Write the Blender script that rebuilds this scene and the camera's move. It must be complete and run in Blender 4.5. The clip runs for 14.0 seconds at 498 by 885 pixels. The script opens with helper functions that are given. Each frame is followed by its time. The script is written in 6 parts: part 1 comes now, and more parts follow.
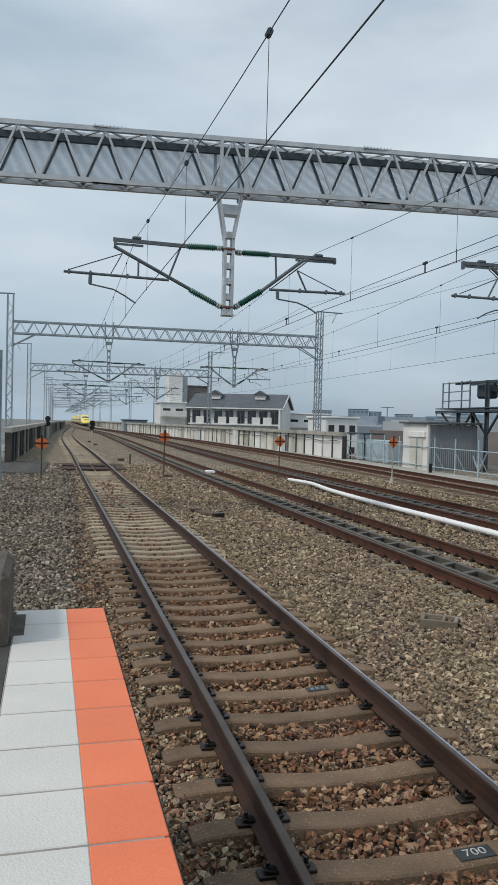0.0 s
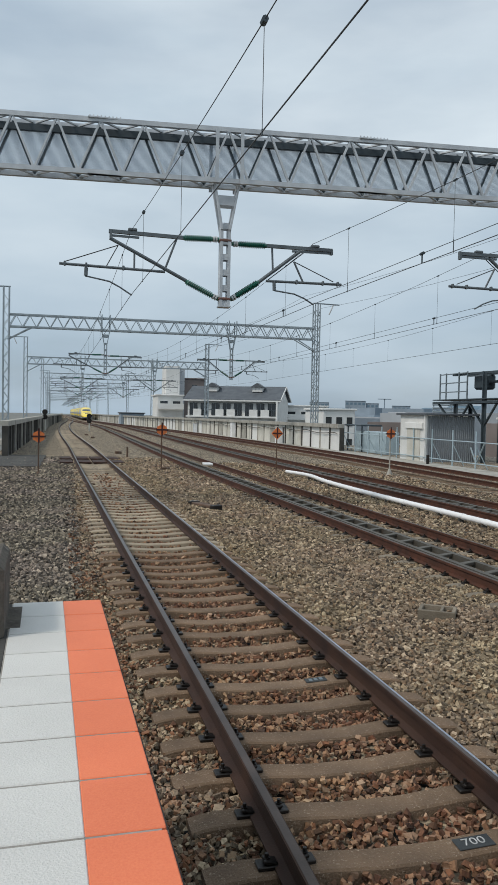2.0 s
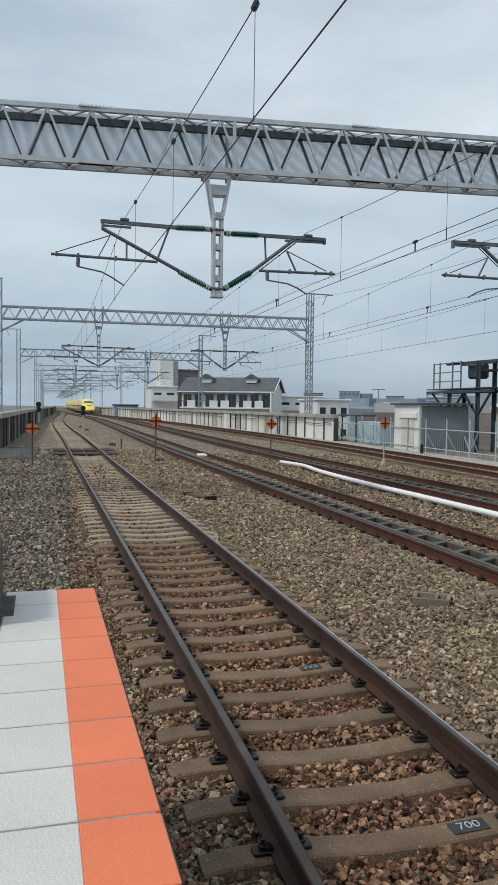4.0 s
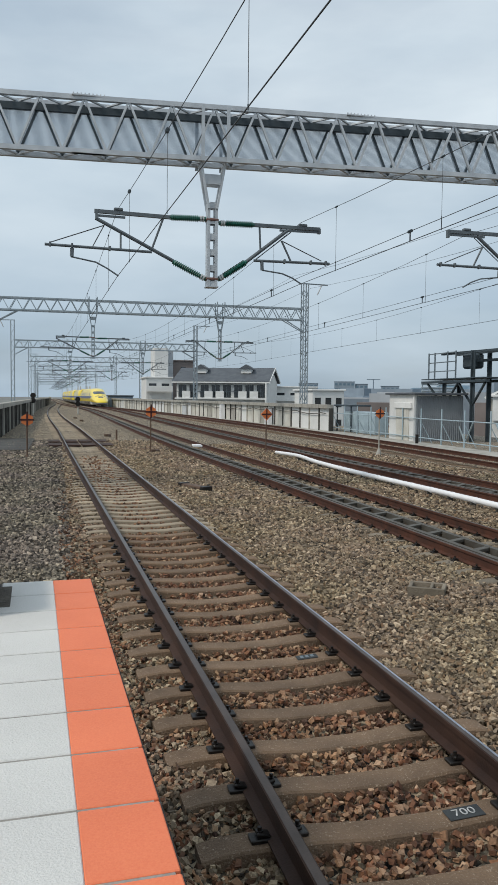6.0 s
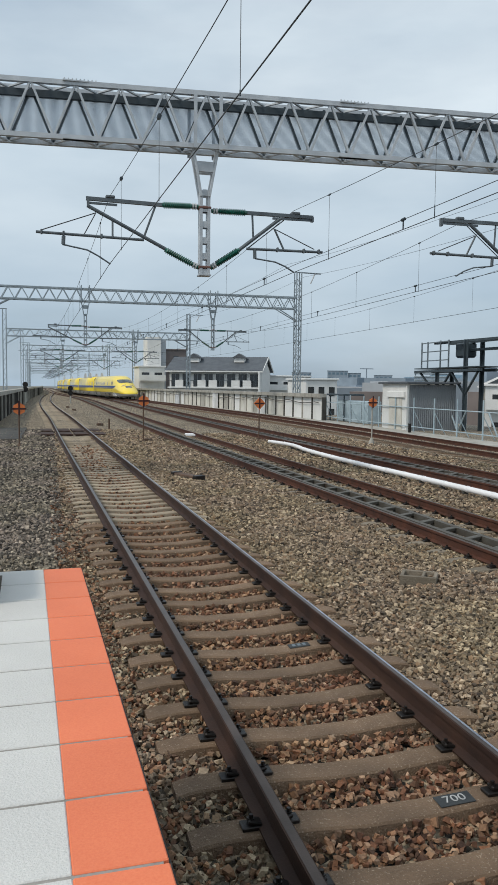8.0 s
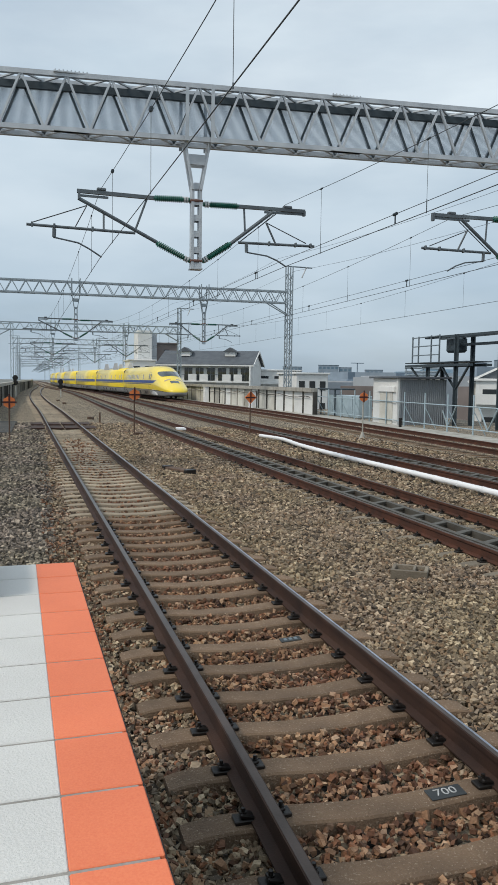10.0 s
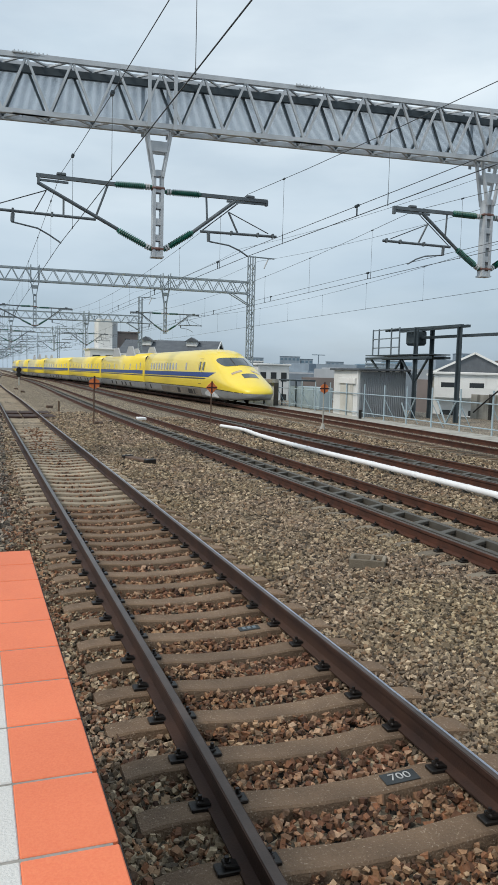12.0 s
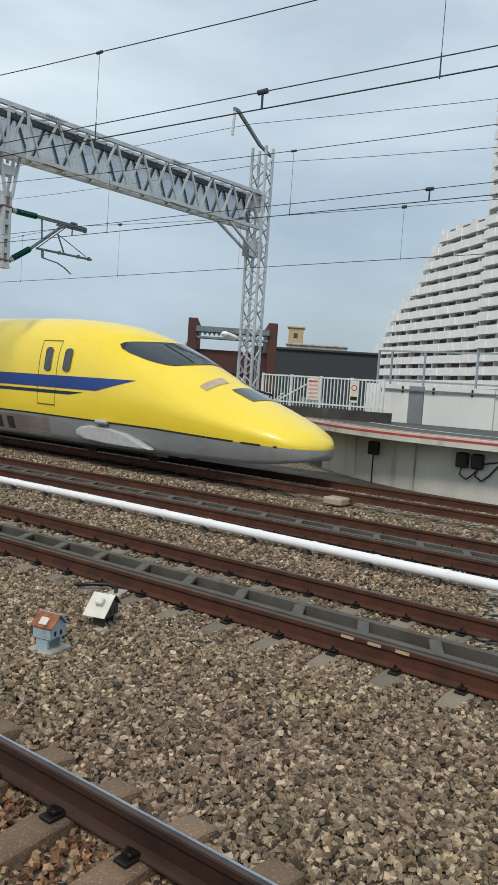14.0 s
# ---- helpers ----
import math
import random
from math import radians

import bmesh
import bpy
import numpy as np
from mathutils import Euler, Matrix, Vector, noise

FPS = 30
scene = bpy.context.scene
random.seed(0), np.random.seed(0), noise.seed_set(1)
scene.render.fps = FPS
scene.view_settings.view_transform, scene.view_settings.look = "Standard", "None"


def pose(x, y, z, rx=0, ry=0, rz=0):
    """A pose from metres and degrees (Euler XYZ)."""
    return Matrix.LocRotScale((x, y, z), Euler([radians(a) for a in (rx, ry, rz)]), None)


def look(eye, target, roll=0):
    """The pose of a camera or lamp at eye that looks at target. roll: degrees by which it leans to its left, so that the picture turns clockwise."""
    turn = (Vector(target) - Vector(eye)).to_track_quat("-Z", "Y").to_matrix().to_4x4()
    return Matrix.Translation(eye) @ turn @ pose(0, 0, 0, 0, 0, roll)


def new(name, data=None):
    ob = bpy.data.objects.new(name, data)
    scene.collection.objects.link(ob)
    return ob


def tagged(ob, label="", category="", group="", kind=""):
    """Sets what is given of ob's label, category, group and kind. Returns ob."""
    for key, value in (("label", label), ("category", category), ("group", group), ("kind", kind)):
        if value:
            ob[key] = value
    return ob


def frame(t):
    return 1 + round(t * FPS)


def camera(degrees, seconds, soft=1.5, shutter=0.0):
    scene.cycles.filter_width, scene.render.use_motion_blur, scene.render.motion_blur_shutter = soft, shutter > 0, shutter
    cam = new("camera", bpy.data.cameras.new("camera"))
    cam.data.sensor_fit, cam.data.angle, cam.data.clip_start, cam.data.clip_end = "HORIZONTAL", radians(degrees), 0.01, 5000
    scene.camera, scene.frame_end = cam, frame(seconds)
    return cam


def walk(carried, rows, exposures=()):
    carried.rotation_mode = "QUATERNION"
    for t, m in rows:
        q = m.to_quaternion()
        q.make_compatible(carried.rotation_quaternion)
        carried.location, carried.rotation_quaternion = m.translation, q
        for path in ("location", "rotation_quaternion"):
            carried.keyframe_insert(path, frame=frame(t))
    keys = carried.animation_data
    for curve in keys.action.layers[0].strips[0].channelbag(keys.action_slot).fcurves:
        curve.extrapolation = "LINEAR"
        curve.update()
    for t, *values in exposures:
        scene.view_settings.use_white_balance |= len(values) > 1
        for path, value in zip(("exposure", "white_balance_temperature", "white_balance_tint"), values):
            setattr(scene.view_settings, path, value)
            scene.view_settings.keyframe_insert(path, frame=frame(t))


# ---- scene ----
cam = camera(35.92, 14.0, 1.05)
# seconds, eye x y z, yaw, pitch, roll
PATH = [
    (0, -0.013, -0.023, 2.278, -12.99, -1.45, 1.42),
    (0.5, -0.012, -0.025, 2.278, -12.99, -1.49, 1.32),
    (1, -0.006, -0.004, 2.273, -13.09, -1.59, 1.29),
    (1.5, -0.005, -0.001, 2.265, -13.11, -1.80, 1.22),
    (2, -0.003, 0.003, 2.266, -13.19, -2.01, 1.14),
    (2.5, -0.005, 0.002, 2.265, -13.29, -2.16, 1.06),
    (3, 0.002, 0.009, 2.253, -13.39, -2.33, 0.90),
    (5.5, 0.008, 0.016, 2.239, -13.89, -3.16, 0.64),
    (6, 0.004, 0.016, 2.240, -13.99, -3.36, 0.58),
    (6.5, 0.001, 0.008, 2.240, -14.13, -3.61, 0.59),
    (7, -0.003, 0.012, 2.246, -14.21, -3.81, 0.51),
    (7.5, 0.001, 0.018, 2.240, -14.34, -3.98, 0.57),
    (8, 0.018, 0.031, 2.235, -14.51, -4.16, 0.61),
    (10.5, 0.004, 0.038, 2.239, -15.60, -4.71, 0.91),
    (11, 0.004, 0.033, 2.235, -16.13, -4.87, 1.07),
    (11.5, 0.008, 0.040, 2.228, -16.85, -5.07, 1.27),
    (12, 0.016, 0.043, 2.224, -18.15, -5.23, 1.49),
    (12.5, 0.024, 0.052, 2.217, -20.17, -5.32, 1.74),
    (12.8, 0.026, 0.052, 2.201, -22.84, -5.21, 2.00),
    (13, 0.034, 0.049, 2.201, -25.28, -5.23, 2.45),
    (13.1, 0.030, 0.050, 2.195, -26.68, -5.12, 2.55),
    (13.3, 0.008, 0.007, 2.203, -29.80, -4.99, 2.95),
    (13.5, -0.024, -0.014, 2.206, -34.06, -4.79, 3.53),
    (13.7, -0.026, -0.054, 2.184, -40.03, -4.50, 3.53),
    (13.9, 0.012, -0.149, 2.165, -48.09, -4.22, 3.82),
    (14, 0.033, -0.222, 2.132, -52.50, -4.01, 3.88),
]


def aim(x, y, z, yaw, pitch, roll):
    a, b = radians(yaw), radians(pitch)
    way = Vector((-math.sin(a) * math.cos(b), math.cos(a) * math.cos(b), math.sin(b)))
    return look((x, y, z), Vector((x, y, z)) + way, roll)


walk(cam, [(row[0], aim(*row[1:])) for row in PATH], [(0.0, -0.08), (6.0, -0.03), (11.0, 0.06), (13.0, 0.12), (14.0, 0.06)])

# ---- light ----
SUN_EL, SUN_AZ = 48.0, 250.0
world = bpy.data.worlds.new("sky")
scene.world = world
world.use_nodes = True
wn, wl = world.node_tree.nodes, world.node_tree.links
wn.clear()
w_out, w_bg = wn.new("ShaderNodeOutputWorld"), wn.new("ShaderNodeBackground")
w_sky, w_co, w_map = wn.new("ShaderNodeTexSky"), wn.new("ShaderNodeTexCoord"), wn.new("ShaderNodeMapping")
w_noise, w_ramp, w_mix = wn.new("ShaderNodeTexNoise"), wn.new("ShaderNodeValToRGB"), wn.new("ShaderNodeMix")
w_noise2, w_ramp2 = wn.new("ShaderNodeTexNoise"), wn.new("ShaderNodeValToRGB")
w_sky.sky_type, w_sky.sun_disc = "NISHITA", False
w_sky.sun_elevation, w_sky.sun_rotation = radians(SUN_EL), radians(SUN_AZ)
w_sky.air_density, w_sky.dust_density = 1.3, 3.0
w_map.inputs["Scale"].default_value = (1.0, 1.0, 3.2)
w_noise.inputs["Scale"].default_value, w_noise.inputs["Detail"].default_value = 1.7, 6.0
w_noise2.inputs["Scale"].default_value, w_noise2.inputs["Detail"].default_value = 2.6, 5.0
# cloud deck: how much of the blue shows, and the grey of the clouds
w_ramp.color_ramp.elements[0].position, w_ramp.color_ramp.elements[1].position = 0.34, 0.60
w_ramp.color_ramp.elements[0].color, w_ramp.color_ramp.elements[1].color = (0.55, 0.55, 0.55, 1), (0.97, 0.97, 0.97, 1)
w_ramp2.color_ramp.elements[0].position, w_ramp2.color_ramp.elements[1].position = 0.3, 0.7
w_ramp2.color_ramp.elements[0].color, w_ramp2.color_ramp.elements[1].color = (5.3, 6.35, 7.2, 1), (7.4, 8.2, 8.7, 1)
w_mix.data_type = "RGBA"
wl.new(w_co.outputs["Generated"], w_map.inputs["Vector"])
wl.new(w_map.outputs["Vector"], w_noise.inputs["Vector"])
wl.new(w_map.outputs["Vector"], w_noise2.inputs["Vector"])
wl.new(w_noise.outputs["Fac"], w_ramp.inputs["Fac"])
wl.new(w_noise2.outputs["Fac"], w_ramp2.inputs["Fac"])
wl.new(w_ramp.outputs["Color"], w_mix.inputs["Factor"])
wl.new(w_sky.outputs["Color"], w_mix.inputs["A"])
wl.new(w_ramp2.outputs["Color"], w_mix.inputs["B"])
w_sep, w_grad, w_tint = wn.new("ShaderNodeSeparateXYZ"), wn.new("ShaderNodeValToRGB"), wn.new("ShaderNodeMix")
w_tint.data_type, w_tint.blend_type = "RGBA", "MULTIPLY"
w_tint.inputs["Factor"].default_value = 1.0
# haze: the sky is duller and bluer down at the horizon
w_grad.color_ramp.elements[0].position, w_grad.color_ramp.elements[1].position = 0.0, 0.42
w_grad.color_ramp.elements[0].color, w_grad.color_ramp.elements[1].color = (0.72, 0.79, 0.86, 1), (1.12, 1.12, 1.12, 1)
wl.new(w_co.outputs["Generated"], w_sep.inputs["Vector"])
wl.new(w_sep.outputs["Z"], w_grad.inputs["Fac"])
wl.new(w_mix.outputs["Result"], w_tint.inputs["A"])
wl.new(w_grad.outputs["Color"], w_tint.inputs["B"])
wl.new(w_tint.outputs["Result"], w_bg.inputs["Color"])
wl.new(w_bg.outputs["Background"], w_out.inputs["Surface"])
w_bg.inputs["Strength"].default_value = 0.1
sun_data = bpy.data.lights.new("sun", "SUN")
sun_data.energy, sun_data.angle, sun_data.color = 1.8, radians(10), (1.0, 0.91, 0.80)
sun = new("sun", sun_data)
sun_az, sun_el = radians(SUN_AZ), radians(SUN_EL)
sun.matrix_world = look((0, 0, 60), (-60 * math.sin(sun_az) * math.cos(sun_el), -60 * math.cos(sun_az) * math.cos(sun_el), 60 - 60 * math.sin(sun_el)))
scene.view_settings.exposure = 0.0


# ---- materials ----
def mat(name, c1, c2=None, rough=0.7, metal=0.0, scale=6.0, bump=0.15, fine=90.0, rand=0.0, stain=None, coat=0.0):
    """Two colours mixed by noise at two scales, with fine bump; rand varies by object, stain adds a second wear colour."""
    m = bpy.data.materials.new(name)
    m.use_nodes = True
    n, l = m.node_tree.nodes, m.node_tree.links
    b = n["Principled BSDF"]
    c2 = c2 or tuple(v * 0.75 for v in c1)
    co, na, nb, mx = n.new("ShaderNodeTexCoord"), n.new("ShaderNodeTexNoise"), n.new("ShaderNodeTexNoise"), n.new("ShaderNodeMix")
    na.inputs["Scale"].default_value, na.inputs["Detail"].default_value = scale, 6.0
    nb.inputs["Scale"].default_value, nb.inputs["Detail"].default_value = fine, 4.0
    l.new(co.outputs["Object"], na.inputs["Vector"])
    l.new(co.outputs["Object"], nb.inputs["Vector"])
    mx.data_type = "RGBA"
    mx.inputs["A"].default_value, mx.inputs["B"].default_value = (*c1, 1), (*c2, 1)
    rp = n.new("ShaderNodeMapRange")
    rp.inputs["From Min"].default_value, rp.inputs["From Max"].default_value = 0.32, 0.68
    l.new(na.outputs["Fac"], rp.inputs["Value"])
    l.new(rp.outputs["Result"], mx.inputs["Factor"])
    out = mx.outputs["Result"]
    grain = n.new("ShaderNodeMix")
    grain.data_type, grain.blend_type = "RGBA", "OVERLAY"
    grain.inputs["Factor"].default_value = 0.35
    l.new(out, grain.inputs["A"])
    l.new(nb.outputs["Color"], grain.inputs["B"])
    bw = n.new("ShaderNodeRGBToBW")
    l.new(nb.outputs["Color"], bw.inputs["Color"])
    l.new(bw.outputs["Val"], grain.inputs["B"])
    out = grain.outputs["Result"]
    if stain:
        ns, rs, ms = n.new("ShaderNodeTexNoise"), n.new("ShaderNodeMapRange"), n.new("ShaderNodeMix")
        mp = n.new("ShaderNodeMapping")
        mp.inputs["Scale"].default_value = stain[1]
        l.new(co.outputs["Object"], mp.inputs["Vector"])
        l.new(mp.outputs["Vector"], ns.inputs["Vector"])
        ns.inputs["Scale"].default_value, ns.inputs["Detail"].default_value = 1.0, 8.0
        rs.inputs["From Min"].default_value, rs.inputs["From Max"].default_value = stain[2], stain[2] + 0.16
        rs.inputs["To Max"].default_value = stain[3]
        l.new(ns.outputs["Fac"], rs.inputs["Value"])
        ms.data_type = "RGBA"
        l.new(rs.outputs["Result"], ms.inputs["Factor"])
        l.new(out, ms.inputs["A"])
        ms.inputs["B"].default_value = (*stain[0], 1)
        out = ms.outputs["Result"]
    if rand:
        oi, hs, mr = n.new("ShaderNodeObjectInfo"), n.new("ShaderNodeHueSaturation"), n.new("ShaderNodeMapRange")
        mr.inputs["To Min"].default_value, mr.inputs["To Max"].default_value = 1 - rand, 1 + rand
        l.new(oi.outputs["Random"], mr.inputs["Value"])
        l.new(mr.outputs["Result"], hs.inputs["Value"])
        l.new(out, hs.inputs["Color"])
        out = hs.outputs["Color"]
    l.new(out, b.inputs["Base Color"])
    b.inputs["Roughness"].default_value, b.inputs["Metallic"].default_value = rough, metal
    b.inputs["Coat Weight"].default_value = coat
    if bump:
        bp = n.new("ShaderNodeBump")
        bp.inputs["Strength"].default_value, bp.inputs["Distance"].default_value = bump, 0.01
        l.new(nb.outputs["Fac"], bp.inputs["Height"])
        l.new(bp.outputs["Normal"], b.inputs["Normal"])
    return m


def stone_mat(name, colours):
    """Crushed stone: one colour of the ramp for each stone, with a fine grain."""
    m = bpy.data.materials.new(name)
    m.use_nodes = True
    n, l = m.node_tree.nodes, m.node_tree.links
    b = n["Principled BSDF"]
    ge, rp, co, no, mx, bw = (n.new("ShaderNode" + k) for k in ("NewGeometry", "ValToRGB", "TexCoord", "TexNoise", "Mix", "RGBToBW"))
    els = rp.color_ramp.elements
    while len(els) < len(colours):
        els.new(0.5)
    for i, c in enumerate(colours):
        els[i].position, els[i].color = i / (len(colours) - 1), (*c, 1)
    l.new(ge.outputs["Random Per Island"], rp.inputs["Fac"])
    no.inputs["Scale"].default_value, no.inputs["Detail"].default_value = 55.0, 5.0
    l.new(co.outputs["Object"], no.inputs["Vector"])
    mx.data_type, mx.blend_type = "RGBA", "OVERLAY"
    mx.inputs["Factor"].default_value = 0.6
    slow, tint, blend = n.new("ShaderNodeTexNoise"), n.new("ShaderNodeValToRGB"), n.new("ShaderNodeMix")
    slow.inputs["Scale"].default_value, slow.inputs["Detail"].default_value = 0.55, 3.0
    tint.color_ramp.elements[0].position, tint.color_ramp.elements[1].position = 0.38, 0.62
    tint.color_ramp.elements[0].color, tint.color_ramp.elements[1].color = (0.93, 0.885, 0.775, 1), (0.90, 0.82, 0.785, 1)
    blend.data_type, blend.blend_type = "RGBA", "MULTIPLY"
    blend.inputs["Factor"].default_value = 1.0
    l.new(co.outputs["Object"], slow.inputs["Vector"])
    l.new(slow.outputs["Fac"], tint.inputs["Fac"])
    l.new(rp.outputs["Color"], blend.inputs["A"])
    l.new(tint.outputs["Color"], blend.inputs["B"])
    l.new(blend.outputs["Result"], mx.inputs["A"])
    l.new(no.outputs["Fac"], mx.inputs["B"])
    l.new(mx.outputs["Result"], b.inputs["Base Color"])
    b.inputs["Roughness"].default_value = 0.9
    bp = n.new("ShaderNodeBump")
    bp.inputs["Strength"].default_value, bp.inputs["Distance"].default_value = 0.5, 0.01
    l.new(no.outputs["Fac"], bp.inputs["Height"])
    l.new(bp.outputs["Normal"], b.inputs["Normal"])
    return m


def gravel_mat(name, dark, light):
    """The bed under and beyond the separate stones: cells of stone size in uneven greys and browns."""
    m = bpy.data.materials.new(name)
    m.use_nodes = True
    n, l = m.node_tree.nodes, m.node_tree.links
    b = n["Principled BSDF"]
    co, vo, no, rp, mx, bw = (n.new("ShaderNode" + k) for k in ("TexCoord", "TexVoronoi", "TexNoise", "ValToRGB", "Mix", "RGBToBW"))
    vo.inputs["Scale"].default_value = 18.0
    no.inputs["Scale"].default_value, no.inputs["Detail"].default_value = 0.7, 5.0
    l.new(co.outputs["Object"], vo.inputs["Vector"])
    l.new(co.outputs["Object"], no.inputs["Vector"])
    l.new(vo.outputs["Color"], bw.inputs["Color"])
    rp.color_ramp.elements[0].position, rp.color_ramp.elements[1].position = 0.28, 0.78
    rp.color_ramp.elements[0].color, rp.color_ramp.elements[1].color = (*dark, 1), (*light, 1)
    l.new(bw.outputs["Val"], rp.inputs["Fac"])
    mx.data_type, mx.blend_type = "RGBA", "OVERLAY"
    mx.inputs["Factor"].default_value = 0.5
    l.new(rp.outputs["Color"], mx.inputs["A"])
    l.new(no.outputs["Fac"], mx.inputs["B"])
    l.new(mx.outputs["Result"], b.inputs["Base Color"])
    b.inputs["Roughness"].default_value = 0.92
    bp = n.new("ShaderNodeBump")
    bp.inputs["Strength"].default_value, bp.inputs["Distance"].default_value = 1.0, 0.04
    bp.invert = True
    l.new(vo.outputs["Distance"], bp.inputs["Height"])
    l.new(bp.outputs["Normal"], b.inputs["Normal"])
    return m


def glass_mat(name, tint, rough=0.08):
    m = bpy.data.materials.new(name)
    m.use_nodes = True
    b = m.node_tree.nodes["Principled BSDF"]
    b.inputs["Base Color"].default_value = (*tint, 1)
    b.inputs["Roughness"].default_value, b.inputs["Coat Weight"].default_value = rough, 0.6
    return m


M = {}
M["steel"] = mat("galvanised_steel", (0.52, 0.55, 0.575), (0.40, 0.43, 0.46), 0.5, 0.25, 3.0, 0.05)
# bluer, darker steel: distance haze mixed into the colour; also serves plain grey posts
M["steel_far"] = mat("galvanised_steel_haze_grey", (0.33, 0.385, 0.42), (0.24, 0.29, 0.33), 0.6, 0.15, 3.0, 0.0)
# dark paint of the frames; also the shaded rear lacing of the near gantry
M["dark_steel"] = mat("dark_painted_and_shaded_steel", (0.055, 0.075, 0.09), (0.035, 0.05, 0.06), 0.55, 0.2, 3.0, 0.05)
M["grey_steel"] = mat("grey_painted_steel", (0.20, 0.24, 0.27), (0.13, 0.16, 0.18), 0.55, 0.2, 3.0, 0.05)
M["arm_steel"] = mat("dull_zinc_tube", (0.13, 0.155, 0.17), (0.085, 0.10, 0.115), 0.55, 0.2, 3.0, 0.05)
M["wire"] = mat("aged_copper_wire", (0.075, 0.085, 0.092), (0.055, 0.06, 0.065), 0.6, 0.3, 3.0, 0.0)
M["mesh_wire"] = mat("grating_wire", (0.42, 0.50, 0.58), (0.34, 0.41, 0.49), 0.5, 0.3, 3.0, 0.0)
M["insulator"] = mat("green_porcelain", (0.008, 0.12, 0.085), (0.006, 0.08, 0.06), 0.3, 0.0, 5.0, 0.0, coat=0.4)
M["porcelain"] = mat("white_porcelain", (0.55, 0.56, 0.56), (0.4, 0.41, 0.42), 0.35, 0.0, 5.0, 0.0)
M["red_oxide"] = mat("red_oxide_bolts", (0.18, 0.09, 0.07), (0.12, 0.06, 0.05), 0.7)
M["rail_side"] = mat("rusty_rail", (0.05, 0.022, 0.013), (0.026, 0.012, 0.0085), 0.75, 0.2, 4.0, 0.25, stain=((0.075, 0.038, 0.024), (5, 0.6, 5), 0.5, 0.5))
M["rail_main"] = mat("rusty_main_rail", (0.095, 0.033, 0.017), (0.05, 0.02, 0.012), 0.8, 0.15, 4.0, 0.25)
M["rail_top"] = mat("worn_rail_head", (0.085, 0.06, 0.049), (0.05, 0.035, 0.028), 0.32, 0.4, 4.0, 0.05)
M["rail_top_main"] = mat("dull_rail_head", (0.10, 0.066, 0.05), (0.06, 0.04, 0.03), 0.5, 0.35, 4.0, 0.05)
M["sleeper"] = mat("concrete_sleeper", (0.215, 0.143, 0.09), (0.125, 0.083, 0.053), 0.92, 0.0, 2.2, 0.9, 75.0, 0.18, stain=((0.42, 0.335, 0.25), (70, 70, 70), 0.58, 0.85))
M["sleeper_pale"] = mat("pale_concrete_sleeper", (0.36, 0.30, 0.22), (0.24, 0.195, 0.14), 0.9, 0.0, 2.0, 0.6, 60.0, 0.3, stain=((0.42, 0.37, 0.30), (60, 60, 60), 0.6, 0.6))
M["sleeper_grey"] = mat("grey_concrete_sleeper", (0.235, 0.20, 0.155), (0.16, 0.135, 0.10), 0.9, 0.0, 2.0, 0.6, 60.0, 0.2, stain=((0.35, 0.30, 0.24), (60, 60, 60), 0.6, 0.6))
M["clip"] = mat("oily_black_clip", (0.018, 0.017, 0.017), (0.03, 0.025, 0.022), 0.4, 0.5, 9.0, 0.1)
M["plate"] = mat("black_plate", (0.02, 0.024, 0.026), (0.035, 0.04, 0.042), 0.6)
M["chalk"] = mat("white_figures", (0.50, 0.51, 0.51), (0.30, 0.31, 0.31), 0.85, 0.0, 25.0)
M["guard"] = mat("guard_frame_steel", (0.125, 0.117, 0.10), (0.075, 0.067, 0.056), 0.65, 0.35, 3.0, 0.15, stain=((0.10, 0.05, 0.03), (3, 3, 3), 0.58, 0.5))
M["pipe"] = mat("white_pipe", (0.83, 0.84, 0.85), (0.74, 0.75, 0.76), 0.45, 0.0, 2.0, 0.03)
M["orange_tile"] = mat("orange_tile", (0.79, 0.205, 0.092), (0.72, 0.18, 0.08), 0.62, 0.0, 2.5, 0.12, 160.0, 0.03, stain=((0.55, 0.15, 0.07), (9, 9, 9), 0.72, 0.35))
M["white_tile"] = mat("white_tile", (0.64, 0.635, 0.61), (0.58, 0.575, 0.555), 0.75, 0.0, 2.5, 0.45, 170.0, 0.03, stain=((0.42, 0.41, 0.39), (7, 7, 7), 0.68, 0.4))
M["grout"] = mat("grey_grout", (0.33, 0.315, 0.29), (0.22, 0.21, 0.19), 0.9)
M["concrete"] = mat("weathered_concrete", (0.43, 0.42, 0.38), (0.30, 0.29, 0.26), 0.9, 0.0, 1.2, 0.3, 40.0, 0.06, stain=((0.11, 0.105, 0.09), (2.2, 2.2, 0.35), 0.54, 0.75))
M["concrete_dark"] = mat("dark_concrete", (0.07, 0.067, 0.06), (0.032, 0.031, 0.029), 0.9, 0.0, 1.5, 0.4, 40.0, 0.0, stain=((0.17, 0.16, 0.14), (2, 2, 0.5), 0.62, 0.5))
M["concrete_pale"] = mat("pale_wall_concrete", (0.62, 0.61, 0.56), (0.5, 0.49, 0.44), 0.9, 0.0, 0.9, 0.2, 40.0, 0.05, stain=((0.2, 0.19, 0.17), (1.6, 1.6, 0.3), 0.56, 0.6))
M["old_post"] = mat("weathered_stone_post", (0.13, 0.115, 0.095), (0.055, 0.048, 0.04), 0.95, 0.0, 9.0, 1.0, 60.0, 0.0, stain=((0.25, 0.23, 0.20), (14, 14, 9), 0.58, 0.7))
M["asphalt"] = mat("platform_asphalt", (0.085, 0.085, 0.085), (0.06, 0.06, 0.06), 0.9, 0.0, 2.0, 0.5)
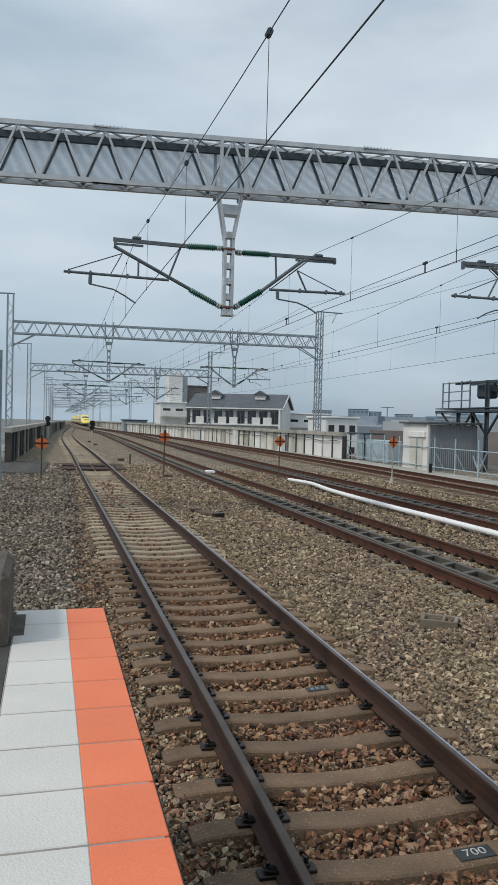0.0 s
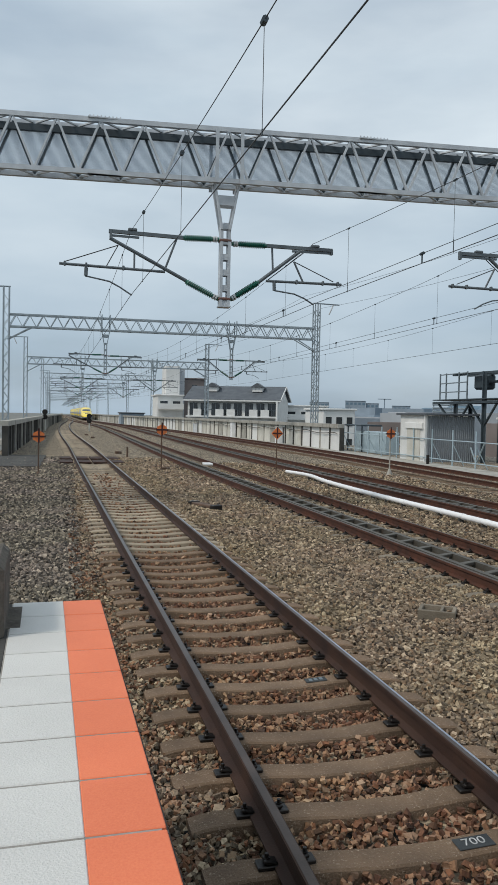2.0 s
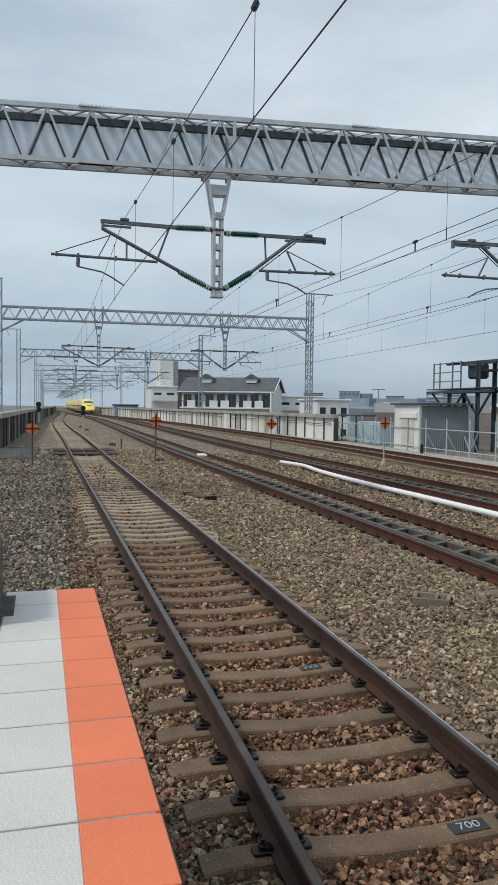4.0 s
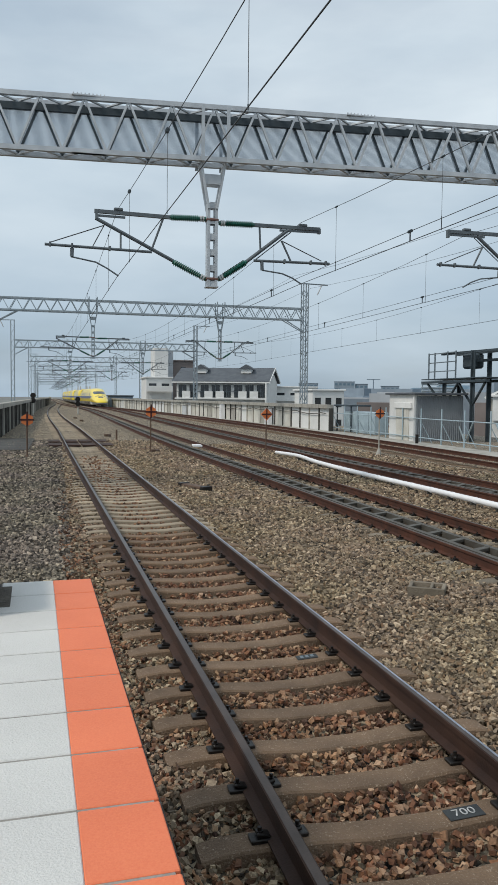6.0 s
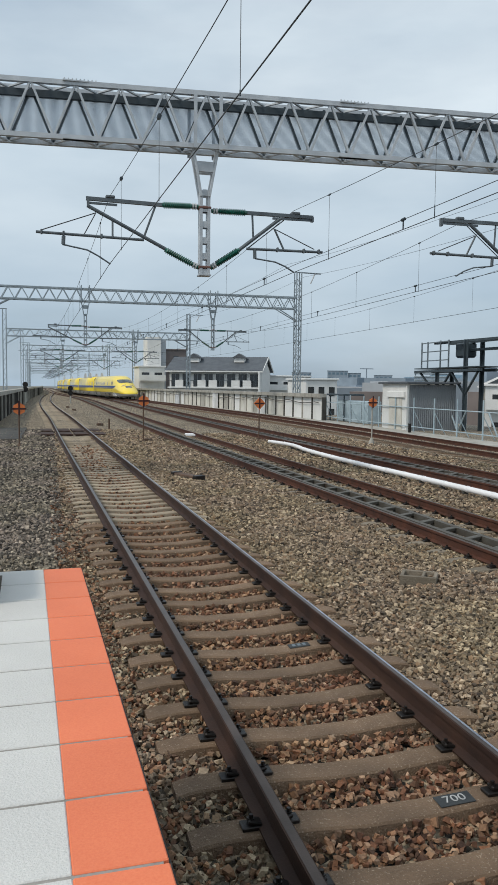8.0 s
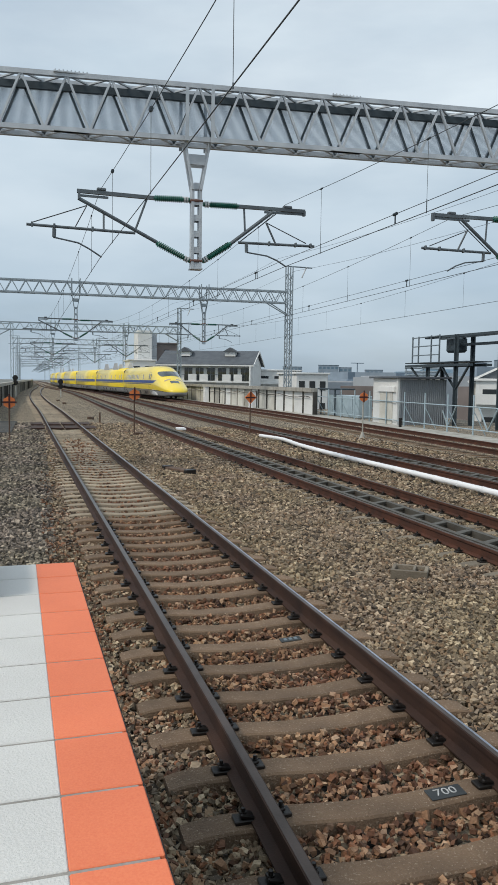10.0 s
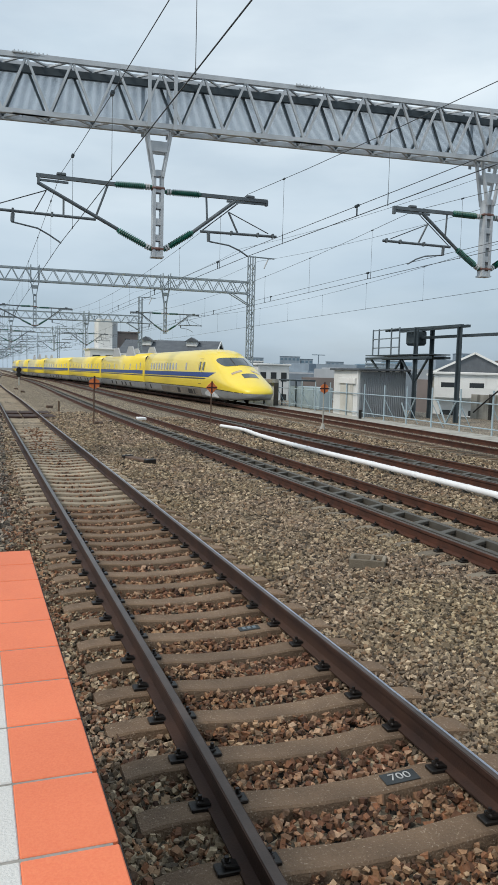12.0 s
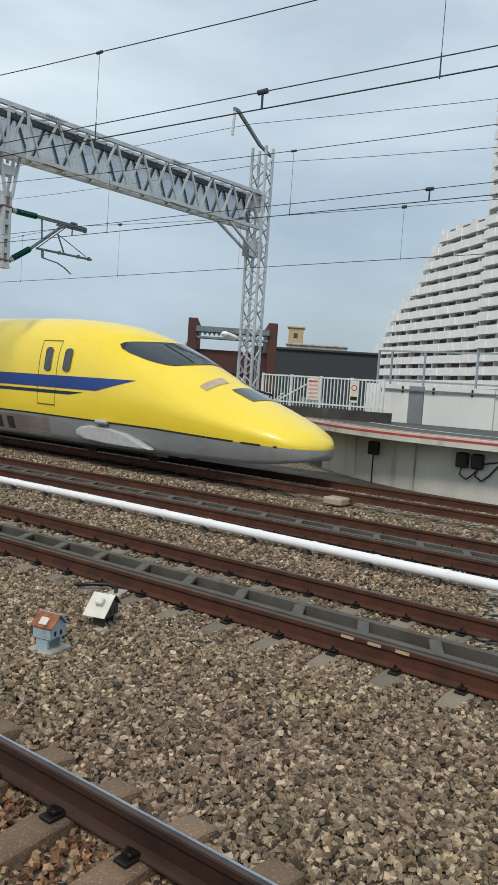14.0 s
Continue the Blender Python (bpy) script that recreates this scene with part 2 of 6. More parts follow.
M["yellow"] = mat("yellow_train_paint", (0.90, 0.69, 0.05), (0.87, 0.66, 0.045), 0.34, 0.0, 0.6, 0.0, 30.0, 0.0, coat=0.5)
M["train_grey"] = mat("grey_skirt_paint", (0.29, 0.305, 0.315), (0.23, 0.24, 0.25), 0.5, 0.0, 1.0, 0.04, 30.0, 0.0, stain=((0.13, 0.11, 0.09), (2, 1, 2), 0.55, 0.5))
M["train_dirt"] = mat("dusty_skirt_panel", (0.23, 0.205, 0.17), (0.15, 0.13, 0.11), 0.75, 0.0, 1.5, 0.1)
M["train_pale"] = mat("pale_grey_cover", (0.44, 0.455, 0.46), (0.36, 0.37, 0.38), 0.45)
M["train_black"] = mat("underframe_black", (0.018, 0.017, 0.016), (0.03, 0.027, 0.024), 0.8)
M["blue"] = mat("blue_band", (0.012, 0.05, 0.24), (0.01, 0.042, 0.20), 0.45, 0.0, 1.0, 0.0, coat=0.08)
M["navy"] = mat("navy_line", (0.015, 0.02, 0.045), (0.012, 0.017, 0.04), 0.35)
M["cab_glass"] = glass_mat("cab_glass", (0.018, 0.03, 0.032))
M["win_pale"] = mat("train_window_blind", (0.42, 0.40, 0.36), (0.36, 0.34, 0.31), 0.2, coat=0.5)
M["win_dark"] = glass_mat("dark_window", (0.03, 0.035, 0.04), 0.1)
M["lamp_cover"] = mat("headlamp_cover", (0.52, 0.40, 0.25), (0.40, 0.29, 0.17), 0.15, coat=0.8)
# polished steel, its pale blue also painting the sky's highlight on the head
M["rail_shine"] = mat("polished_running_band_glint", (0.55, 0.58, 0.65), (0.38, 0.40, 0.45), 0.36, 1.0, 4.0, 0.03)
M["white_terrace"] = mat("white_painted_concrete", (0.86, 0.855, 0.83), (0.78, 0.775, 0.75), 0.85, 0.0, 0.3, 0.0, 5.0)
M["notice_pink"] = mat("faded_pink_print", (0.62, 0.36, 0.33), (0.55, 0.30, 0.28), 0.6)
M["seam"] = mat("panel_seam", (0.18, 0.135, 0.012), (0.15, 0.11, 0.01), 0.6)
M["sign_orange"] = mat("orange_sign", (0.80, 0.22, 0.06), (0.68, 0.18, 0.05), 0.55, stain=((0.4, 0.14, 0.06), (6, 6, 6), 0.62, 0.4))
M["sign_dark"] = mat("dark_red_cross", (0.06, 0.012, 0.01), (0.045, 0.01, 0.01), 0.6)
M["rust_post"] = mat("rusty_post", (0.12, 0.075, 0.05), (0.08, 0.05, 0.035), 0.85, stain=((0.35, 0.34, 0.32), (4, 4, 1), 0.6, 0.5))
M["white_wall"] = mat("white_render", (0.72, 0.73, 0.72), (0.63, 0.64, 0.63), 0.85, 0.0, 0.6, 0.1, 20.0, 0.04, stain=((0.5, 0.5, 0.48), (1.5, 1.5, 0.25), 0.6, 0.5))
M["roof_dark"] = mat("dark_roof_tiles", (0.10, 0.115, 0.13), (0.07, 0.08, 0.095), 0.7, 0.0, 1.0, 0.3, 12.0)
M["brown_wall"] = mat("brown_cladding", (0.085, 0.028, 0.02), (0.06, 0.02, 0.015), 0.65, 0.0, 0.7, 0.1)
M["navy_wall"] = mat("blue_black_cladding", (0.028, 0.034, 0.042), (0.02, 0.024, 0.03), 0.6)
M["corrugated"] = mat("grey_corrugated_sheet", (0.24, 0.265, 0.285), (0.19, 0.21, 0.23), 0.5, 0.2, 1.0, 0.05)
M["fence_paint"] = mat("pale_blue_fence", (0.40, 0.50, 0.55), (0.32, 0.41, 0.46), 0.55, 0.1, 3.0, 0.05)
M["white_fence"] = mat("white_fence_paint", (0.66, 0.73, 0.73), (0.56, 0.63, 0.63), 0.5)
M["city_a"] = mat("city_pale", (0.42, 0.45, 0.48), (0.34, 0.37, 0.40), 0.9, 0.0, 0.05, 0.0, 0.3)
# blue-grey with the distance haze painted into it
M["city_b"] = mat("city_haze_grey", (0.25, 0.31, 0.37), (0.20, 0.25, 0.30), 0.9, 0.0, 0.05, 0.0, 0.3)
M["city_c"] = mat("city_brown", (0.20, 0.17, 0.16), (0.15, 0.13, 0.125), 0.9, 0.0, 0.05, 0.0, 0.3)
# hill blue is haze put into the colour; office windows share it
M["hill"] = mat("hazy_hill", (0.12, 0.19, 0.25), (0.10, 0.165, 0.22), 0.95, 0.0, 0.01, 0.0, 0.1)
M["ground"] = mat("town_ground", (0.20, 0.20, 0.19), (0.13, 0.135, 0.12), 0.95, 0.0, 0.02, 0.0, 0.3)
M["leaf"] = mat("dark_leaves", (0.035, 0.075, 0.025), (0.05, 0.10, 0.03), 0.7, 0.0, 2.0, 0.0)
M["trunk"] = mat("bark", (0.07, 0.05, 0.035), (0.05, 0.035, 0.025), 0.9)
M["red"] = mat("red_paint", (0.46, 0.06, 0.045), (0.36, 0.05, 0.04), 0.7, stain=((0.5, 0.42, 0.36), (5, 1, 5), 0.58, 0.5))
M["tan"] = mat("tan_line", (0.48, 0.36, 0.22), (0.4, 0.3, 0.18), 0.8)
M["bird_blue"] = mat("pale_blue_box", (0.33, 0.42, 0.48), (0.26, 0.34, 0.39), 0.7, stain=((0.14, 0.12, 0.1), (8, 8, 8), 0.55, 0.5))
M["rust_roof"] = mat("rusty_orange_lid", (0.42, 0.14, 0.06), (0.12, 0.04, 0.025), 0.7, 0.0, 12.0, 0.2)
M["bird_white"] = mat("chipped_white_lid", (0.68, 0.67, 0.60), (0.56, 0.55, 0.49), 0.7, 0.0, 8.0, 0.1, stain=((0.2, 0.12, 0.05), (10, 10, 10), 0.62, 0.6))
# the near-black end paints in the shade of gaps between the stones
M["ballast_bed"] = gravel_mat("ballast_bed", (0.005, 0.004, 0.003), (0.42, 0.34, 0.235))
M["yard_soil"] = gravel_mat("yard_soil", (0.10, 0.082, 0.06), (0.36, 0.31, 0.24))
M["stone_grey"] = stone_mat("ballast_stone", [(0.03, 0.025, 0.019), (0.36, 0.29, 0.205), (0.09, 0.073, 0.054), (0.60, 0.51, 0.385), (0.04, 0.033, 0.025), (0.27, 0.19, 0.125), (0.19, 0.155, 0.115), (0.48, 0.40, 0.295), (0.025, 0.02, 0.016), (0.30, 0.25, 0.195), (0.065, 0.053, 0.042)])
M["stone_slate"] = stone_mat("slate_ballast_stone", [(0.03, 0.028, 0.026), (0.25, 0.225, 0.195), (0.06, 0.056, 0.052), (0.50, 0.455, 0.385), (0.035, 0.033, 0.03), (0.18, 0.163, 0.145), (0.36, 0.32, 0.27), (0.03, 0.028, 0.026), (0.12, 0.11, 0.10)])
M["stone_rust"] = stone_mat("rusty_ballast_stone", [(0.03, 0.016, 0.011), (0.27, 0.13, 0.072), (0.09, 0.045, 0.027), (0.42, 0.26, 0.16), (0.05, 0.027, 0.018), (0.24, 0.14, 0.085), (0.46, 0.33, 0.23), (0.045, 0.024, 0.016), (0.18, 0.09, 0.054)])


# ---- mesh helpers ----
def part(name, bm, material, parent, label="", smooth=False):
    me = bpy.data.meshes.new(name)
    bm.to_mesh(me)
    bm.free()
    me.materials.append(material)
    if smooth:
        me.polygons.foreach_set("use_smooth", [True] * len(me.polygons))
    ob = new(name, me)
    ob.parent = parent
    if label:
        ob["label"] = label
    return ob


def thing(name, label, category, m=None, group="", kind=""):
    ob = new(name)
    ob.empty_display_size = 0.2
    if m is not None:
        ob.matrix_basis = m
    return tagged(ob, label, category, group, kind)


def raw(name, verts, faces, material, parent=None, smooth=False):
    me = bpy.data.meshes.new(name)
    me.from_pydata(verts, [], faces)
    me.materials.append(material)
    if smooth:
        me.polygons.foreach_set("use_smooth", [True] * len(me.polygons))
    ob = new(name, me)
    ob.parent = parent
    return ob


def box(bm, c, s, turn=None, bevel=0.0):
    m = Matrix.Translation(c) @ (turn or Matrix.Identity(4)) @ Matrix.Diagonal((*s, 1))
    made = bmesh.ops.create_cube(bm, size=1, matrix=m)
    if bevel:
        edges = list({e for v in made["verts"] for e in v.link_edges})
        bmesh.ops.bevel(bm, geom=edges, offset=bevel, segments=1, affect="EDGES")
    return bm


def rod(bm, a, b, r, n=6, r2=None):
    a, b = Vector(a), Vector(b)
    d = b - a
    if d.length < 1e-5:
        return bm
    m = Matrix.Translation((a + b) / 2) @ d.to_track_quat("Z", "Y").to_matrix().to_4x4()
    bmesh.ops.create_cone(bm, cap_ends=True, segments=n, radius1=r, radius2=r if r2 is None else r2, depth=d.length, matrix=m)
    return bm


def bar(bm, a, b, w, h):
    """A square bar from a to b, w wide and h deep."""
    a, b = Vector(a), Vector(b)
    d = b - a
    m = Matrix.Translation((a + b) / 2) @ d.to_track_quat("Z", "Y").to_matrix().to_4x4() @ Matrix.Diagonal((w, h, d.length, 1))
    bmesh.ops.create_cube(bm, size=1, matrix=m)
    return bm


def B():
    return bmesh.new()


def sweep(name, profile, path, material, parent=None, closed=True, smooth=False):
    """A profile of (across, up) points carried along a path of Vectors; the path runs mostly level."""
    verts, faces, n = [], [], len(profile)
    for i, p in enumerate(path):
        d = (path[min(i + 1, len(path) - 1)] - path[max(i - 1, 0)]).normalized()
        side = Vector((d.y, -d.x, 0)).normalized()
        verts += [p + side * u + Vector((0, 0, v)) for u, v in profile]
    for i in range(len(path) - 1):
        for k in range(n if closed else n - 1):
            a, b = i * n + k, i * n + (k + 1) % n
            faces.append((a, b, b + n, a + n))
    if closed:
        faces += [tuple(range(n)), tuple(range(len(verts) - 1, len(verts) - n - 1, -1))]
    return raw(name, verts, faces, material, parent, smooth)


def tube(name, path, r, material, parent=None, n=5):
    """A round wire or tube along any path."""
    verts, faces = [], []
    for i, p in enumerate(path):
        d = (path[min(i + 1, len(path) - 1)] - path[max(i - 1, 0)]).normalized()
        a = d.cross(Vector((0, 0, 1)))
        a = a.normalized() if a.length > 1e-3 else Vector((1, 0, 0))
        c = a.cross(d)
        verts += [p + (a * math.cos(q) + c * math.sin(q)) * r for q in (math.tau * k / n for k in range(n))]
    for i in range(len(path) - 1):
        for k in range(n):
            a, b = i * n + k, i * n + (k + 1) % n
            faces.append((a, b, b + n, a + n))
    return raw(name, verts, faces, material, parent, True)


def course(table):
    """A smooth x(y) through the given (y, x) pairs."""
    ys, xs = np.array(table, float).T
    slope = np.gradient(xs, ys)

    def at(y):
        i = int(np.clip(np.searchsorted(ys, y) - 1, 0, len(ys) - 2))
        h = ys[i + 1] - ys[i]
        s = (y - ys[i]) / h
        if s < 0 or s > 1:
            e = 0 if s < 0 else len(ys) - 1
            return float(xs[e] + slope[e] * (y - ys[e]))
        return float((2 * s**3 - 3 * s**2 + 1) * xs[i] + (s**3 - 2 * s**2 + s) * h * slope[i] + (3 * s**2 - 2 * s**3) * xs[i + 1] + (s**3 - s**2) * h * slope[i + 1])

    return at


# ---- plan: rail tops at z = 0, y ahead along the tracks ----
near = course([(-20, 1.93), (0, 1.95), (4, 1.922), (8, 1.83), (14.6, 1.665), (20, 1.525), (29, 1.295), (53, 0.745), (80, -0.09), (100, -0.52), (124, -0.74), (147, -0.7), (198, 0.05), (250, 0.1), (300, -0.15), (350, -1.0), (450, -3.2), (600, -8)])
main_1 = course([(-20, 7.0), (0, 6.81), (10, 6.66), (20, 6.41), (30, 6.12), (45, 5.85), (60, 5.75), (105, 5.6), (125, 5.4), (140, 5.0), (157, 4.2), (176, 3.2), (190, 2.55), (211, 1.6), (233, 0.85), (271, 0.3), (310, -0.3), (350, -1.0), (450, -3.2), (600, -8)])
main_2 = lambda y: main_1(y) + 4.3
loop = course([(-20, 14.3), (0, 14.8), (10, 15.02), (20, 15.28), (30, 15.52), (45, 15.72), (60, 15.5), (74, 14.9), (95, 14.1), (110, 13.1), (118, 12.55), (131, 11.35), (149, 9.6), (168, 8.1), (190, 6.85), (211, 5.9), (233, 5.15), (271, 4.6), (310, 4.0), (350, 3.3), (450, 1.1), (600, -3.7)])
RISE = 0.08
DECK = -0.23


def line(f, dx, z, y0, y1, fine=1.0):
    ys = list(np.arange(y0, min(y1, 60), fine)) + list(np.arange(60, y1 + 0.01, 5.0)) if y1 > 60 else list(np.arange(y0, y1 + 0.01, fine))
    return [Vector((f(y) + dx, y, z)) for y in ys]


# ---- large structure ----
def wall_x(y):
    return loop(y) + 3.7


def edge_x(y):
    """Outer edge of the ballast on the far side."""
    return loop(y) + 1.75


bm = B()
bmesh.ops.create_circle(bm, cap_ends=True, segments=64, radius=4500, matrix=Matrix.Translation((0, 0, -8.0)))
tagged(part("ground", bm, M["ground"], None), "grey town ground below the viaduct", "ground", kind="structure")

# ballast bed, one sheet over the deck
ys = list(np.arange(-6, 24, 0.25)) + list(np.arange(24, 70, 1.0)) + list(np.arange(70, 610, 6.0))
cols = 60
bv, bf = [], []
for y in ys:
    x0, x1 = -4.2 if y < 60 else near(y) - 4.6, edge_x(y)
    for k in range(cols + 1):
        x = x0 + (x1 - x0) * k / cols
        lift = 0.02 * noise.noise((x * 0.9, y * 0.9, 0)) + 0.012 * noise.noise((x * 5, y * 5, 3))
        for f in (near, main_1, main_2, loop):
            q = abs(x - f(y))
            lift += 0.05 * max(0.0, min(1.0, (q - 1.25) / 0.4)) * max(0.0, min(1.0, (2.4 - q) / 0.5))
            if f is near:
                lift += float(np.interp(y, (12, 22), (-0.04, 0.022))) * max(0.0, min(1.0, (1.4 - q) / 0.3))
        bv.append((x, y, DECK - 0.01 + lift))
for i in range(len(ys) - 1):
    for k in range(cols):
        a = i * (cols + 1) + k
        bf.append((a, a + 1, a + cols + 2, a + cols + 1))
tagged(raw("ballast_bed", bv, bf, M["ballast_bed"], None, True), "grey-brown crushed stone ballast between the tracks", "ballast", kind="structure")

# concrete strip beyond the far loop and slab at the near side
def deck_strip(label, stations, material):
    sv, sf = [], []
    for i, y in enumerate(stations):
        x0, x1 = edge_x(y) - 0.05, edge_x(y) + 2.45
        sv += [(x0, y, DECK - 0.4), (x0, y, DECK + 0.06), (x1, y, DECK + 0.06), (x1, y, DECK - 0.4)]
        if i:
            a = 4 * (i - 1)
            sf += [(a, a + 1, a + 5, a + 4), (a + 1, a + 2, a + 6, a + 5), (a + 2, a + 3, a + 7, a + 6)]
    tagged(raw("deck_strip", sv, sf, material, None), label, "pavement", kind="structure")


# same strip up to y = 16, the platform's shade painted in as dark concrete
deck_strip("concrete strip under the far platform edge, colour darkened as shade", list(np.arange(-6, 16.1, 2.0)), M["concrete_dark"])
deck_strip("pale concrete service strip beside the far track", list(np.arange(16, 62, 2.0)) + list(np.arange(62, 420, 6.0)), M["concrete"])
yv, yf = [], []
for i, y in enumerate(np.arange(-6, 64.1, 2.0)):
    x0 = edge_x(y) + 2.4
    yv += [(x0, y, DECK + 0.045), (max(x0 + 0.3, 27.5), y, DECK + 0.045), (max(x0 + 0.3, 27.5), y, DECK - 0.4)]
    if i:
        a = 3 * (i - 1)
        yf += [(a, a + 1, a + 4, a + 3), (a + 1, a + 2, a + 5, a + 4)]
tagged(raw("yard_ground", yv, yf, M["yard_soil"], None), "grey-brown gravelly soil of the yard beside the tracks", "ground", kind="structure")
bm = B()
box(bm, (-2.55, 39.5, DECK + 0.03), (2.6, 9.0, 0.12), bevel=0.02)
tagged(part("deck_slab", bm, M["concrete_dark"], None), "dark concrete slab in the ballast", "pavement", kind="structure")


def parapet(name, label, f, y0, y1, step, top, thick, mat_panel, mat_cap, mat_post):
    """A wall of panels between posts, under a cap."""
    w = thing(name, label, "wall", kind="structure")
    age = random.Random(7)
    y = y0
    while y < y1:
        a, b = Vector((f(y), y, 0)), Vector((f(min(y + step, y1)), min(y + step, y1), 0))
        d = b - a
        turn = Matrix.Rotation(math.atan2(-d.x, d.y), 4, "Z")
        c = (a + b) / 2
        bm = B()
        h = top + 0.5
        box(bm, (c.x, c.y, top - h / 2), (thick, d.length - 0.03, h), turn)
        part("panel", bm, M["white_wall"] if name == "wall_right" and (y < 60 or age.random() < 0.2) else mat_panel if age.random() < 0.75 else M["concrete"], w)
        bm = B()
        box(bm, (a.x, a.y, top - h / 2 - 0.04), (thick + 0.16, 0.16, h), turn, 0.01)
        part("post", bm, mat_post if age.random() < 0.45 else M["concrete"], w)
        y += step
    sweep("cap", [(-thick / 2 - 0.24, top - 0.06), (thick / 2 + 0.10, top - 0.06), (thick / 2 + 0.10, top + 0.22), (-thick / 2 - 0.24, top + 0.22)], [Vector((f(q), q, 0)) for q in np.arange(y0, y1 + 0.1, 3.0)], mat_cap, w)
    return w


parapet("wall_right", "stained pale concrete parapet wall with posts and a cap", wall_x, 53.0, 330.0, 2.2, 1.55, 0.16, M["concrete_pale"], M["concrete"], M["concrete_dark"])
parapet("wall_left", "dark stained concrete parapet wall beside the track", lambda y: -3.35 if y < 110 else near(y) - 2.6, 43.0, 330.0, 2.2, 1.5, 0.16, M["concrete_dark"], M["concrete"], M["concrete_dark"])

wall_cable = thing("wall_cable", "dark cable sagging along the parapet wall", "cable")
tube("cable_run", [Vector((wall_x(y) - 0.22, y, 1.22 - 0.16 * abs(math.sin(y * 0.52)) + 0.06 * math.sin(y * 0.21))) for y in np.arange(53.5, 150, 0.5)], 0.03, M["clip"], wall_cable, 5)
for y, h in ((67.0, 1.5), (84.0, 1.7), (104.0, 1.3)):
    wb = thing("wall_cabinet", "white steel cabinet standing before the parapet wall", "cabinet", pose(wall_x(y) - 0.45, y, DECK))
    part("cabinet_body", box(B(), (0, 0, h / 2), (0.45, 0.9, h), None, 0.02), M["pipe"], wb)
    part("cabinet_roof", box(B(), (0, 0, h + 0.03), (0.55, 1.0, 0.06), None, 0.01), M["concrete"], wb)
    part("cabinet_seam", box(B(), (-0.228, 0, h / 2), (0.01, 0.03, h * 0.9)), M["dark_steel"], wb)

# near platform: asphalt behind, a white and an orange row of tiles along the edge
plat = thing("platform", "station platform end with white and orange edge tiles", "platform", kind="structure")
SLANT = math.atan2(-0.07, 2.39)
PT = pose(0.2425, 1.835, 1.25, 0, 0, 0) @ Matrix.Rotation(-SLANT, 4, "Z")


def plat_box(name, x0, x1, y0, y1, z0, z1, material, bevel=0.0):
    bm = B()
    box(bm, ((x0 + x1) / 2, (y0 + y1) / 2, (z0 + z1) / 2), (x1 - x0, y1 - y0, z1 - z0), None, bevel)
    bm.transform(PT)
    return part(name, bm, material, plat)


ROW, END = 0.297, 2.385
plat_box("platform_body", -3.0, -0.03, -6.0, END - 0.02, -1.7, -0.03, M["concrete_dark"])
plat_box("tile_bed", -0.458, -0.012, -6.0, END, -0.06, -0.004, M["grout"])
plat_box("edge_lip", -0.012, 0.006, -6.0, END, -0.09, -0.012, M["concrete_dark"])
plat_box("platform_surface", -3.0, -0.55, -6.0, END - 0.3, -0.06, -0.006, M["asphalt"])
plat_box("tile_kerb", -0.545, -0.46, -6.0, END, -0.06, -0.004, M["concrete_dark"])
y = END
while y > -4:
    plat_box("orange_tile", -0.197, 0.0, y - ROW + 0.012, y, -0.03, 0.0, M["orange_tile"], 0.003)
    plat_box("white_tile", -0.452, -0.1975, y - ROW + 0.012, y, -0.03, 0.0, M["white_tile"], 0.003)
    y -= ROW

# end post of the platform fence, weathered concrete
stub = thing("concrete_post", "weathered dark concrete post at the platform end", "post", PT @ pose(-0.455, 2.04, 0))
bm = B()
box(bm, (-0.08, 0, 0.15), (0.13, 0.62, 0.36), None, 0.03)
part("post_body", bm, M["old_post"], stub)
bm = B()
box(bm, (0.01, 0.06, -0.014), (0.10, 0.42, 0.03), None, 0.01)
part("post_foot", bm, M["old_post"], stub)

# far platform
far_edge = course([(-8, 16.6), (3, 16.75), (6, 16.9), (8.5, 17.25), (10.5, 18.1), (12.5, 19.5), (14.5, 21.2)])
fp = thing("platform_far", "opposite platform with a red and white edge line", "platform", pose(0, 0, 0.07), kind="structure")
fy = [float(v) for v in np.arange(-8, 14.51, 0.5)]
pv, pf = [], []
for i, y in enumerate(fy):
    pv += [(far_edge(y), y, 1.05), (far_edge(y), y, 1.25), (27.0, y, 1.25), (27.0, y, 1.05)]
    if i:
        a = 4 * (i - 1)
        pf += [(a, a + 1, a + 5, a + 4), (a + 1, a + 2, a + 6, a + 5), (a + 3, a, a + 4, a + 7)]
pf.append((len(pv) - 4, len(pv) - 1, len(pv) - 2, len(pv) - 3))
raw("platform_slab", pv, pf, M["asphalt"], fp)
edge = [Vector((far_edge(y), y, 0)) for y in fy]
sweep("edge_stone", [(-0.03, 1.03), (0.32, 1.03), (0.32, 1.262), (-0.03, 1.262)], edge, M["concrete_pale"], fp)
sweep("red_line", [(0.10, 1.255), (0.20, 1.255), (0.20, 1.267), (0.10, 1.267)], edge, M["red"], fp)
sweep("red_fascia", [(-0.036, 1.16), (0.0, 1.16), (0.0, 1.215), (-0.036, 1.215)], edge, M["red"], fp)
sweep("tan_line", [(0.62, 1.246), (0.70, 1.246), (0.70, 1.256), (0.62, 1.256)], edge, M["tan"], fp)
sweep("pale_line", [(2.3, 1.246), (2.38, 1.246), (2.38, 1.256), (2.3, 1.256)], edge, M["white_wall"], fp)
sweep("platform_wall", [(0.75, -0.4), (0.95, -0.4), (0.95, 1.05), (0.75, 1.05)], [Vector((far_edge(y), y, 0)) for y in np.arange(-8, 13.1, 1.0)], M["concrete_pale"], fp)
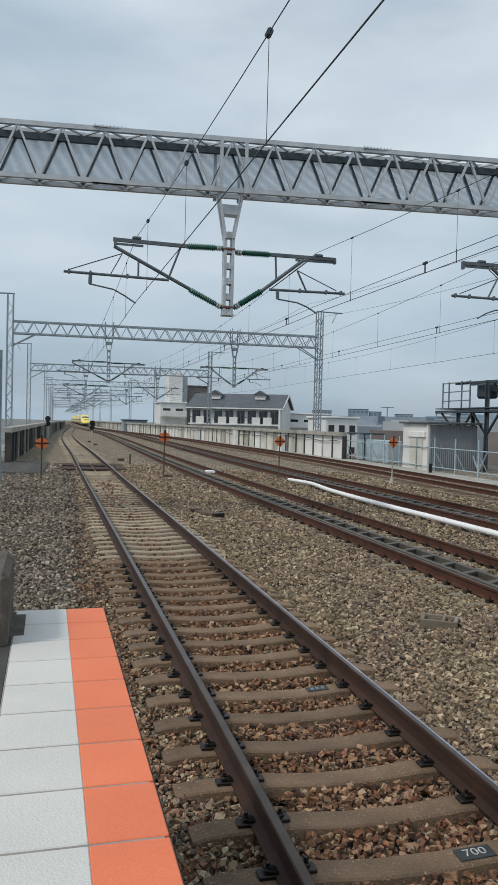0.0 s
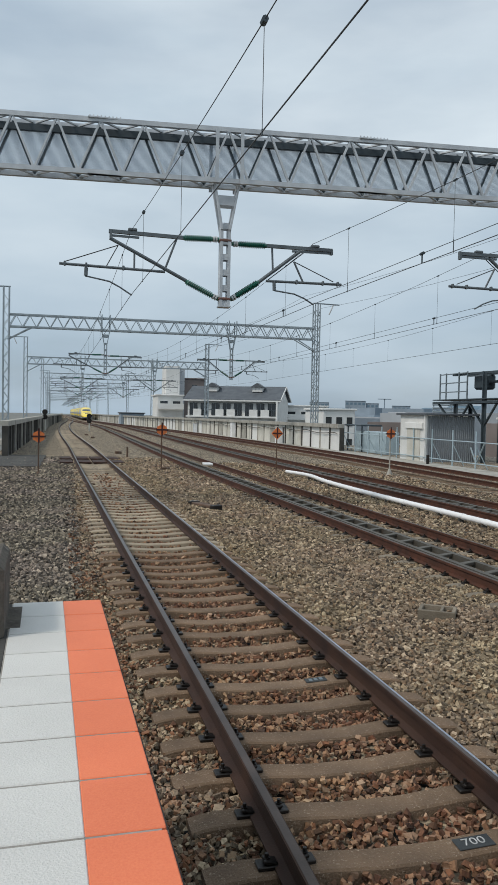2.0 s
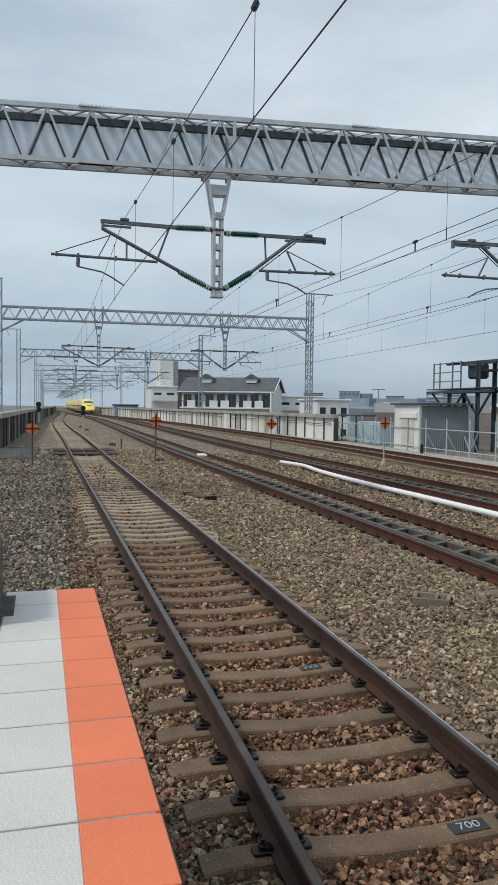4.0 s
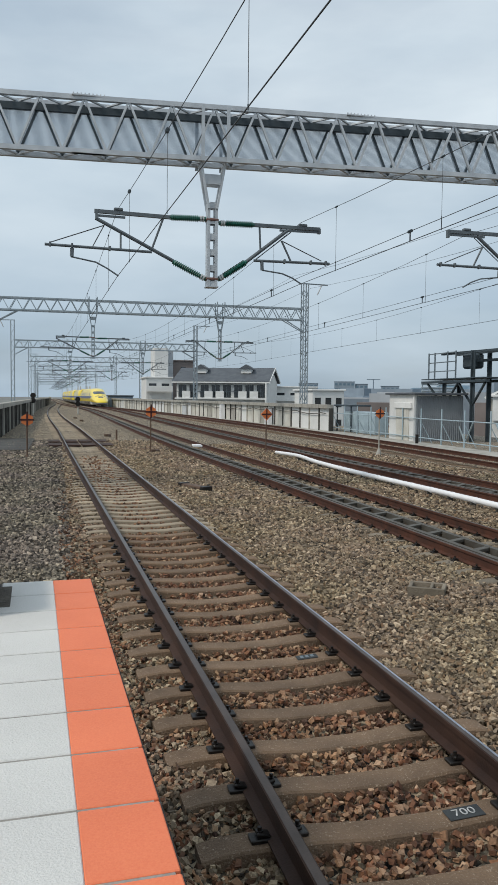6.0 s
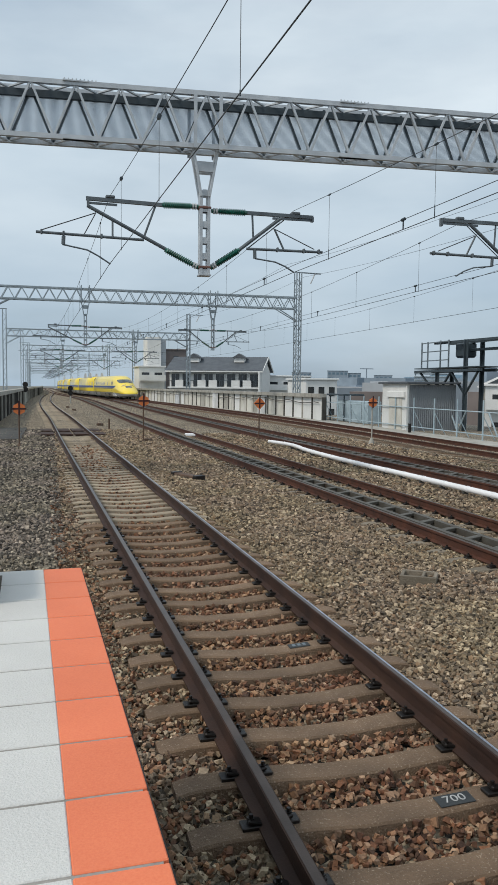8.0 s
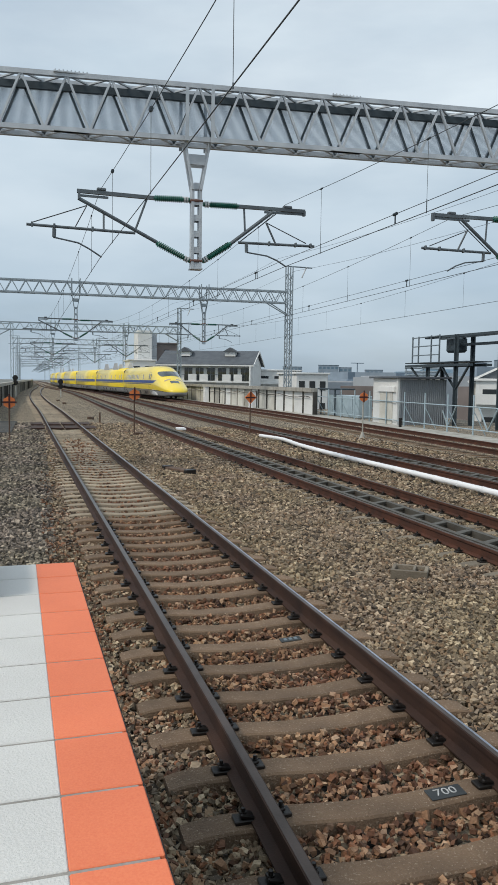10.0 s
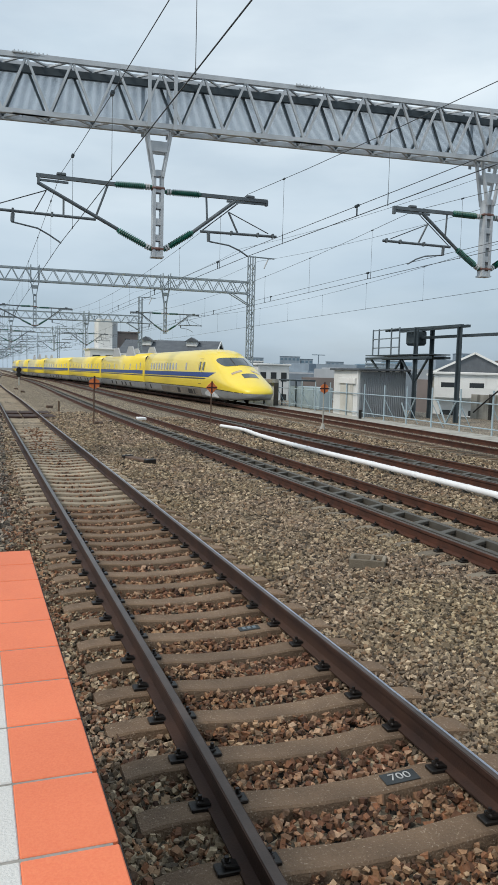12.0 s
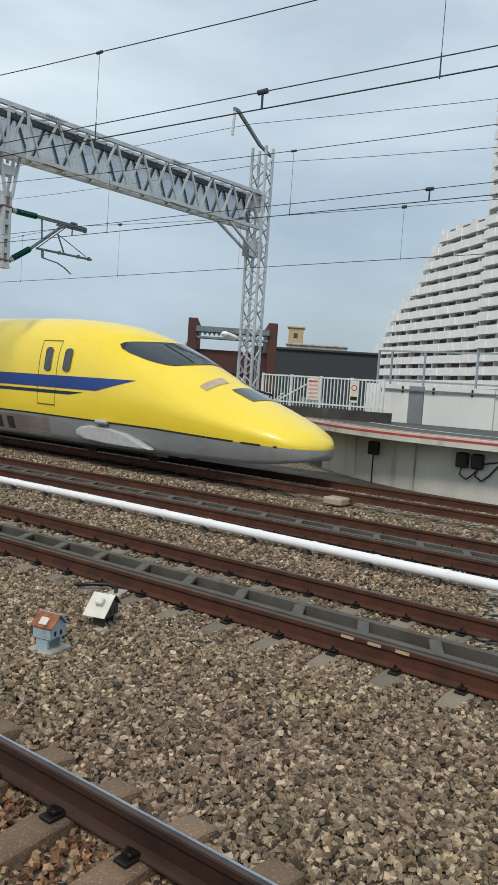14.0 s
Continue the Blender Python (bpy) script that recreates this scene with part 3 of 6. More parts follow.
for y in (2.6, 5.4, 8.2, 10.4):
    bm = B()
    box(bm, (far_edge(y) + 0.74, y, 0.40), (0.03, 0.025, 1.25))
    part("wall_joint", bm, M["concrete"], fp)


# ---- tracks ----
RAIL = [(-0.072, -0.174), (0.072, -0.174), (0.072, -0.163), (0.012, -0.145), (0.010, -0.050), (0.0325, -0.038), (0.0325, -0.006), (0.026, -0.003), (-0.026, -0.003), (-0.0325, -0.006), (-0.0325, -0.038), (-0.010, -0.050), (-0.012, -0.145), (-0.072, -0.163)]
BAND = [(0.008, 0.0), (0.029, -0.006), (0.031, -0.004), (0.026, 0.0005), (0.008, 0.0015)]
HEAD = [(-0.025, -0.0035), (0.025, -0.0035), (0.025, 0.0), (-0.025, 0.0)]


def sleeper_mesh():
    st = [(-1.2, -0.03), (-1.12, -0.012), (-0.98, 0.0), (-0.55, 0.0), (-0.2, -0.028), (0.2, -0.028), (0.55, 0.0), (0.98, 0.0), (1.12, -0.012), (1.2, -0.03)]
    v, f = [], []
    for x, z in st:
        v += [(x, -0.125, -0.2), (x, -0.102, z - 0.012), (x, -0.088, z), (x, 0.088, z), (x, 0.102, z - 0.012), (x, 0.125, -0.2)]
    for i in range(len(st) - 1):
        for k in range(5):
            a = i * 6 + k
            f.append((a, a + 6, a + 7, a + 1))
    f += [(0, 1, 2, 3, 4, 5), tuple(range(len(v) - 1, len(v) - 7, -1))]
    me = bpy.data.meshes.new("sleeper")
    me.from_pydata(v, [], f)
    return me


def clip_mesh():
    bm = B()
    box(bm, (0.0, 0, 0.012), (0.15, 0.115, 0.03), None, 0.006)
    box(bm, (-0.02, 0, 0.04), (0.10, 0.085, 0.03), Matrix.Rotation(radians(-14), 4, "Y"), 0.008)
    rod(bm, (0.005, 0, 0.02), (0.005, 0, 0.095), 0.016, 6)
    rod(bm, (0.005, 0, 0.05), (0.005, 0, 0.068), 0.026, 6)
    me = bpy.data.meshes.new("rail_clip")
    bm.to_mesh(me)
    bm.free()
    return me


CLIP = clip_mesh()
CLIP.materials.append(M["clip"])
SLEEPER, SLEEPER_PALE, SLEEPER_GREY = sleeper_mesh(), sleeper_mesh(), sleeper_mesh()
SLEEPER_GREY.materials.append(M["sleeper_grey"])
SLEEPER.materials.append(M["sleeper"])
SLEEPER_PALE.materials.append(M["sleeper_pale"])


def track(label, f, pitch, first, until, clips_until, mesh, side_mat, far_end, single=300, rise=0.0, sink=0.0):
    tr = thing("railway_track", label, "railway track", pose(0, 0, rise), kind="structure")
    for dx in (-0.75, 0.75):
        p = line(f, dx, 0.0, -6.0, far_end)
        r = sweep("rail", RAIL, p, side_mat, tr)
        sweep("rail_head", HEAD, p, M["rail_top"] if f is near else M["rail_top_main"], r)
        # highlight strip on the right rail only, where the polished edge gleams
        if f is near and dx > 0:
            sweep("running_band", BAND, p, M["rail_shine"], r)
    y, n = first, 0
    while y < until and n < single:
        d = (f(y + 0.5) - f(y - 0.5))
        s = new("sleeper", mesh)
        s.parent = tr
        s.matrix_basis = pose(f(y) + random.uniform(-0.015, 0.015), y + random.uniform(-0.012, 0.012), -0.18 - sink - (0.0 if f is near else 0.008 if f is main_1 else 0.025), 0, 0, -math.degrees(math.atan(d)) + random.uniform(-0.4, 0.4))
        if y < clips_until:
            for sx in (-0.75, 0.75):
                for o, turn in ((-0.115, 0), (0.115, 180)):
                    c = new("rail_clip", CLIP)
                    c.parent = s
                    c.matrix_basis = pose(sx + o * 0.93, random.uniform(-0.01, 0.01), 0.002, 0, 0, 180 - turn) @ Matrix.Scale(0.78, 4)
        y += pitch
        n += 1
    return tr


track("near loop track with rusty rails and brown concrete sleepers", near, 0.557, -5.507, 13.5, 13.0, SLEEPER, M["rail_side"], 300)
tr_far = thing("railway_track", "far part of the near loop track on pale sleepers", "railway track", kind="structure")
for i in range(170):
    y = 13.43 + 0.557 * (i + 1)
    s = new("sleeper", SLEEPER_PALE)
    s.parent = tr_far
    s.matrix_basis = pose(near(y), y, -0.18, 0, 0, 1.3)
track("main line track with rusty rails and an inner guard frame", main_1, 0.6, -5.2, 90, 22, SLEEPER_GREY, M["rail_main"], 560)
track("second main line track with rusty rails", main_2, 0.6, -5.1, 90, 16, SLEEPER_GREY, M["rail_main"], 560)
track("far loop track with dark rusty rails", loop, 0.6, -5.3, 90, 0, SLEEPER, M["rail_main"], 200, rise=RISE, sink=0.085)

# plate with painted figures on a sleeper
plate = thing("number_plate_marker", "black sleeper plate with the white figures 700", "marker", pose(2.315, 3.965, -0.184, 0, -4.6, -2))
bm = B()
box(bm, (0, 0, -0.004), (0.225, 0.115, 0.008), None, 0.003)
part("plate", bm, M["plate"], plate)


def writing(text, size, m, material, parent, depth=0.001):
    cu = bpy.data.curves.new("painted_number", "FONT")
    cu.body, cu.size, cu.extrude = text, size, depth
    cu.align_x, cu.align_y = "CENTER", "CENTER"
    tmp = bpy.data.objects.new("painted_number", cu)
    scene.collection.objects.link(tmp)
    me = bpy.data.meshes.new_from_object(tmp.evaluated_get(bpy.context.evaluated_depsgraph_get()))
    bpy.data.objects.remove(tmp)
    me.materials.append(material)
    ob = new("painted_number", me)
    ob.parent = parent
    ob.matrix_basis = m
    return ob


writing("700", 0.095, pose(0, 0, 0.0015), M["chalk"], plate)
plate_b = thing("number_plate_marker", "small dark sleeper plate with worn white figures", "marker", pose(2.265, 6.76, -0.185, 0, -4.6, -2))
bm = B()
box(bm, (0, 0, -0.004), (0.20, 0.10, 0.012), None, 0.004)
part("plate", bm, M["plate"], plate_b)
bm = B()
for x in (-0.05, 0.0, 0.05):
    box(bm, (x, 0, 0.0025), (0.03, 0.055, 0.002))
part("worn_figures", bm, M["grey_steel"], plate_b)


def guard(label, f, y0, y1, parts_until):
    """Derailment guard: two flat bars and cross bars just inside the nearer rail."""
    g = thing("derailment_guard", label, "track guard")
    for dx in (0.06, 0.45):
        sweep("side_bar", [(-0.045, -0.10), (0.045, -0.10), (0.045, 0.004), (-0.045, 0.004)], [p + Vector((-0.75 + 0.05 + dx, 0, 0)) for p in line(f, 0, 0, y0, y1)], M["guard"], g)
    bm = B()
    box(bm, (0, 0, 0), (0.34, 0.11, 0.05), None, 0.006)
    me = bpy.data.meshes.new("cross_bar")
    bm.to_mesh(me)
    bm.free()
    me.materials.append(M["guard"])
    y = y0 + 0.2
    while y < parts_until:
        c = new("cross_bar", me)
        c.parent = g
        c.matrix_basis = pose(f(y) - 0.75 + 0.05 + 0.255, y, -0.022, 0, 0, 28)
        y += 0.72
    return g


guard("dark steel ladder-like guard frame inside the main rail", main_1, -5.0, 150.0, 75)
guard("dark steel ladder-like guard frame inside the second main rail", main_2, -5.0, 120.0, 60)
marks = thing("rail_marks", "three cream paint marks on the rail web", "marking")
for i in range(3):
    bm = B()
    box(bm, (main_1(2.9) - 0.75 - 0.036, 2.55 + 0.27 * i, -0.022), (0.005, 0.13, 0.026))
    part("paint_mark", bm, M["tan"], marks)

# white cable pipe between the main tracks
pipe = thing("cable_pipe", "white jointed cable pipe lying between the main tracks", "pipe")
px = course([(-4, 9.12), (5, 9.17), (9, 9.24), (14, 9.19), (17.8, 9.08), (21, 8.95), (26.3, 8.97), (29, 9.16), (31, 8.91)])
pz = course([(-4, -0.03), (20, -0.03), (25, -0.03), (29, -0.03), (31, -0.05)])
tube("pipe_run", [Vector((px(y), y, pz(y))) for y in np.arange(-4, 31.1, 0.5)], 0.068, M["pipe"], pipe, 14)
for i in range(34):
    y = -3.5 + i
    bm = B()
    rod(bm, (px(y), y - 0.03, pz(y)), (px(y + 0.06), y + 0.03, pz(y)), 0.076, 14)
    part("collar", bm, M["pipe"], pipe, smooth=False)
    if y < 29:
        bm = B()
        box(bm, (px(y), y + 0.12, -0.16), (0.12, 0.06, 0.16))
        part("pipe_support", bm, M["concrete_dark"], pipe)


# ---- ballast stones ----
def stones(name, label, n, area, material, keep, zf, size=(0.020, 0.046), seed=1, grow=19.0):
    """Many angular stones joined into one object, scattered where keep(x, y) allows."""
    rng = np.random.default_rng(seed)
    x0, x1, y0, y1 = area
    xy = rng.uniform((x0, y0), (x1, y1), (n, 2))
    xy = xy[keep(xy[:, 0], xy[:, 1], rng.uniform(0, 1, n))]
    n = len(xy)
    cube = np.array([(a, b, c) for a in (-1, 1) for b in (-1, 1) for c in (-1, 1)], float)
    v = cube[None] * rng.uniform(0.35, 1.0, (n, 8, 3))
    far = np.hypot(xy[:, 0], xy[:, 1])
    v *= (1 + np.clip(far - 6, 0, 40) / grow)[:, None, None]
    v *= (rng.uniform(*size, (n, 1, 1)) * 0.62) * np.stack([rng.uniform(0.8, 1.5, n), rng.uniform(0.7, 1.1, n), rng.uniform(0.5, 0.9, n)], -1)[:, None, :]
    q = rng.normal(0, 1, (n, 4)) * (1, 0.35, 0.35, 1)
    q /= np.linalg.norm(q, axis=1, keepdims=True)
    w, i, j, k = q.T
    r = np.stack([1 - 2 * (j * j + k * k), 2 * (i * j - k * w), 2 * (i * k + j * w), 2 * (i * j + k * w), 1 - 2 * (i * i + k * k), 2 * (j * k - i * w), 2 * (i * k - j * w), 2 * (j * k + i * w), 1 - 2 * (i * i + j * j)], -1).reshape(n, 3, 3)
    v = np.einsum("nij,nkj->nki", r, v)
    v += np.concatenate([xy, (zf(xy[:, 0], xy[:, 1]) + rng.uniform(-0.022, 0.026, n))[:, None]], 1)[:, None, :]
    quad = np.array([(0, 1, 3, 2), (4, 6, 7, 5), (0, 4, 5, 1), (2, 3, 7, 6), (0, 2, 6, 4), (1, 5, 7, 3)])
    tri = np.concatenate([quad[:, [0, 1, 2]], quad[:, [0, 2, 3]]])
    faces = (tri[None] + 8 * np.arange(n)[:, None, None]).reshape(-1, 3)
    me = bpy.data.meshes.new(name)
    me.vertices.add(8 * n)
    me.vertices.foreach_set("co", v.astype(np.float32).ravel())
    me.loops.add(3 * len(faces))
    me.loops.foreach_set("vertex_index", faces.astype(np.int32).ravel())
    me.polygons.add(len(faces))
    me.polygons.foreach_set("loop_start", np.arange(0, 3 * len(faces), 3, dtype=np.int32))
    me.update(calc_edges=True)
    me.shade_flat()
    me.materials.append(material)
    return tagged(new(name, me), label, "ballast", kind="stuff")


yy = np.linspace(-8, 80, 353)
tab = {f: np.array([f(v) for v in yy]) for f in (near, main_1, main_2, loop)}
cx = lambda f, y: np.interp(y, yy, tab[f])


def bed_z(x, y):
    z = np.full(len(x), DECK + 0.0)
    for f in (near, main_1, main_2, loop):
        q = np.abs(x - cx(f, y))
        z += 0.05 * np.clip((q - 1.25) / 0.4, 0, 1) * np.clip((2.4 - q) / 0.5, 0, 1)
        if f is near:
            z += np.interp(y, (12, 22), (-0.034, 0.012)) * np.clip((1.4 - q) / 0.3, 0, 1)
    return z


def thin(x, y, r):
    return r < np.clip((7.0 / np.maximum(np.hypot(x, y), 1)) ** 1.55, 0, 1)


def off_sleepers(x, y):
    """Keeps the tops of the sleepers of the near track clear."""
    u = np.abs((y - 0.62 + 0.2785) % 0.557 - 0.2785)
    return (u > 0.110) | (np.abs(x - cx(near, y)) > 1.22)


def off_main(x, y):
    """Keeps the outer ends of the first main track's sleepers clear."""
    u, q = np.abs((y - 0.2 + 0.3) % 0.6 - 0.3), cx(main_1, y) - x
    return (u > 0.10) | (q > 1.22) | (q < 0.78)


stones("track_ballast", "rust-brown crushed stone between the near sleepers", 90000, (0.0, 3.5, 0.6, 32), M["stone_rust"], lambda x, y, r: ((np.abs(x - cx(near, y)) < 0.70) | ((x < cx(near, y)) & (x > cx(near, y) - 1.7) & (x * 977 % 1 < 0.55))) & off_sleepers(x, y) & thin(x, y, r) & (r * 14 < 32 - y), lambda x, y: bed_z(x, y) + np.interp(y, (12, 17), (0.020, -0.006)), seed=2, grow=40.0)
stones("shoulder_ballast", "grey-beige crushed stone beside the tracks", 520000, (0.2, 6.2, 0.6, 42), M["stone_grey"], lambda x, y, r: (np.abs(x - cx(near, y)) > 0.68) & ((x > cx(near, y)) | (x < cx(near, y) - 1.7) | (x * 977 % 1 > 0.5)) & off_sleepers(x, y) & off_main(x, y) & thin(x, y, r), lambda x, y: bed_z(x, y) + 0.008, seed=3)
stones("side_ballast", "slate-grey crushed stone beside the platform end", 230000, (-3.4, 0.2, 4.1, 42), M["stone_slate"], lambda x, y, r: (np.abs(x - cx(near, y)) > 0.68) & ((x > cx(near, y)) | (x < cx(near, y) - 1.7) | (x * 977 % 1 > 0.5)) & off_sleepers(x, y) & off_main(x, y) & thin(x, y, r), lambda x, y: bed_z(x, y) + 0.008, seed=5)
stones("far_ballast", "grey crushed stone among the main tracks", 330000, (6.2, 13.6, 1.0, 38), M["stone_grey"], lambda x, y, r: off_main(x, y) & thin(x, y, r) & (x * 0.33 < y), lambda x, y: bed_z(x, y) - 0.004, seed=4)


# ---- overhead line ----
def lattice(parent, base, top_z, w, d, material, step=0.55, name="mast", legs_r=0.055, own=False):
    """A lattice mast: four angle legs with zigzag bracing on its faces."""
    m = part(name, box(B(), (base[0], base[1], base[2] + 0.25), (w + 0.35, d + 0.35, 0.5), None, 0.05), M["concrete_pale"], parent)
    for sx in (-1, 1):
        for sy in (-1, 1):
            bm = B()
            box(bm, (base[0] + sx * w / 2, base[1] + sy * d / 2, (base[2] + top_z) / 2), (legs_r * 1.5, legs_r * 1.5, top_z - base[2]))
            part("leg", bm, material, m)
    n = int((top_z - base[2] - 0.5) / step)
    for axis, o in (("x", -1), ("x", 1), ("y", -1), ("y", 1)):
        bm = B()
        for i in range(n):
            if own:
                bm = B()
            z0, z1 = base[2] + 0.5 + i * step, base[2] + 0.5 + (i + 1) * step
            s = 1 if i % 2 else -1
            if axis == "x":
                bar(bm, (base[0] + s * w / 2, base[1] + o * d / 2, z0), (base[0] - s * w / 2, base[1] + o * d / 2, z1), legs_r * 1.0, 0.03)
            else:
                bar(bm, (base[0] + o * w / 2, base[1] + s * d / 2, z0), (base[0] + o * w / 2, base[1] - s * d / 2, z1), legs_r * 1.0, 0.03)
            if own:
                part("bracing", bm, material, m)
        if not own:
            part("bracing", bm, material, m)["kind"] = "stuff"
    return m


def top_arm(parent, p, direction, material):
    """The bent arm at a mast's head, with its hanging insulator."""
    x, y, z = p
    bm = B()
    bar(bm, (x + 0.5 * direction, y, z - 0.15), (x - 0.2 * direction, y, z + 0.05), 0.09, 0.09)
    bar(bm, (x - 0.2 * direction, y, z + 0.05), (x - 1.55 * direction, y, z + 0.85), 0.10, 0.10)
    bar(bm, (x - 1.55 * direction, y, z + 0.85), (x - 1.8 * direction, y, z + 0.85), 0.10, 0.10)
    a = part("head_arm", bm, material, parent)
    bm = B()
    rod(bm, (x - 1.74 * direction, y, z + 0.84), (x - 1.80 * direction, y, z - 0.05), 0.05, 8)
    part("line_insulator", bm, M["porcelain"], a)


def insulator(parent, a, b, r=0.088):
    """A ribbed green insulator between a and b, with a pale cap at the end towards b."""
    a, b = Vector(a), Vector(b)
    bm = B()
    n = 14
    rod(bm, a, b, r * 0.62, 8)
    for i in range(n):
        p = a.lerp(b, 0.06 + 0.70 * i / (n - 1))
        e = (b - a).normalized() * 0.012
        rod(bm, p - e, p + e, r * 0.75, 10, r)
    ob = part("insulator", bm, M["insulator"], parent, "ribbed green insulator")
    bm = B()
    for q in (0.83, 0.90):
        rod(bm, a.lerp(b, q), a.lerp(b, q + 0.045), r * 0.85, 10)
    part("insulator_cap", bm, M["porcelain"], ob)
    return ob


LEFT_ARM = {"ins_u": (1.05, 1.62, 0.15, 1.64), "upper": (1.02, 1.62, 2.85, 1.655), "under": (2.12, 1.545, 2.80, 1.555), "ins_l": (0.97, 0.56, 0.14, 0.17), "strut": (0.95, 0.57, 2.82, 1.49), "ties": ((1.20, 1.60, 1.47, 0.86), (2.23, 1.17, 2.23, 0.79)), "reg": (1.48, 0.76, 4.0, 0.81), "stays": ((2.62, 1.33, 3.87, 0.86), (2.62, 1.33, 2.9, 0.8)), "drop": (3.37, 0.75, 3.38, 0.555), "steady": ((3.40, 0.55), (2.82, 0.45), (2.56, 0.32), (2.28, 0.147))}
RIGHT_ARM = {"ins_u": (1.08, 1.57, 0.17, 1.56), "upper": (1.05, 1.57, 2.82, 1.566), "under": (1.75, 1.48, 2.80, 1.49), "ins_l": (0.89, 0.65, 0.16, 0.17), "strut": (0.86, 0.63, 1.97, 1.50), "ties": ((1.22, 1.56, 1.25, 0.98), (1.8, 1.22, 2.05, 0.72)), "reg": (1.08, 0.69, 3.09, 0.71), "stays": ((1.8, 1.22, 2.87, 0.77), (2.05, 1.45, 1.13, 0.72)), "drop": (1.29, 0.70, 1.30, 0.46), "steady": ((1.31, 0.46), (1.83, 0.40), (2.1, 0.30), (2.34, 0.16))}


def cantilever(parent, x, y, tip, side, arm):
    """Arms on one side of a hanging post: upper tube, strut, registration tube and steady arm."""
    P = lambda u, v: (x + side * u, y, tip + v)

    def tubes(name, rows, r, material, n=8):
        for a, b, c, d in rows:
            part(name, rod(B(), P(a, b), P(c, d), r, n), material, parent)

    for key in ("ins_u", "ins_l"):
        a, b, c, d = arm[key]
        insulator(parent, P(a, b), P(c, d))
    a, b, c, d = arm["upper"]
    part("upper_tube", bar(B(), P(a, b), P(c, d), 0.085, 0.085), M["arm_steel"], parent)
    a, b, c, d = arm["under"]
    part("upper_rail", bar(B(), P(a, b), P(c, d), 0.05, 0.05), M["arm_steel"], parent)
    part("end_plate", box(B(), P(c + 0.0, d + 0.02), (0.06, 0.10, 0.20 if side < 0 else 0.12)), M["arm_steel"], parent)
    tubes("strut", [arm["strut"]], 0.045, M["arm_steel"])
    tubes("tie_rod", arm["ties"], 0.026, M["arm_steel"], 6)
    tubes("registration_tube", [arm["reg"]], 0.034, M["arm_steel"])
    tubes("stay_wire", arm["stays"], 0.013, M["wire"], 5)
    tubes("arm_drop", [arm["drop"]], 0.045, M["arm_steel"], 6)
    tube("steady_arm", [Vector(P(u, v)) for u, v in arm["steady"]], 0.02, M["arm_steel"], parent, 6)
    for k in (0.4, 0.75, 0.95):
        a, b, c, d = arm["reg"]
        q = a + (c - a) * k
        part("tube_clamp", box(B(), P(q, b + (d - b) * k + 0.01), (0.05, 0.10, 0.11), None, 0.01), M["arm_steel"], parent)
    part("messenger_saddle", box(B(), P(arm["upper"][0] + (arm["upper"][2] - arm["upper"][0]) * (0.69 if side < 0 else 0.74), arm["upper"][3] + 0.07), (0.22, 0.12, 0.07), None, 0.02), M["arm_steel"], parent)


def hanging_post(parent, x, y, z_beam, tip, width, detail=True):
    """A boxed post of two channels with batten plates, opening into a fork at its head."""
    zt = z_beam - 1.0
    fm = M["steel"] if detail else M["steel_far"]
    bm = B()
    for dx in (-0.095, 0.095):
        box(bm, (x + dx, y, (tip + zt) / 2), (0.07, 0.24, zt - tip))
    n = 5
    for i in range(n + 1):
        z = tip + 0.05 + (zt - tip - 0.1) * i / n
        for dy in (-0.10, 0.10):
            box(bm, (x, y + dy, z), (0.121, 0.014, 0.15))
    box(bm, (x, y, tip - 0.02), (0.30, 0.30, 0.035))
    p = part("hanging_post", bm, fm, parent)
    for z in (tip + 1.61, tip + 0.17):
        part("arm_bracket", box(B(), (x, y, z), (0.31, 0.26, 0.07), None, 0.02), M["red_oxide"], p)
    for dy in (-0.135, 0.135):
        for s in (-1, 1):
            part("fork_leg", bar(B(), (x + s * 0.10, y + dy, zt - 0.15), (x + s * width / 2, y + dy, z_beam), 0.10, 0.05), fm, p)
            part("fork_strap", bar(B(), (x + s * width / 2, y + dy * 3.3, z_beam - 0.1), (x + s * width / 2, y + dy * 3.3, z_beam + 1.2), 0.08, 0.03), fm, p)
        part("fork_plate", box(B(), (x, y + dy, zt + 0.56), (width * 0.66, 0.03, 0.24)), fm, p)
    return p


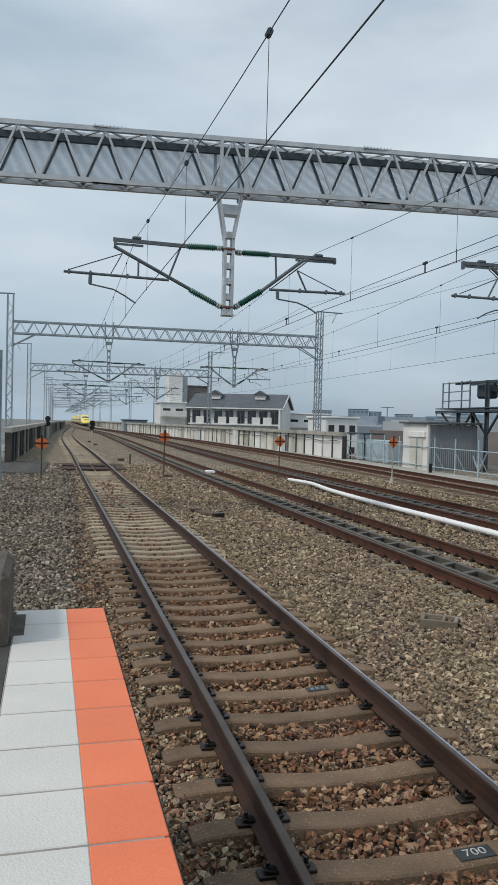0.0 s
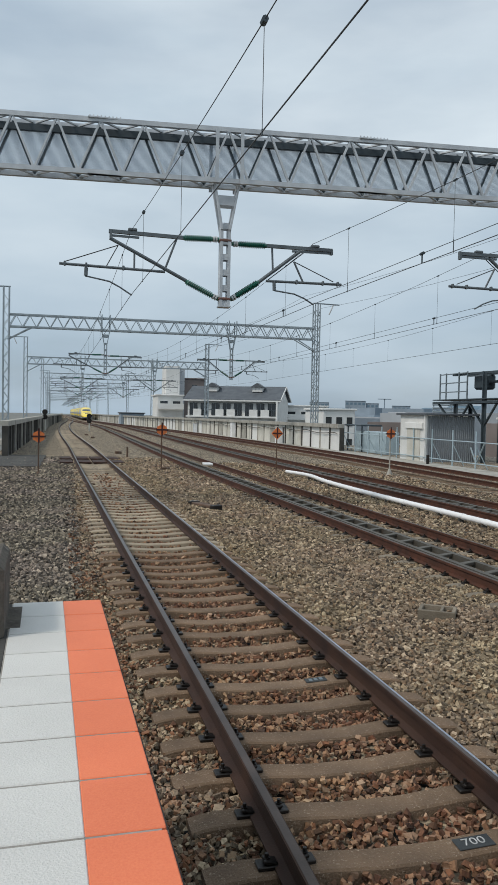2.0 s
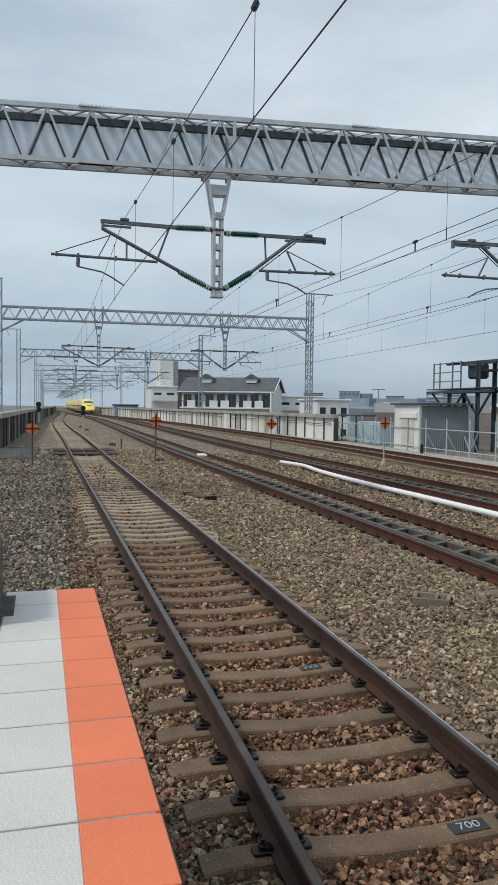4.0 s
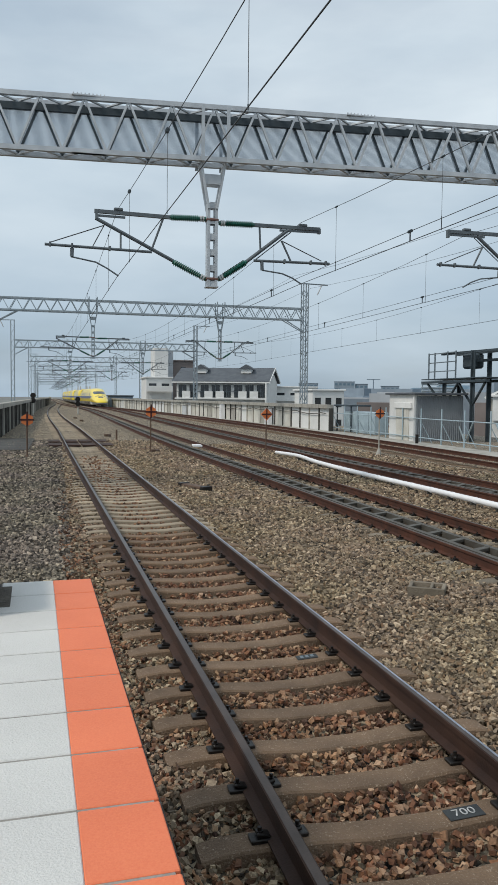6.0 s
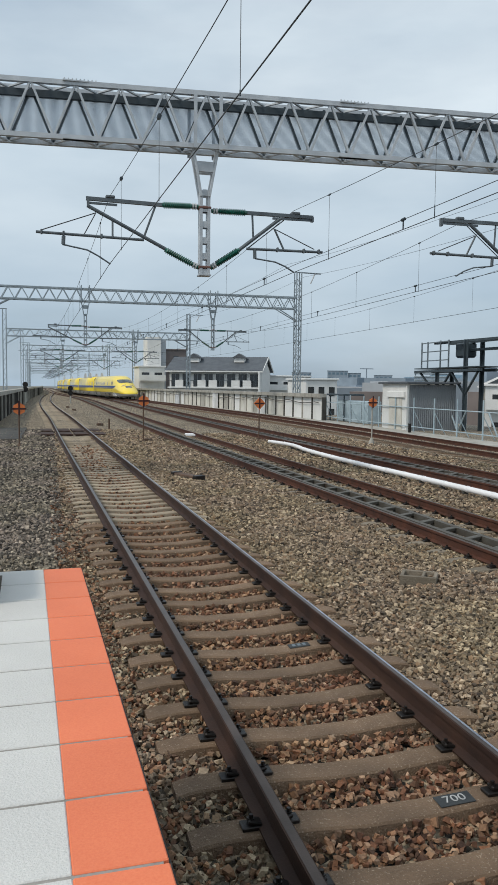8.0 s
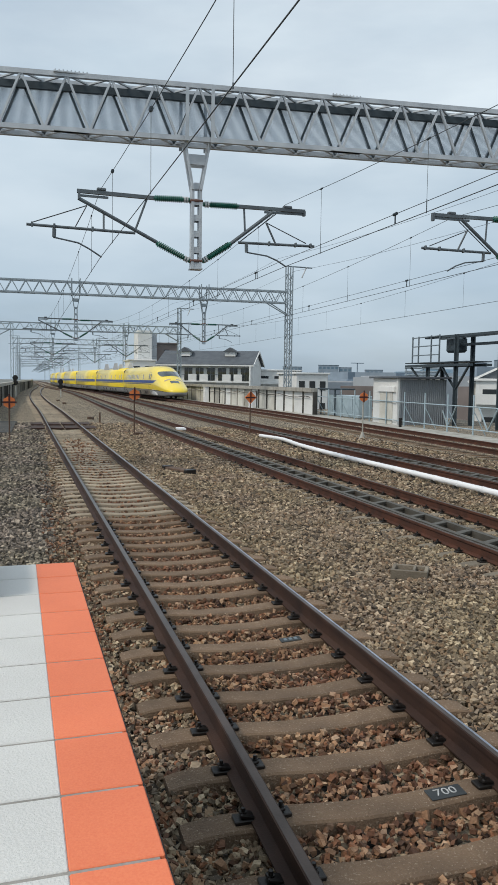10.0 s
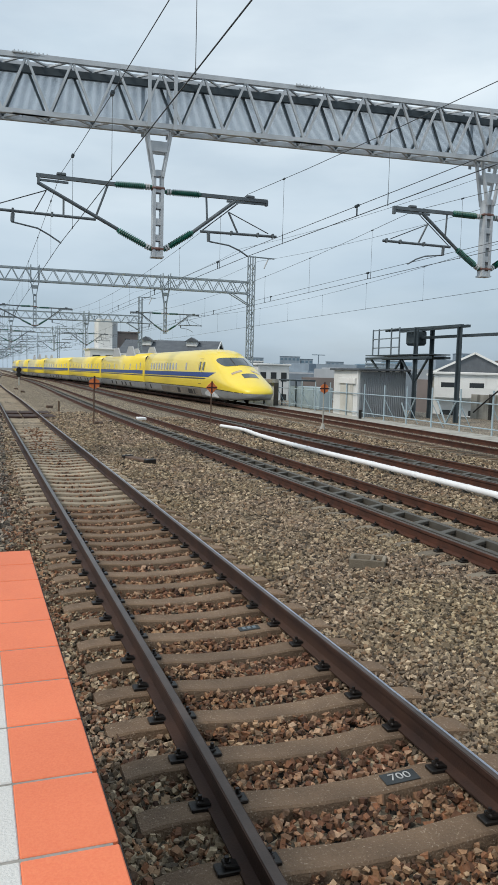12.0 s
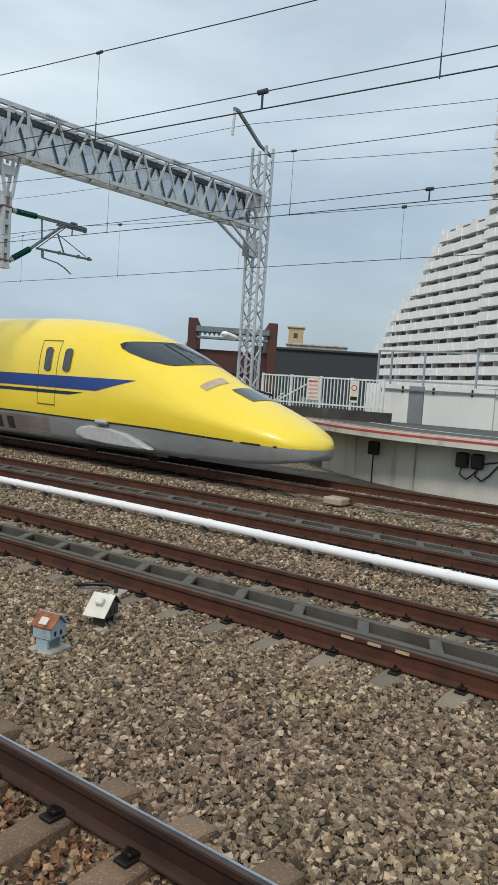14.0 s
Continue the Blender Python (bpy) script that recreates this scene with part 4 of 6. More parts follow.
def gantry(a, b, z_bot, z_top, mast_top, base_z, posts, detail, label, panels):
    """A lattice beam between two masts; posts: (x, reach left, reach right) of the hanging posts below it."""
    g = thing("catenary_gantry", label, "catenary gantry", group="gantries over the tracks")
    # far gantries get the steel with haze in its colour
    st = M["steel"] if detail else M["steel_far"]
    (ax, ay), (bx, by) = a, b
    at = lambda x: ay + (by - ay) * (x - ax) / (bx - ax)
    dep = 0.26 if detail else 0.36
    for m in (a, b):
        lattice(g, (m[0], m[1], base_z), mast_top, 0.42, 0.62, st, 0.5 if detail else 0.62, own=detail)
    x0, x1 = ax + 0.2, bx - 0.2
    for z in (z_bot, z_top):
        for o in (-dep, dep):
            bm = B()
            bar(bm, (x0, at(x0) + o, z), (x1, at(x1) + o, z), 0.11, 0.11)
            part("beam_chord", bm, st, g)
    n = panels
    for o in (-dep, dep):
        joined = B()
        for i in range(n):
            xa, xb = x0 + (x1 - x0) * i / n, x0 + (x1 - x0) * (i + 1) / n
            xm = (xa + xb) / 2
            for p, q in (((xa, z_bot), (xm, z_top)), ((xm, z_top), (xb, z_bot))):
                bm = B() if detail else joined
                bar(bm, (p[0], at(p[0]) + o, p[1]), (q[0], at(q[0]) + o, q[1]), 0.075 if o < 0 or not detail else 0.11, 0.05)
                if detail:
                    # rear diagonals take a dark colour for their shaded side, front ones stay light
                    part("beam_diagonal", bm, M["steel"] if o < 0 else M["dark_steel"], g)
        if detail:
            joined.free()
        else:
            part("beam_lacing", joined, st, g)["kind"] = "stuff"
    joined = B()
    for z in (z_bot, z_top):
        for i in range(2 * n):
            xa, xb = x0 + (x1 - x0) * i / (2 * n), x0 + (x1 - x0) * (i + 1) / (2 * n)
            s = dep if i % 2 else -dep
            bm = B() if detail else joined
            bar(bm, (xa, at(xa) - s, z), (xb, at(xb) + s, z), 0.05, 0.035)
            if detail:
                part("beam_bracing", bm, M["steel"], g)
    if detail:
        joined.free()
    else:
        part("beam_bracing", joined, st, g)["kind"] = "stuff"
    if detail:
        bm = B()
        for i in range(44):
            z = z_bot + 0.06 + (z_top - z_bot - 0.24) * i / 43
            bar(bm, (x0, at(x0) + dep - 0.03, z), (x1, at(x1) + dep - 0.03, z), 0.006, 0.015)
        part("wire_grating", bm, M["mesh_wire"], g)
        bm = B()
        bar(bm, (x0, at(x0) + dep - 0.09, z_top - 0.14), (x1, at(x1) + dep - 0.09, z_top - 0.14), 0.10, 0.16)
        part("cable_trough", bm, M["dark_steel"], g)
        for x in (0.75, 7.4, 13.9, 18.6):
            for z, s in ((z_top + 0.06, 1), (z_bot - 0.06, -1)):
                bm = B()
                box(bm, (x, at(x) - dep, z - s * 0.02), (0.8, 0.16, 0.03))
                for i in range(9):
                    rod(bm, (x - 0.36 + i * 0.09, at(x) - dep, z - 0.02), (x - 0.36 + i * 0.09, at(x) - dep, z + s * 0.05), 0.016, 6)
                part("splice_plate", bm, st, g)
    for m, s in ((a, 1), (b, -1)):
        bm = B()
        for o in (-dep, dep):
            bar(bm, (m[0] + s * 0.1, m[1] + o * 0.6, z_bot - 1.0), (m[0] + s * 1.9, at(m[0] + s * 1.9) + o, z_bot), 0.09, 0.07)
            if detail:
                box(bm, (m[0] + s * 0.25, m[1] + o * 0.62, z_bot - 0.75), (0.75, 0.02, 0.6))
                box(bm, (m[0] + s * 0.25, m[1] + o * 0.62, z_top - 0.28), (0.75, 0.02, 0.62))
        part("knee_brace", bm, st, g)
        if detail:
            top_arm(g, (m[0], m[1], mast_top), 1 if s < 0 else -1, M["grey_steel"])
        else:
            arm = part("head_arm", bar(B(), (m[0] + s * 0.3, m[1], mast_top), (m[0] - s * 2.0, m[1], mast_top - 0.05), 0.09, 0.09), M["grey_steel"], g)
            part("line_insulator", rod(B(), (m[0] - s * 1.5, m[1], mast_top), (m[0] - s * 1.1, m[1], mast_top - 0.9), 0.05, 8), M["porcelain"], arm)
    for x, tip in posts:
        hanging_post(g, x, at(x), z_bot, tip, 0.62, detail)
        cantilever(g, x, at(x), tip, -1, LEFT_ARM if x < 8 else RIGHT_ARM)
        cantilever(g, x, at(x), tip, 1, RIGHT_ARM)
    return g


gantry((-6.2, 19.7), (22.85, 17.55), 8.0, 9.235, 10.95, -0.4, [(3.72, 4.985), (12.6, 5.0)], True, "galvanised lattice gantry with hanging posts and green insulators", 28)
gantry((-4.8, 62.0), (20.15, 62.0), 8.75, 9.68, 11.8, -0.4, [(2.72, 5.2), (12.9, 5.2)], False, "second lattice gantry over the tracks, haze-tinted grey", 24)
gantry((-5.5, 102.0), (17.9, 102.0), 8.3, 9.2, 11.7, -0.4, [(1.6, 5.1), (10.9, 5.1)], False, "third lattice gantry over the tracks, haze-tinted grey", 20)
gantry((-4.8, 143.0), (14.9, 143.0), 8.3, 9.2, 11.7, -0.4, [(1.9, 5.1), (9.6, 5.1)], False, "lattice gantry far along the line", 16)
for y in (184.0, 225.0, 266.0, 307.0, 350.0, 395.0, 440.0):
    gantry((main_1(y) - 7.6, y), (main_1(y) + 10.5 - max(0, (y - 184)) * 0.02, y), 8.3, 9.2, 11.7, -0.4, [(main_1(y) + 2.2, 5.1)], False, "lattice gantry far along the line", 14)


# wires: contact wire, auxiliary wire and messenger over each track, with droppers
SUPPORTS = [-22.0, 19.0, 62.0, 102.0, 143.0, 184.0, 225.0, 266.0, 307.0, 350.0]


def overhead(f, label, held, compound):
    """Wires of one track; held: x at the first supports, the rest follow the track."""
    o = thing("overhead_wires", label, "overhead wire")
    xs = [held[i] if i < len(held) else f(y) + 0.15 * (-1) ** i for i, y in enumerate(SUPPORTS)]
    mess, cont, aux = [], [], []
    for i in range(len(SUPPORTS) - 1):
        a, b = SUPPORTS[i], SUPPORTS[i + 1]
        for k in range(12):
            s = k / 12
            y, x = a + (b - a) * s, xs[i] + (xs[i + 1] - xs[i]) * s
            if i > 1:
                x += (f(y) - f(a) - (f(b) - f(a)) * s)
            mess.append(Vector((x, y, 6.70 - 0.6 * 4 * s * (1 - s))))
            aux.append(Vector((x, y, 5.33)))
            cont.append(Vector((x, y, 5.15 if compound else 5.12)))
    tube("messenger_wire", mess, 0.0065, M["wire"], o)
    if compound:
        tube("auxiliary_wire", aux, 0.0065, M["wire"], o)
    tube("contact_wire", cont, 0.008, M["wire"], o)
    def spot(i, s, z):
        a, b = SUPPORTS[i], SUPPORTS[i + 1]
        k = 12 * i + 12 * s
        j = min(int(k), len(cont) - 2)
        p = cont[j].lerp(cont[j + 1], k - j)
        return Vector((p.x, a + (b - a) * s, z))

    for i in range(5):
        for k in range(9):
            s = (k + 0.5) / 9
            top, foot = spot(i, s, 6.70 - 2.4 * s * (1 - s)), spot(i, s, 5.33 if compound else 5.12)
            part("dropper", rod(B(), top, foot, 0.004, 4), M["wire"], o)
            bm = B()
            r = 0.036 if i == 0 and not compound else 0.02
            rod(bm, top - Vector((0, 0.05, 0)), top + Vector((0, 0.05, 0)), r, 8)
            part("wire_clip", bm, M["dark_steel"], o)
            part("dropper_clip", rod(B(), foot - Vector((0, 0, 0.2 if compound else 0.03)), foot + Vector((0, 0, 0.03)), 0.008, 6), M["dark_steel"], o)
    if compound:
        for i in range(4):
            for k in range(5):
                q = spot(i, (k + 0.3) / 5, 5.33)
                bm = B()
                rod(bm, q - Vector((0, 0.06, 0)), q + Vector((0, 0.06, 0)), 0.03, 8)
                rod(bm, q, q - Vector((0, 0, 0.18)), 0.014, 6)
                part("wire_clamp", bm, M["dark_steel"], o)
    return o


overhead(near, "dark overhead wires with droppers above the near track", [3.0, 1.41, 0.44], False)
overhead(main_1, "dark overhead wires with droppers above the main track", [8.1, 6.04, 5.3], True)
overhead(main_2, "dark overhead wires with droppers above the second main track", [11.4, 10.77, 10.4], True)
overhead(loop, "dark overhead wires with droppers above the far loop", [14.4, 15.4, 15.3], False)
heads = [(-22, 24.6, 11.2), (17.55, 22.1, 11.6), (62, 19.2, 12.4), (102, 17.0, 12.3), (143, 14.0, 12.3), (184, 13.6, 12.2)]
for dz, dx, lab in ((0.0, 0.0, "bare feeder wire along the mast heads"), (-0.95, 1.5, "lower feeder wire along the mast heads")):
    fw = thing("feeder_wire", lab, "overhead wire")
    pts = []
    for (y0, x0, z0), (y1, x1, z1) in zip(heads, heads[1:]):
        for k in range(10):
            s = k / 10
            pts.append(Vector((x0 + (x1 - x0) * s + dx, y0 + (y1 - y0) * s, z0 + (z1 - z0) * s + dz - 0.5 * 4 * s * (1 - s))))
    tube("feeder", pts, 0.010, M["wire"], fw)


# ---- things between the tracks ----
def cross_sign(x, y, zc, diamond, post_mat, s, block=0.0):
    g = thing("warning_sign", "orange board with a dark cross on a thin post", "sign", pose(x, y, DECK, 0, 0, 8), group="cross signs beside the tracks")
    zc -= DECK
    bm = B()
    rod(bm, (0, 0, 0), (0, 0, zc), 0.03, 8)
    part("sign_post", bm, post_mat, g)
    part("post_foot", rod(B(), (0, 0, -0.02), (0, 0, 0.12 + block), 0.16, 10, 0.05), post_mat, g)
    bm = B()
    if diamond:
        box(bm, (0, -0.04, zc), (s, 0.02, s), Matrix.Rotation(radians(45), 4, "Y"), 0.003)
    else:
        rod(bm, (0, -0.03, zc), (0, -0.05, zc), s * 0.54, 6)
    b = part("sign_board", bm, M["sign_orange"], g)
    bm = B()
    box(bm, (0, -0.058, zc), (s * 1.18, 0.008, s * 0.15))
    part("cross_bar", bm, M["sign_dark"], b)
    bm = B()
    box(bm, (0, -0.064, zc + 0.03), (s * 0.15, 0.008, s * 1.25))
    part("cross_stem", bm, M["sign_dark"], b)


cross_sign(-1.17, 31.3, 1.28, False, M["rust_post"], 0.46)
cross_sign(3.87, 33.0, 1.58, False, M["rust_post"], 0.46)
cross_sign(9.0, 33.0, 1.50, True, M["rust_post"], 0.40)
cross_sign(13.5, 30.9, 1.60, False, M["concrete"], 0.41, 0.18)

tb = thing("track_box", "low rusty brown box lying on the ballast", "equipment box", pose(3.5, 19.9, DECK, 0, 0, 22))
bm = B()
box(bm, (0, 0, 0.08), (0.26, 1.15, 0.14), None, 0.02)
part("box_body", bm, M["rust_post"], tb)
for q in (-0.55, 0.55):
    bm = B()
    box(bm, (0, q, 0.09), (0.30, 0.16, 0.17), None, 0.02)
    part("box_end", bm, M["clip"], tb)
lid = thing("drain_box", "open weathered concrete drain box in the ballast", "drain box", pose(4.50, 8.72, DECK + 0.055, 0, 0, -32))
for x, y, w, d in ((0, -0.17, 0.50, 0.05), (0, 0.17, 0.50, 0.05), (-0.225, 0, 0.05, 0.29), (0.225, 0, 0.05, 0.29), (0.06, 0, 0.04, 0.29)):
    part("box_side", box(B(), (x * 0.9, y * 0.9, 0.01), (w * 0.9, d, 0.15), None, 0.006), M["sleeper_grey"], lid)
part("box_floor", box(B(), (0, 0, -0.03), (0.36, 0.26, 0.02)), M["concrete_dark"], lid)
for (x, y), r in (((4.1, 33.2), 0), ((2.9, 47.0), 20), ((2.2, 75.0), 0), ((1.8, 84.0), 0)):
    st = thing("track_block", "small dark block lying on the ballast", "block", pose(x, y, DECK, 0, 0, r))
    part("block", box(B(), (0, 0, 0.09), (0.36, 0.26, 0.20), None, 0.03), M["rust_post"], st)
stake = thing("marker_stake", "short dark stake standing in the ballast", "stake", pose(3.15, 43.0, DECK))
part("stake_body", rod(B(), (0, 0, 0), (0, 0, 0.62), 0.05, 8), M["rust_post"], stake)
for y in (38.4, 41.4):
    for x0 in (-1.22, -0.36, 0.36, 1.22):
        ep = thing("bridge_plate", "dark rusty steel plate on the sleepers", "steel plate", pose(near(y) + x0, y, -0.12, 0, 0, 2))
        part("plate_body", box(B(), (0, 0, -0.03), (0.62, 1.9, 0.08), None, 0.01), M["rail_side"], ep)
mk = thing("guard_marker", "white marker block on the guard frame", "marker", pose(6.05, 33.9, 0.0))
part("marker_block", box(B(), (0, 0, 0.06), (0.38, 0.62, 0.10), None, 0.02), M["pipe"], mk)


def dwarf_signal(x, y, h):
    s = thing("ground_signal", "small black ground signal on a pale post", "signal", pose(x, y, DECK))
    part("signal_post", rod(B(), (0, 0, 0), (0, 0, h), 0.09, 8), M["concrete_pale"], s)
    bm = B()
    for k in (0, 1):
        rod(bm, (0, -0.14, h + 0.22 + 0.62 * k), (0, 0.14, h + 0.22 + 0.62 * k), 0.34, 16)
    part("signal_head", bm, M["clip"], s)


dwarf_signal(2.6, 105.0, 1.15)
dwarf_signal(-3.0, 100.0, 1.6)


def lamp_hut(x, y, turn, lid_mat, body_mat, label, single):
    """A small hooded box on legs in the ballast, with a pitched or a single sloping lid."""
    h = thing("hooded_track_box", label, "equipment box", pose(x, y, DECK + 0.03, 0, 0, turn))
    part("base_slab", box(B(), (0, 0, 0.02), (0.30, 0.26, 0.05), None, 0.01), M["concrete"], h)
    for q in (-0.08, 0.08):
        part("leg", box(B(), (q, 0.0, 0.09), (0.022, 0.12, 0.14)), body_mat, h)
    bm = B()
    v = [bm.verts.new(p) for p in ((-0.10, -0.09, 0.14), (0.10, -0.09, 0.14), (0.10, 0.09, 0.14), (-0.10, 0.09, 0.14), (-0.10, -0.09, 0.22), (0.10, -0.09, 0.22), (0.10, 0.09, 0.22), (-0.10, 0.09, 0.22), (0, -0.09, 0.32), (0, 0.09, 0.32))]
    for f in ((0, 1, 5, 8, 4), (2, 3, 7, 9, 6), (0, 4, 7, 3), (1, 2, 6, 5), (0, 3, 2, 1), (4, 8, 9, 7), (5, 6, 9, 8)):
        bm.faces.new([v[i] for i in f])
    part("box_body", bm, body_mat, h)
    for s in (-1, 1):
        bm = B()
        ln = 0.26 if single and s < 0 else 0.15
        box(bm, (s * (0.004 + ln * 0.36), 0, 0.335 - ln * 0.33), (ln, 0.23, 0.010), Matrix.Rotation(radians(s * 43), 4, "Y"), 0.002)
        part("lid_panel", bm, lid_mat if s < 0 else body_mat, h)
    if single:
        part("lid_knob", box(B(), (-0.10, -0.01, 0.285), (0.075, 0.08, 0.06), Matrix.Rotation(radians(-43), 4, "Y"), 0.01), M["bird_white"], h)
    else:
        part("lid_patch", box(B(), (-0.075, 0.0, 0.283), (0.07, 0.08, 0.012), Matrix.Rotation(radians(-43), 4, "Y"), 0.002), M["bird_white"], h)
    for q in (-0.035, 0.035):
        part("slot", box(B(), (q, -0.092, 0.18), (0.022, 0.006, 0.04)), M["clip"], h)


lamp_hut(4.12, 4.90, 12, M["rust_roof"], M["bird_blue"], "small pale blue track box with a rusty orange lid", False)
lamp_hut(4.87, 5.06, 18, M["bird_white"], M["concrete_dark"], "small grey track box with a chipped white lid", True)
slab = thing("cable_slab", "flat concrete slabs leading to the rail", "slab", pose(5.45, 5.72, DECK + 0.035, 0, 0, 22))
for i in range(3):
    part("slab_piece", box(B(), (-0.42 + 0.36 * i, 0, 0), (0.33, 0.16, 0.05), Matrix.Rotation(random.uniform(-0.1, 0.1), 4, "Z"), 0.008), M["concrete"], slab)
cable = thing("track_cable", "black cable looping to the rail foot", "cable")
tube("cable_run", [Vector((5.7 + 0.12 * math.sin(k * 1.1), 5.8 + 0.11 * k, DECK + 0.05 + 0.05 * math.sin(k * 0.6))) for k in range(8)], 0.022, M["clip"], cable, 6)
bx = thing("junction_box", "white junction box on a block beside the far rails", "equipment box", pose(13.0, 3.55, DECK))
part("box_body", box(B(), (0, 0, 0.30), (0.22, 0.26, 0.30), None, 0.02), M["pipe"], bx)
part("box_foot", box(B(), (0.1, 0.3, 0.07), (0.4, 0.5, 0.18), None, 0.04), M["concrete"], bx)
cb = thing("track_block", "square concrete block between the far tracks", "block", pose(14.12, 8.08, DECK))
part("block", box(B(), (0, 0, 0.12), (0.6, 0.45, 0.16), None, 0.03), M["sleeper_pale"], cb)

pole = thing("grey_pole", "plain grey pole standing in the ballast", "pole", pose(-2.17, 24.0, DECK))
part("pole_body", rod(B(), (0, 0, 0), (0, 0, 4.5), 0.10, 12), M["steel_far"], pole)

# ---- far side fence, shed and steel frame ----
fence = thing("pipe_fence", "pale galvanised pipe fence along the service strip", "fence")
FX = lambda y: 19.55 + 0.008 * (y - 30)
ya = [14.2, 15.75, 17.36, 18.95, 20.56, 22.5, 24.9, 27.2, 29.6, 32.0, 34.4, 36.8, 39.2, 41.6, 44.0, 46.4, 48.8, 51.2, 53.6, 56.0]
for i, y in enumerate(ya):
    part("post", rod(B(), (FX(y), y, DECK), (FX(y), y, 1.72), 0.04, 8), M["fence_paint"], fence)
    part("stay", rod(B(), (FX(y), y, 1.0), (FX(y) + 0.7, y, DECK), 0.025, 6), M["fence_paint"], fence)
for y, z in ((24.0, 3.14), (21.6, 3.18), (18.15, 2.62), (15.96, 2.4)):
    tp = part("tall_post", rod(B(), (FX(y), y, DECK), (FX(y), y, z), 0.055, 8), M["fence_paint"], fence)
    part("post_clamp", box(B(), (FX(y), y, z - 0.16), (0.16, 0.2, 0.12), None, 0.02), M["clip"], tp)
for z in (0.1, 1.16):
    tube("fence_rail", [Vector((FX(y), y, z)) for y in ya], 0.03, M["fence_paint"], fence, 6)
cab = thing("hanging_cable", "thick black cable slung between tall posts", "cable")
knots = ((28.5, 0.75), (25.8, 2.25), (24.0, 2.99), (21.6, 2.93), (19.95, 2.58), (18.15, 2.48), (15.5, 2.18), (13.5, 1.9))
pts = []
for (y0, z0), (y1, z1) in zip(knots, knots[1:]):
    pts += [Vector((FX(y0) - 0.06, y0 + (y1 - y0) * k / 6, z0 + (z1 - z0) * k / 6 + 0.05 * math.sin(math.pi * k / 6))) for k in range(6)]
tube("cable_run", pts, 0.035, M["clip"], cab, 6)

shed = thing("shed", "small flat-roofed shed with a white side and grey corrugated end", "shed", pose(19.75, 40.3, DECK))
part("wall_white", box(B(), (0.06, 1.7, 1.36), (0.12, 3.4, 2.7)), M["white_wall"], shed)
ridge = [(0.12 + 2.9 * i / 92, -0.055 if i % 4 in (1, 2) else -0.015) for i in range(93)]
rim = ridge + [(3.02, 0.05), (0.12, 0.05)]
m_rim = len(rim)
raw("wall_corrugated", [(x, y, z) for z in (0.0, 2.68) for x, y in rim], [(k, (k + 1) % m_rim, m_rim + (k + 1) % m_rim, m_rim + k) for k in range(m_rim)], M["corrugated"], shed)
part("wall_back", box(B(), (1.55, 3.4, 1.34), (2.9, 0.12, 2.68)), M["corrugated"], shed)
part("wall_far", box(B(), (3.0, 1.7, 1.34), (0.12, 3.4, 2.68)), M["corrugated"], shed)
part("roof", box(B(), (1.5, 1.65, 2.78), (3.4, 4.0, 0.12), None, 0.02), M["roof_dark"], shed)
part("door", box(B(), (-0.02, 1.5, 1.0), (0.06, 1.7, 1.95), None, 0.01), M["concrete_pale"], shed)
part("shutter_box", box(B(), (-0.06, 1.4, 2.1), (0.14, 2.3, 0.34), None, 0.02), M["white_wall"], shed)
part("corner_trim", box(B(), (-0.02, 0.0, 1.36), (0.10, 0.12, 2.72)), M["white_wall"], shed)
stub = thing("marker_stake", "short dark stake by the shed", "stake", pose(19.0, 38.4, DECK))
part("stake_body", rod(B(), (0, 0, 0), (0, 0, 0.55), 0.09, 8), M["clip"], stub)

boxes = thing("switch_cabinet", "blue-grey cabinets behind the fence", "cabinet", pose(20.6, 50.5, DECK))
part("cabinet_body", box(B(), (0.4, 0, 0.8), (1.0, 5.6, 1.5), None, 0.03), M["fence_paint"], boxes)
part("cabinet_roof", box(B(), (0.4, 2.6, 1.95), (1.6, 3.4, 0.12), None, 0.02), M["dark_steel"], boxes)
for y in (1.2, 4.0):
    part("post", box(B(), (-0.2, y, 0.95), (0.08, 0.08, 1.9)), M["dark_steel"], boxes)
for q in (-1.8, 0.0, 1.8):
    part("cabinet_seam", box(B(), (-0.104, q, 0.8), (0.012, 0.03, 1.4)), M["dark_steel"], boxes)

frame_tower = thing("steel_frame", "dark steel platform frame with ladder, deck and long beam", "steel frame", pose(-0.62, -1.3, 0))
ht = 5.05
for x, y, z in ((23.6, 44.2, 3.2), (23.6, 40.9, ht), (24.65, 40.9, ht), (23.8, 36.8, ht - 0.1), (24.6, 44.2, 3.2)):
    bm = B()
    box(bm, (x, y, (z + DECK) / 2), (0.26, 0.04, z - DECK))
    box(bm, (x, y - 0.12, (z + DECK) / 2), (0.04, 0.22, z - DECK))
    box(bm, (x, y + 0.12, (z + DECK) / 2), (0.04, 0.22, z - DECK))
    part("column", bm, M["dark_steel"], frame_tower)
for a, b, w in (((23.5, 46.8, 3.3), (23.5, 39.2, 3.3), 0.30), ((24.7, 46.8, 3.3), (24.7, 39.2, 3.3), 0.30), ((23.6, 44.5, 5.0), (23.8, 36.6, 4.95), 0.22), ((24.6, 44.5, 5.0), (24.2, 36.6, 4.95), 0.22), ((24.4, 41.5, 4.5), (24.2, 33.7, 4.42), 0.30)):
    part("beam", bar(B(), a, b, w, 0.14), M["dark_steel"], frame_tower)
part("deck", box(B(), (24.1, 43.0, 3.48), (1.6, 7.4, 0.06)), M["dark_steel"], frame_tower)
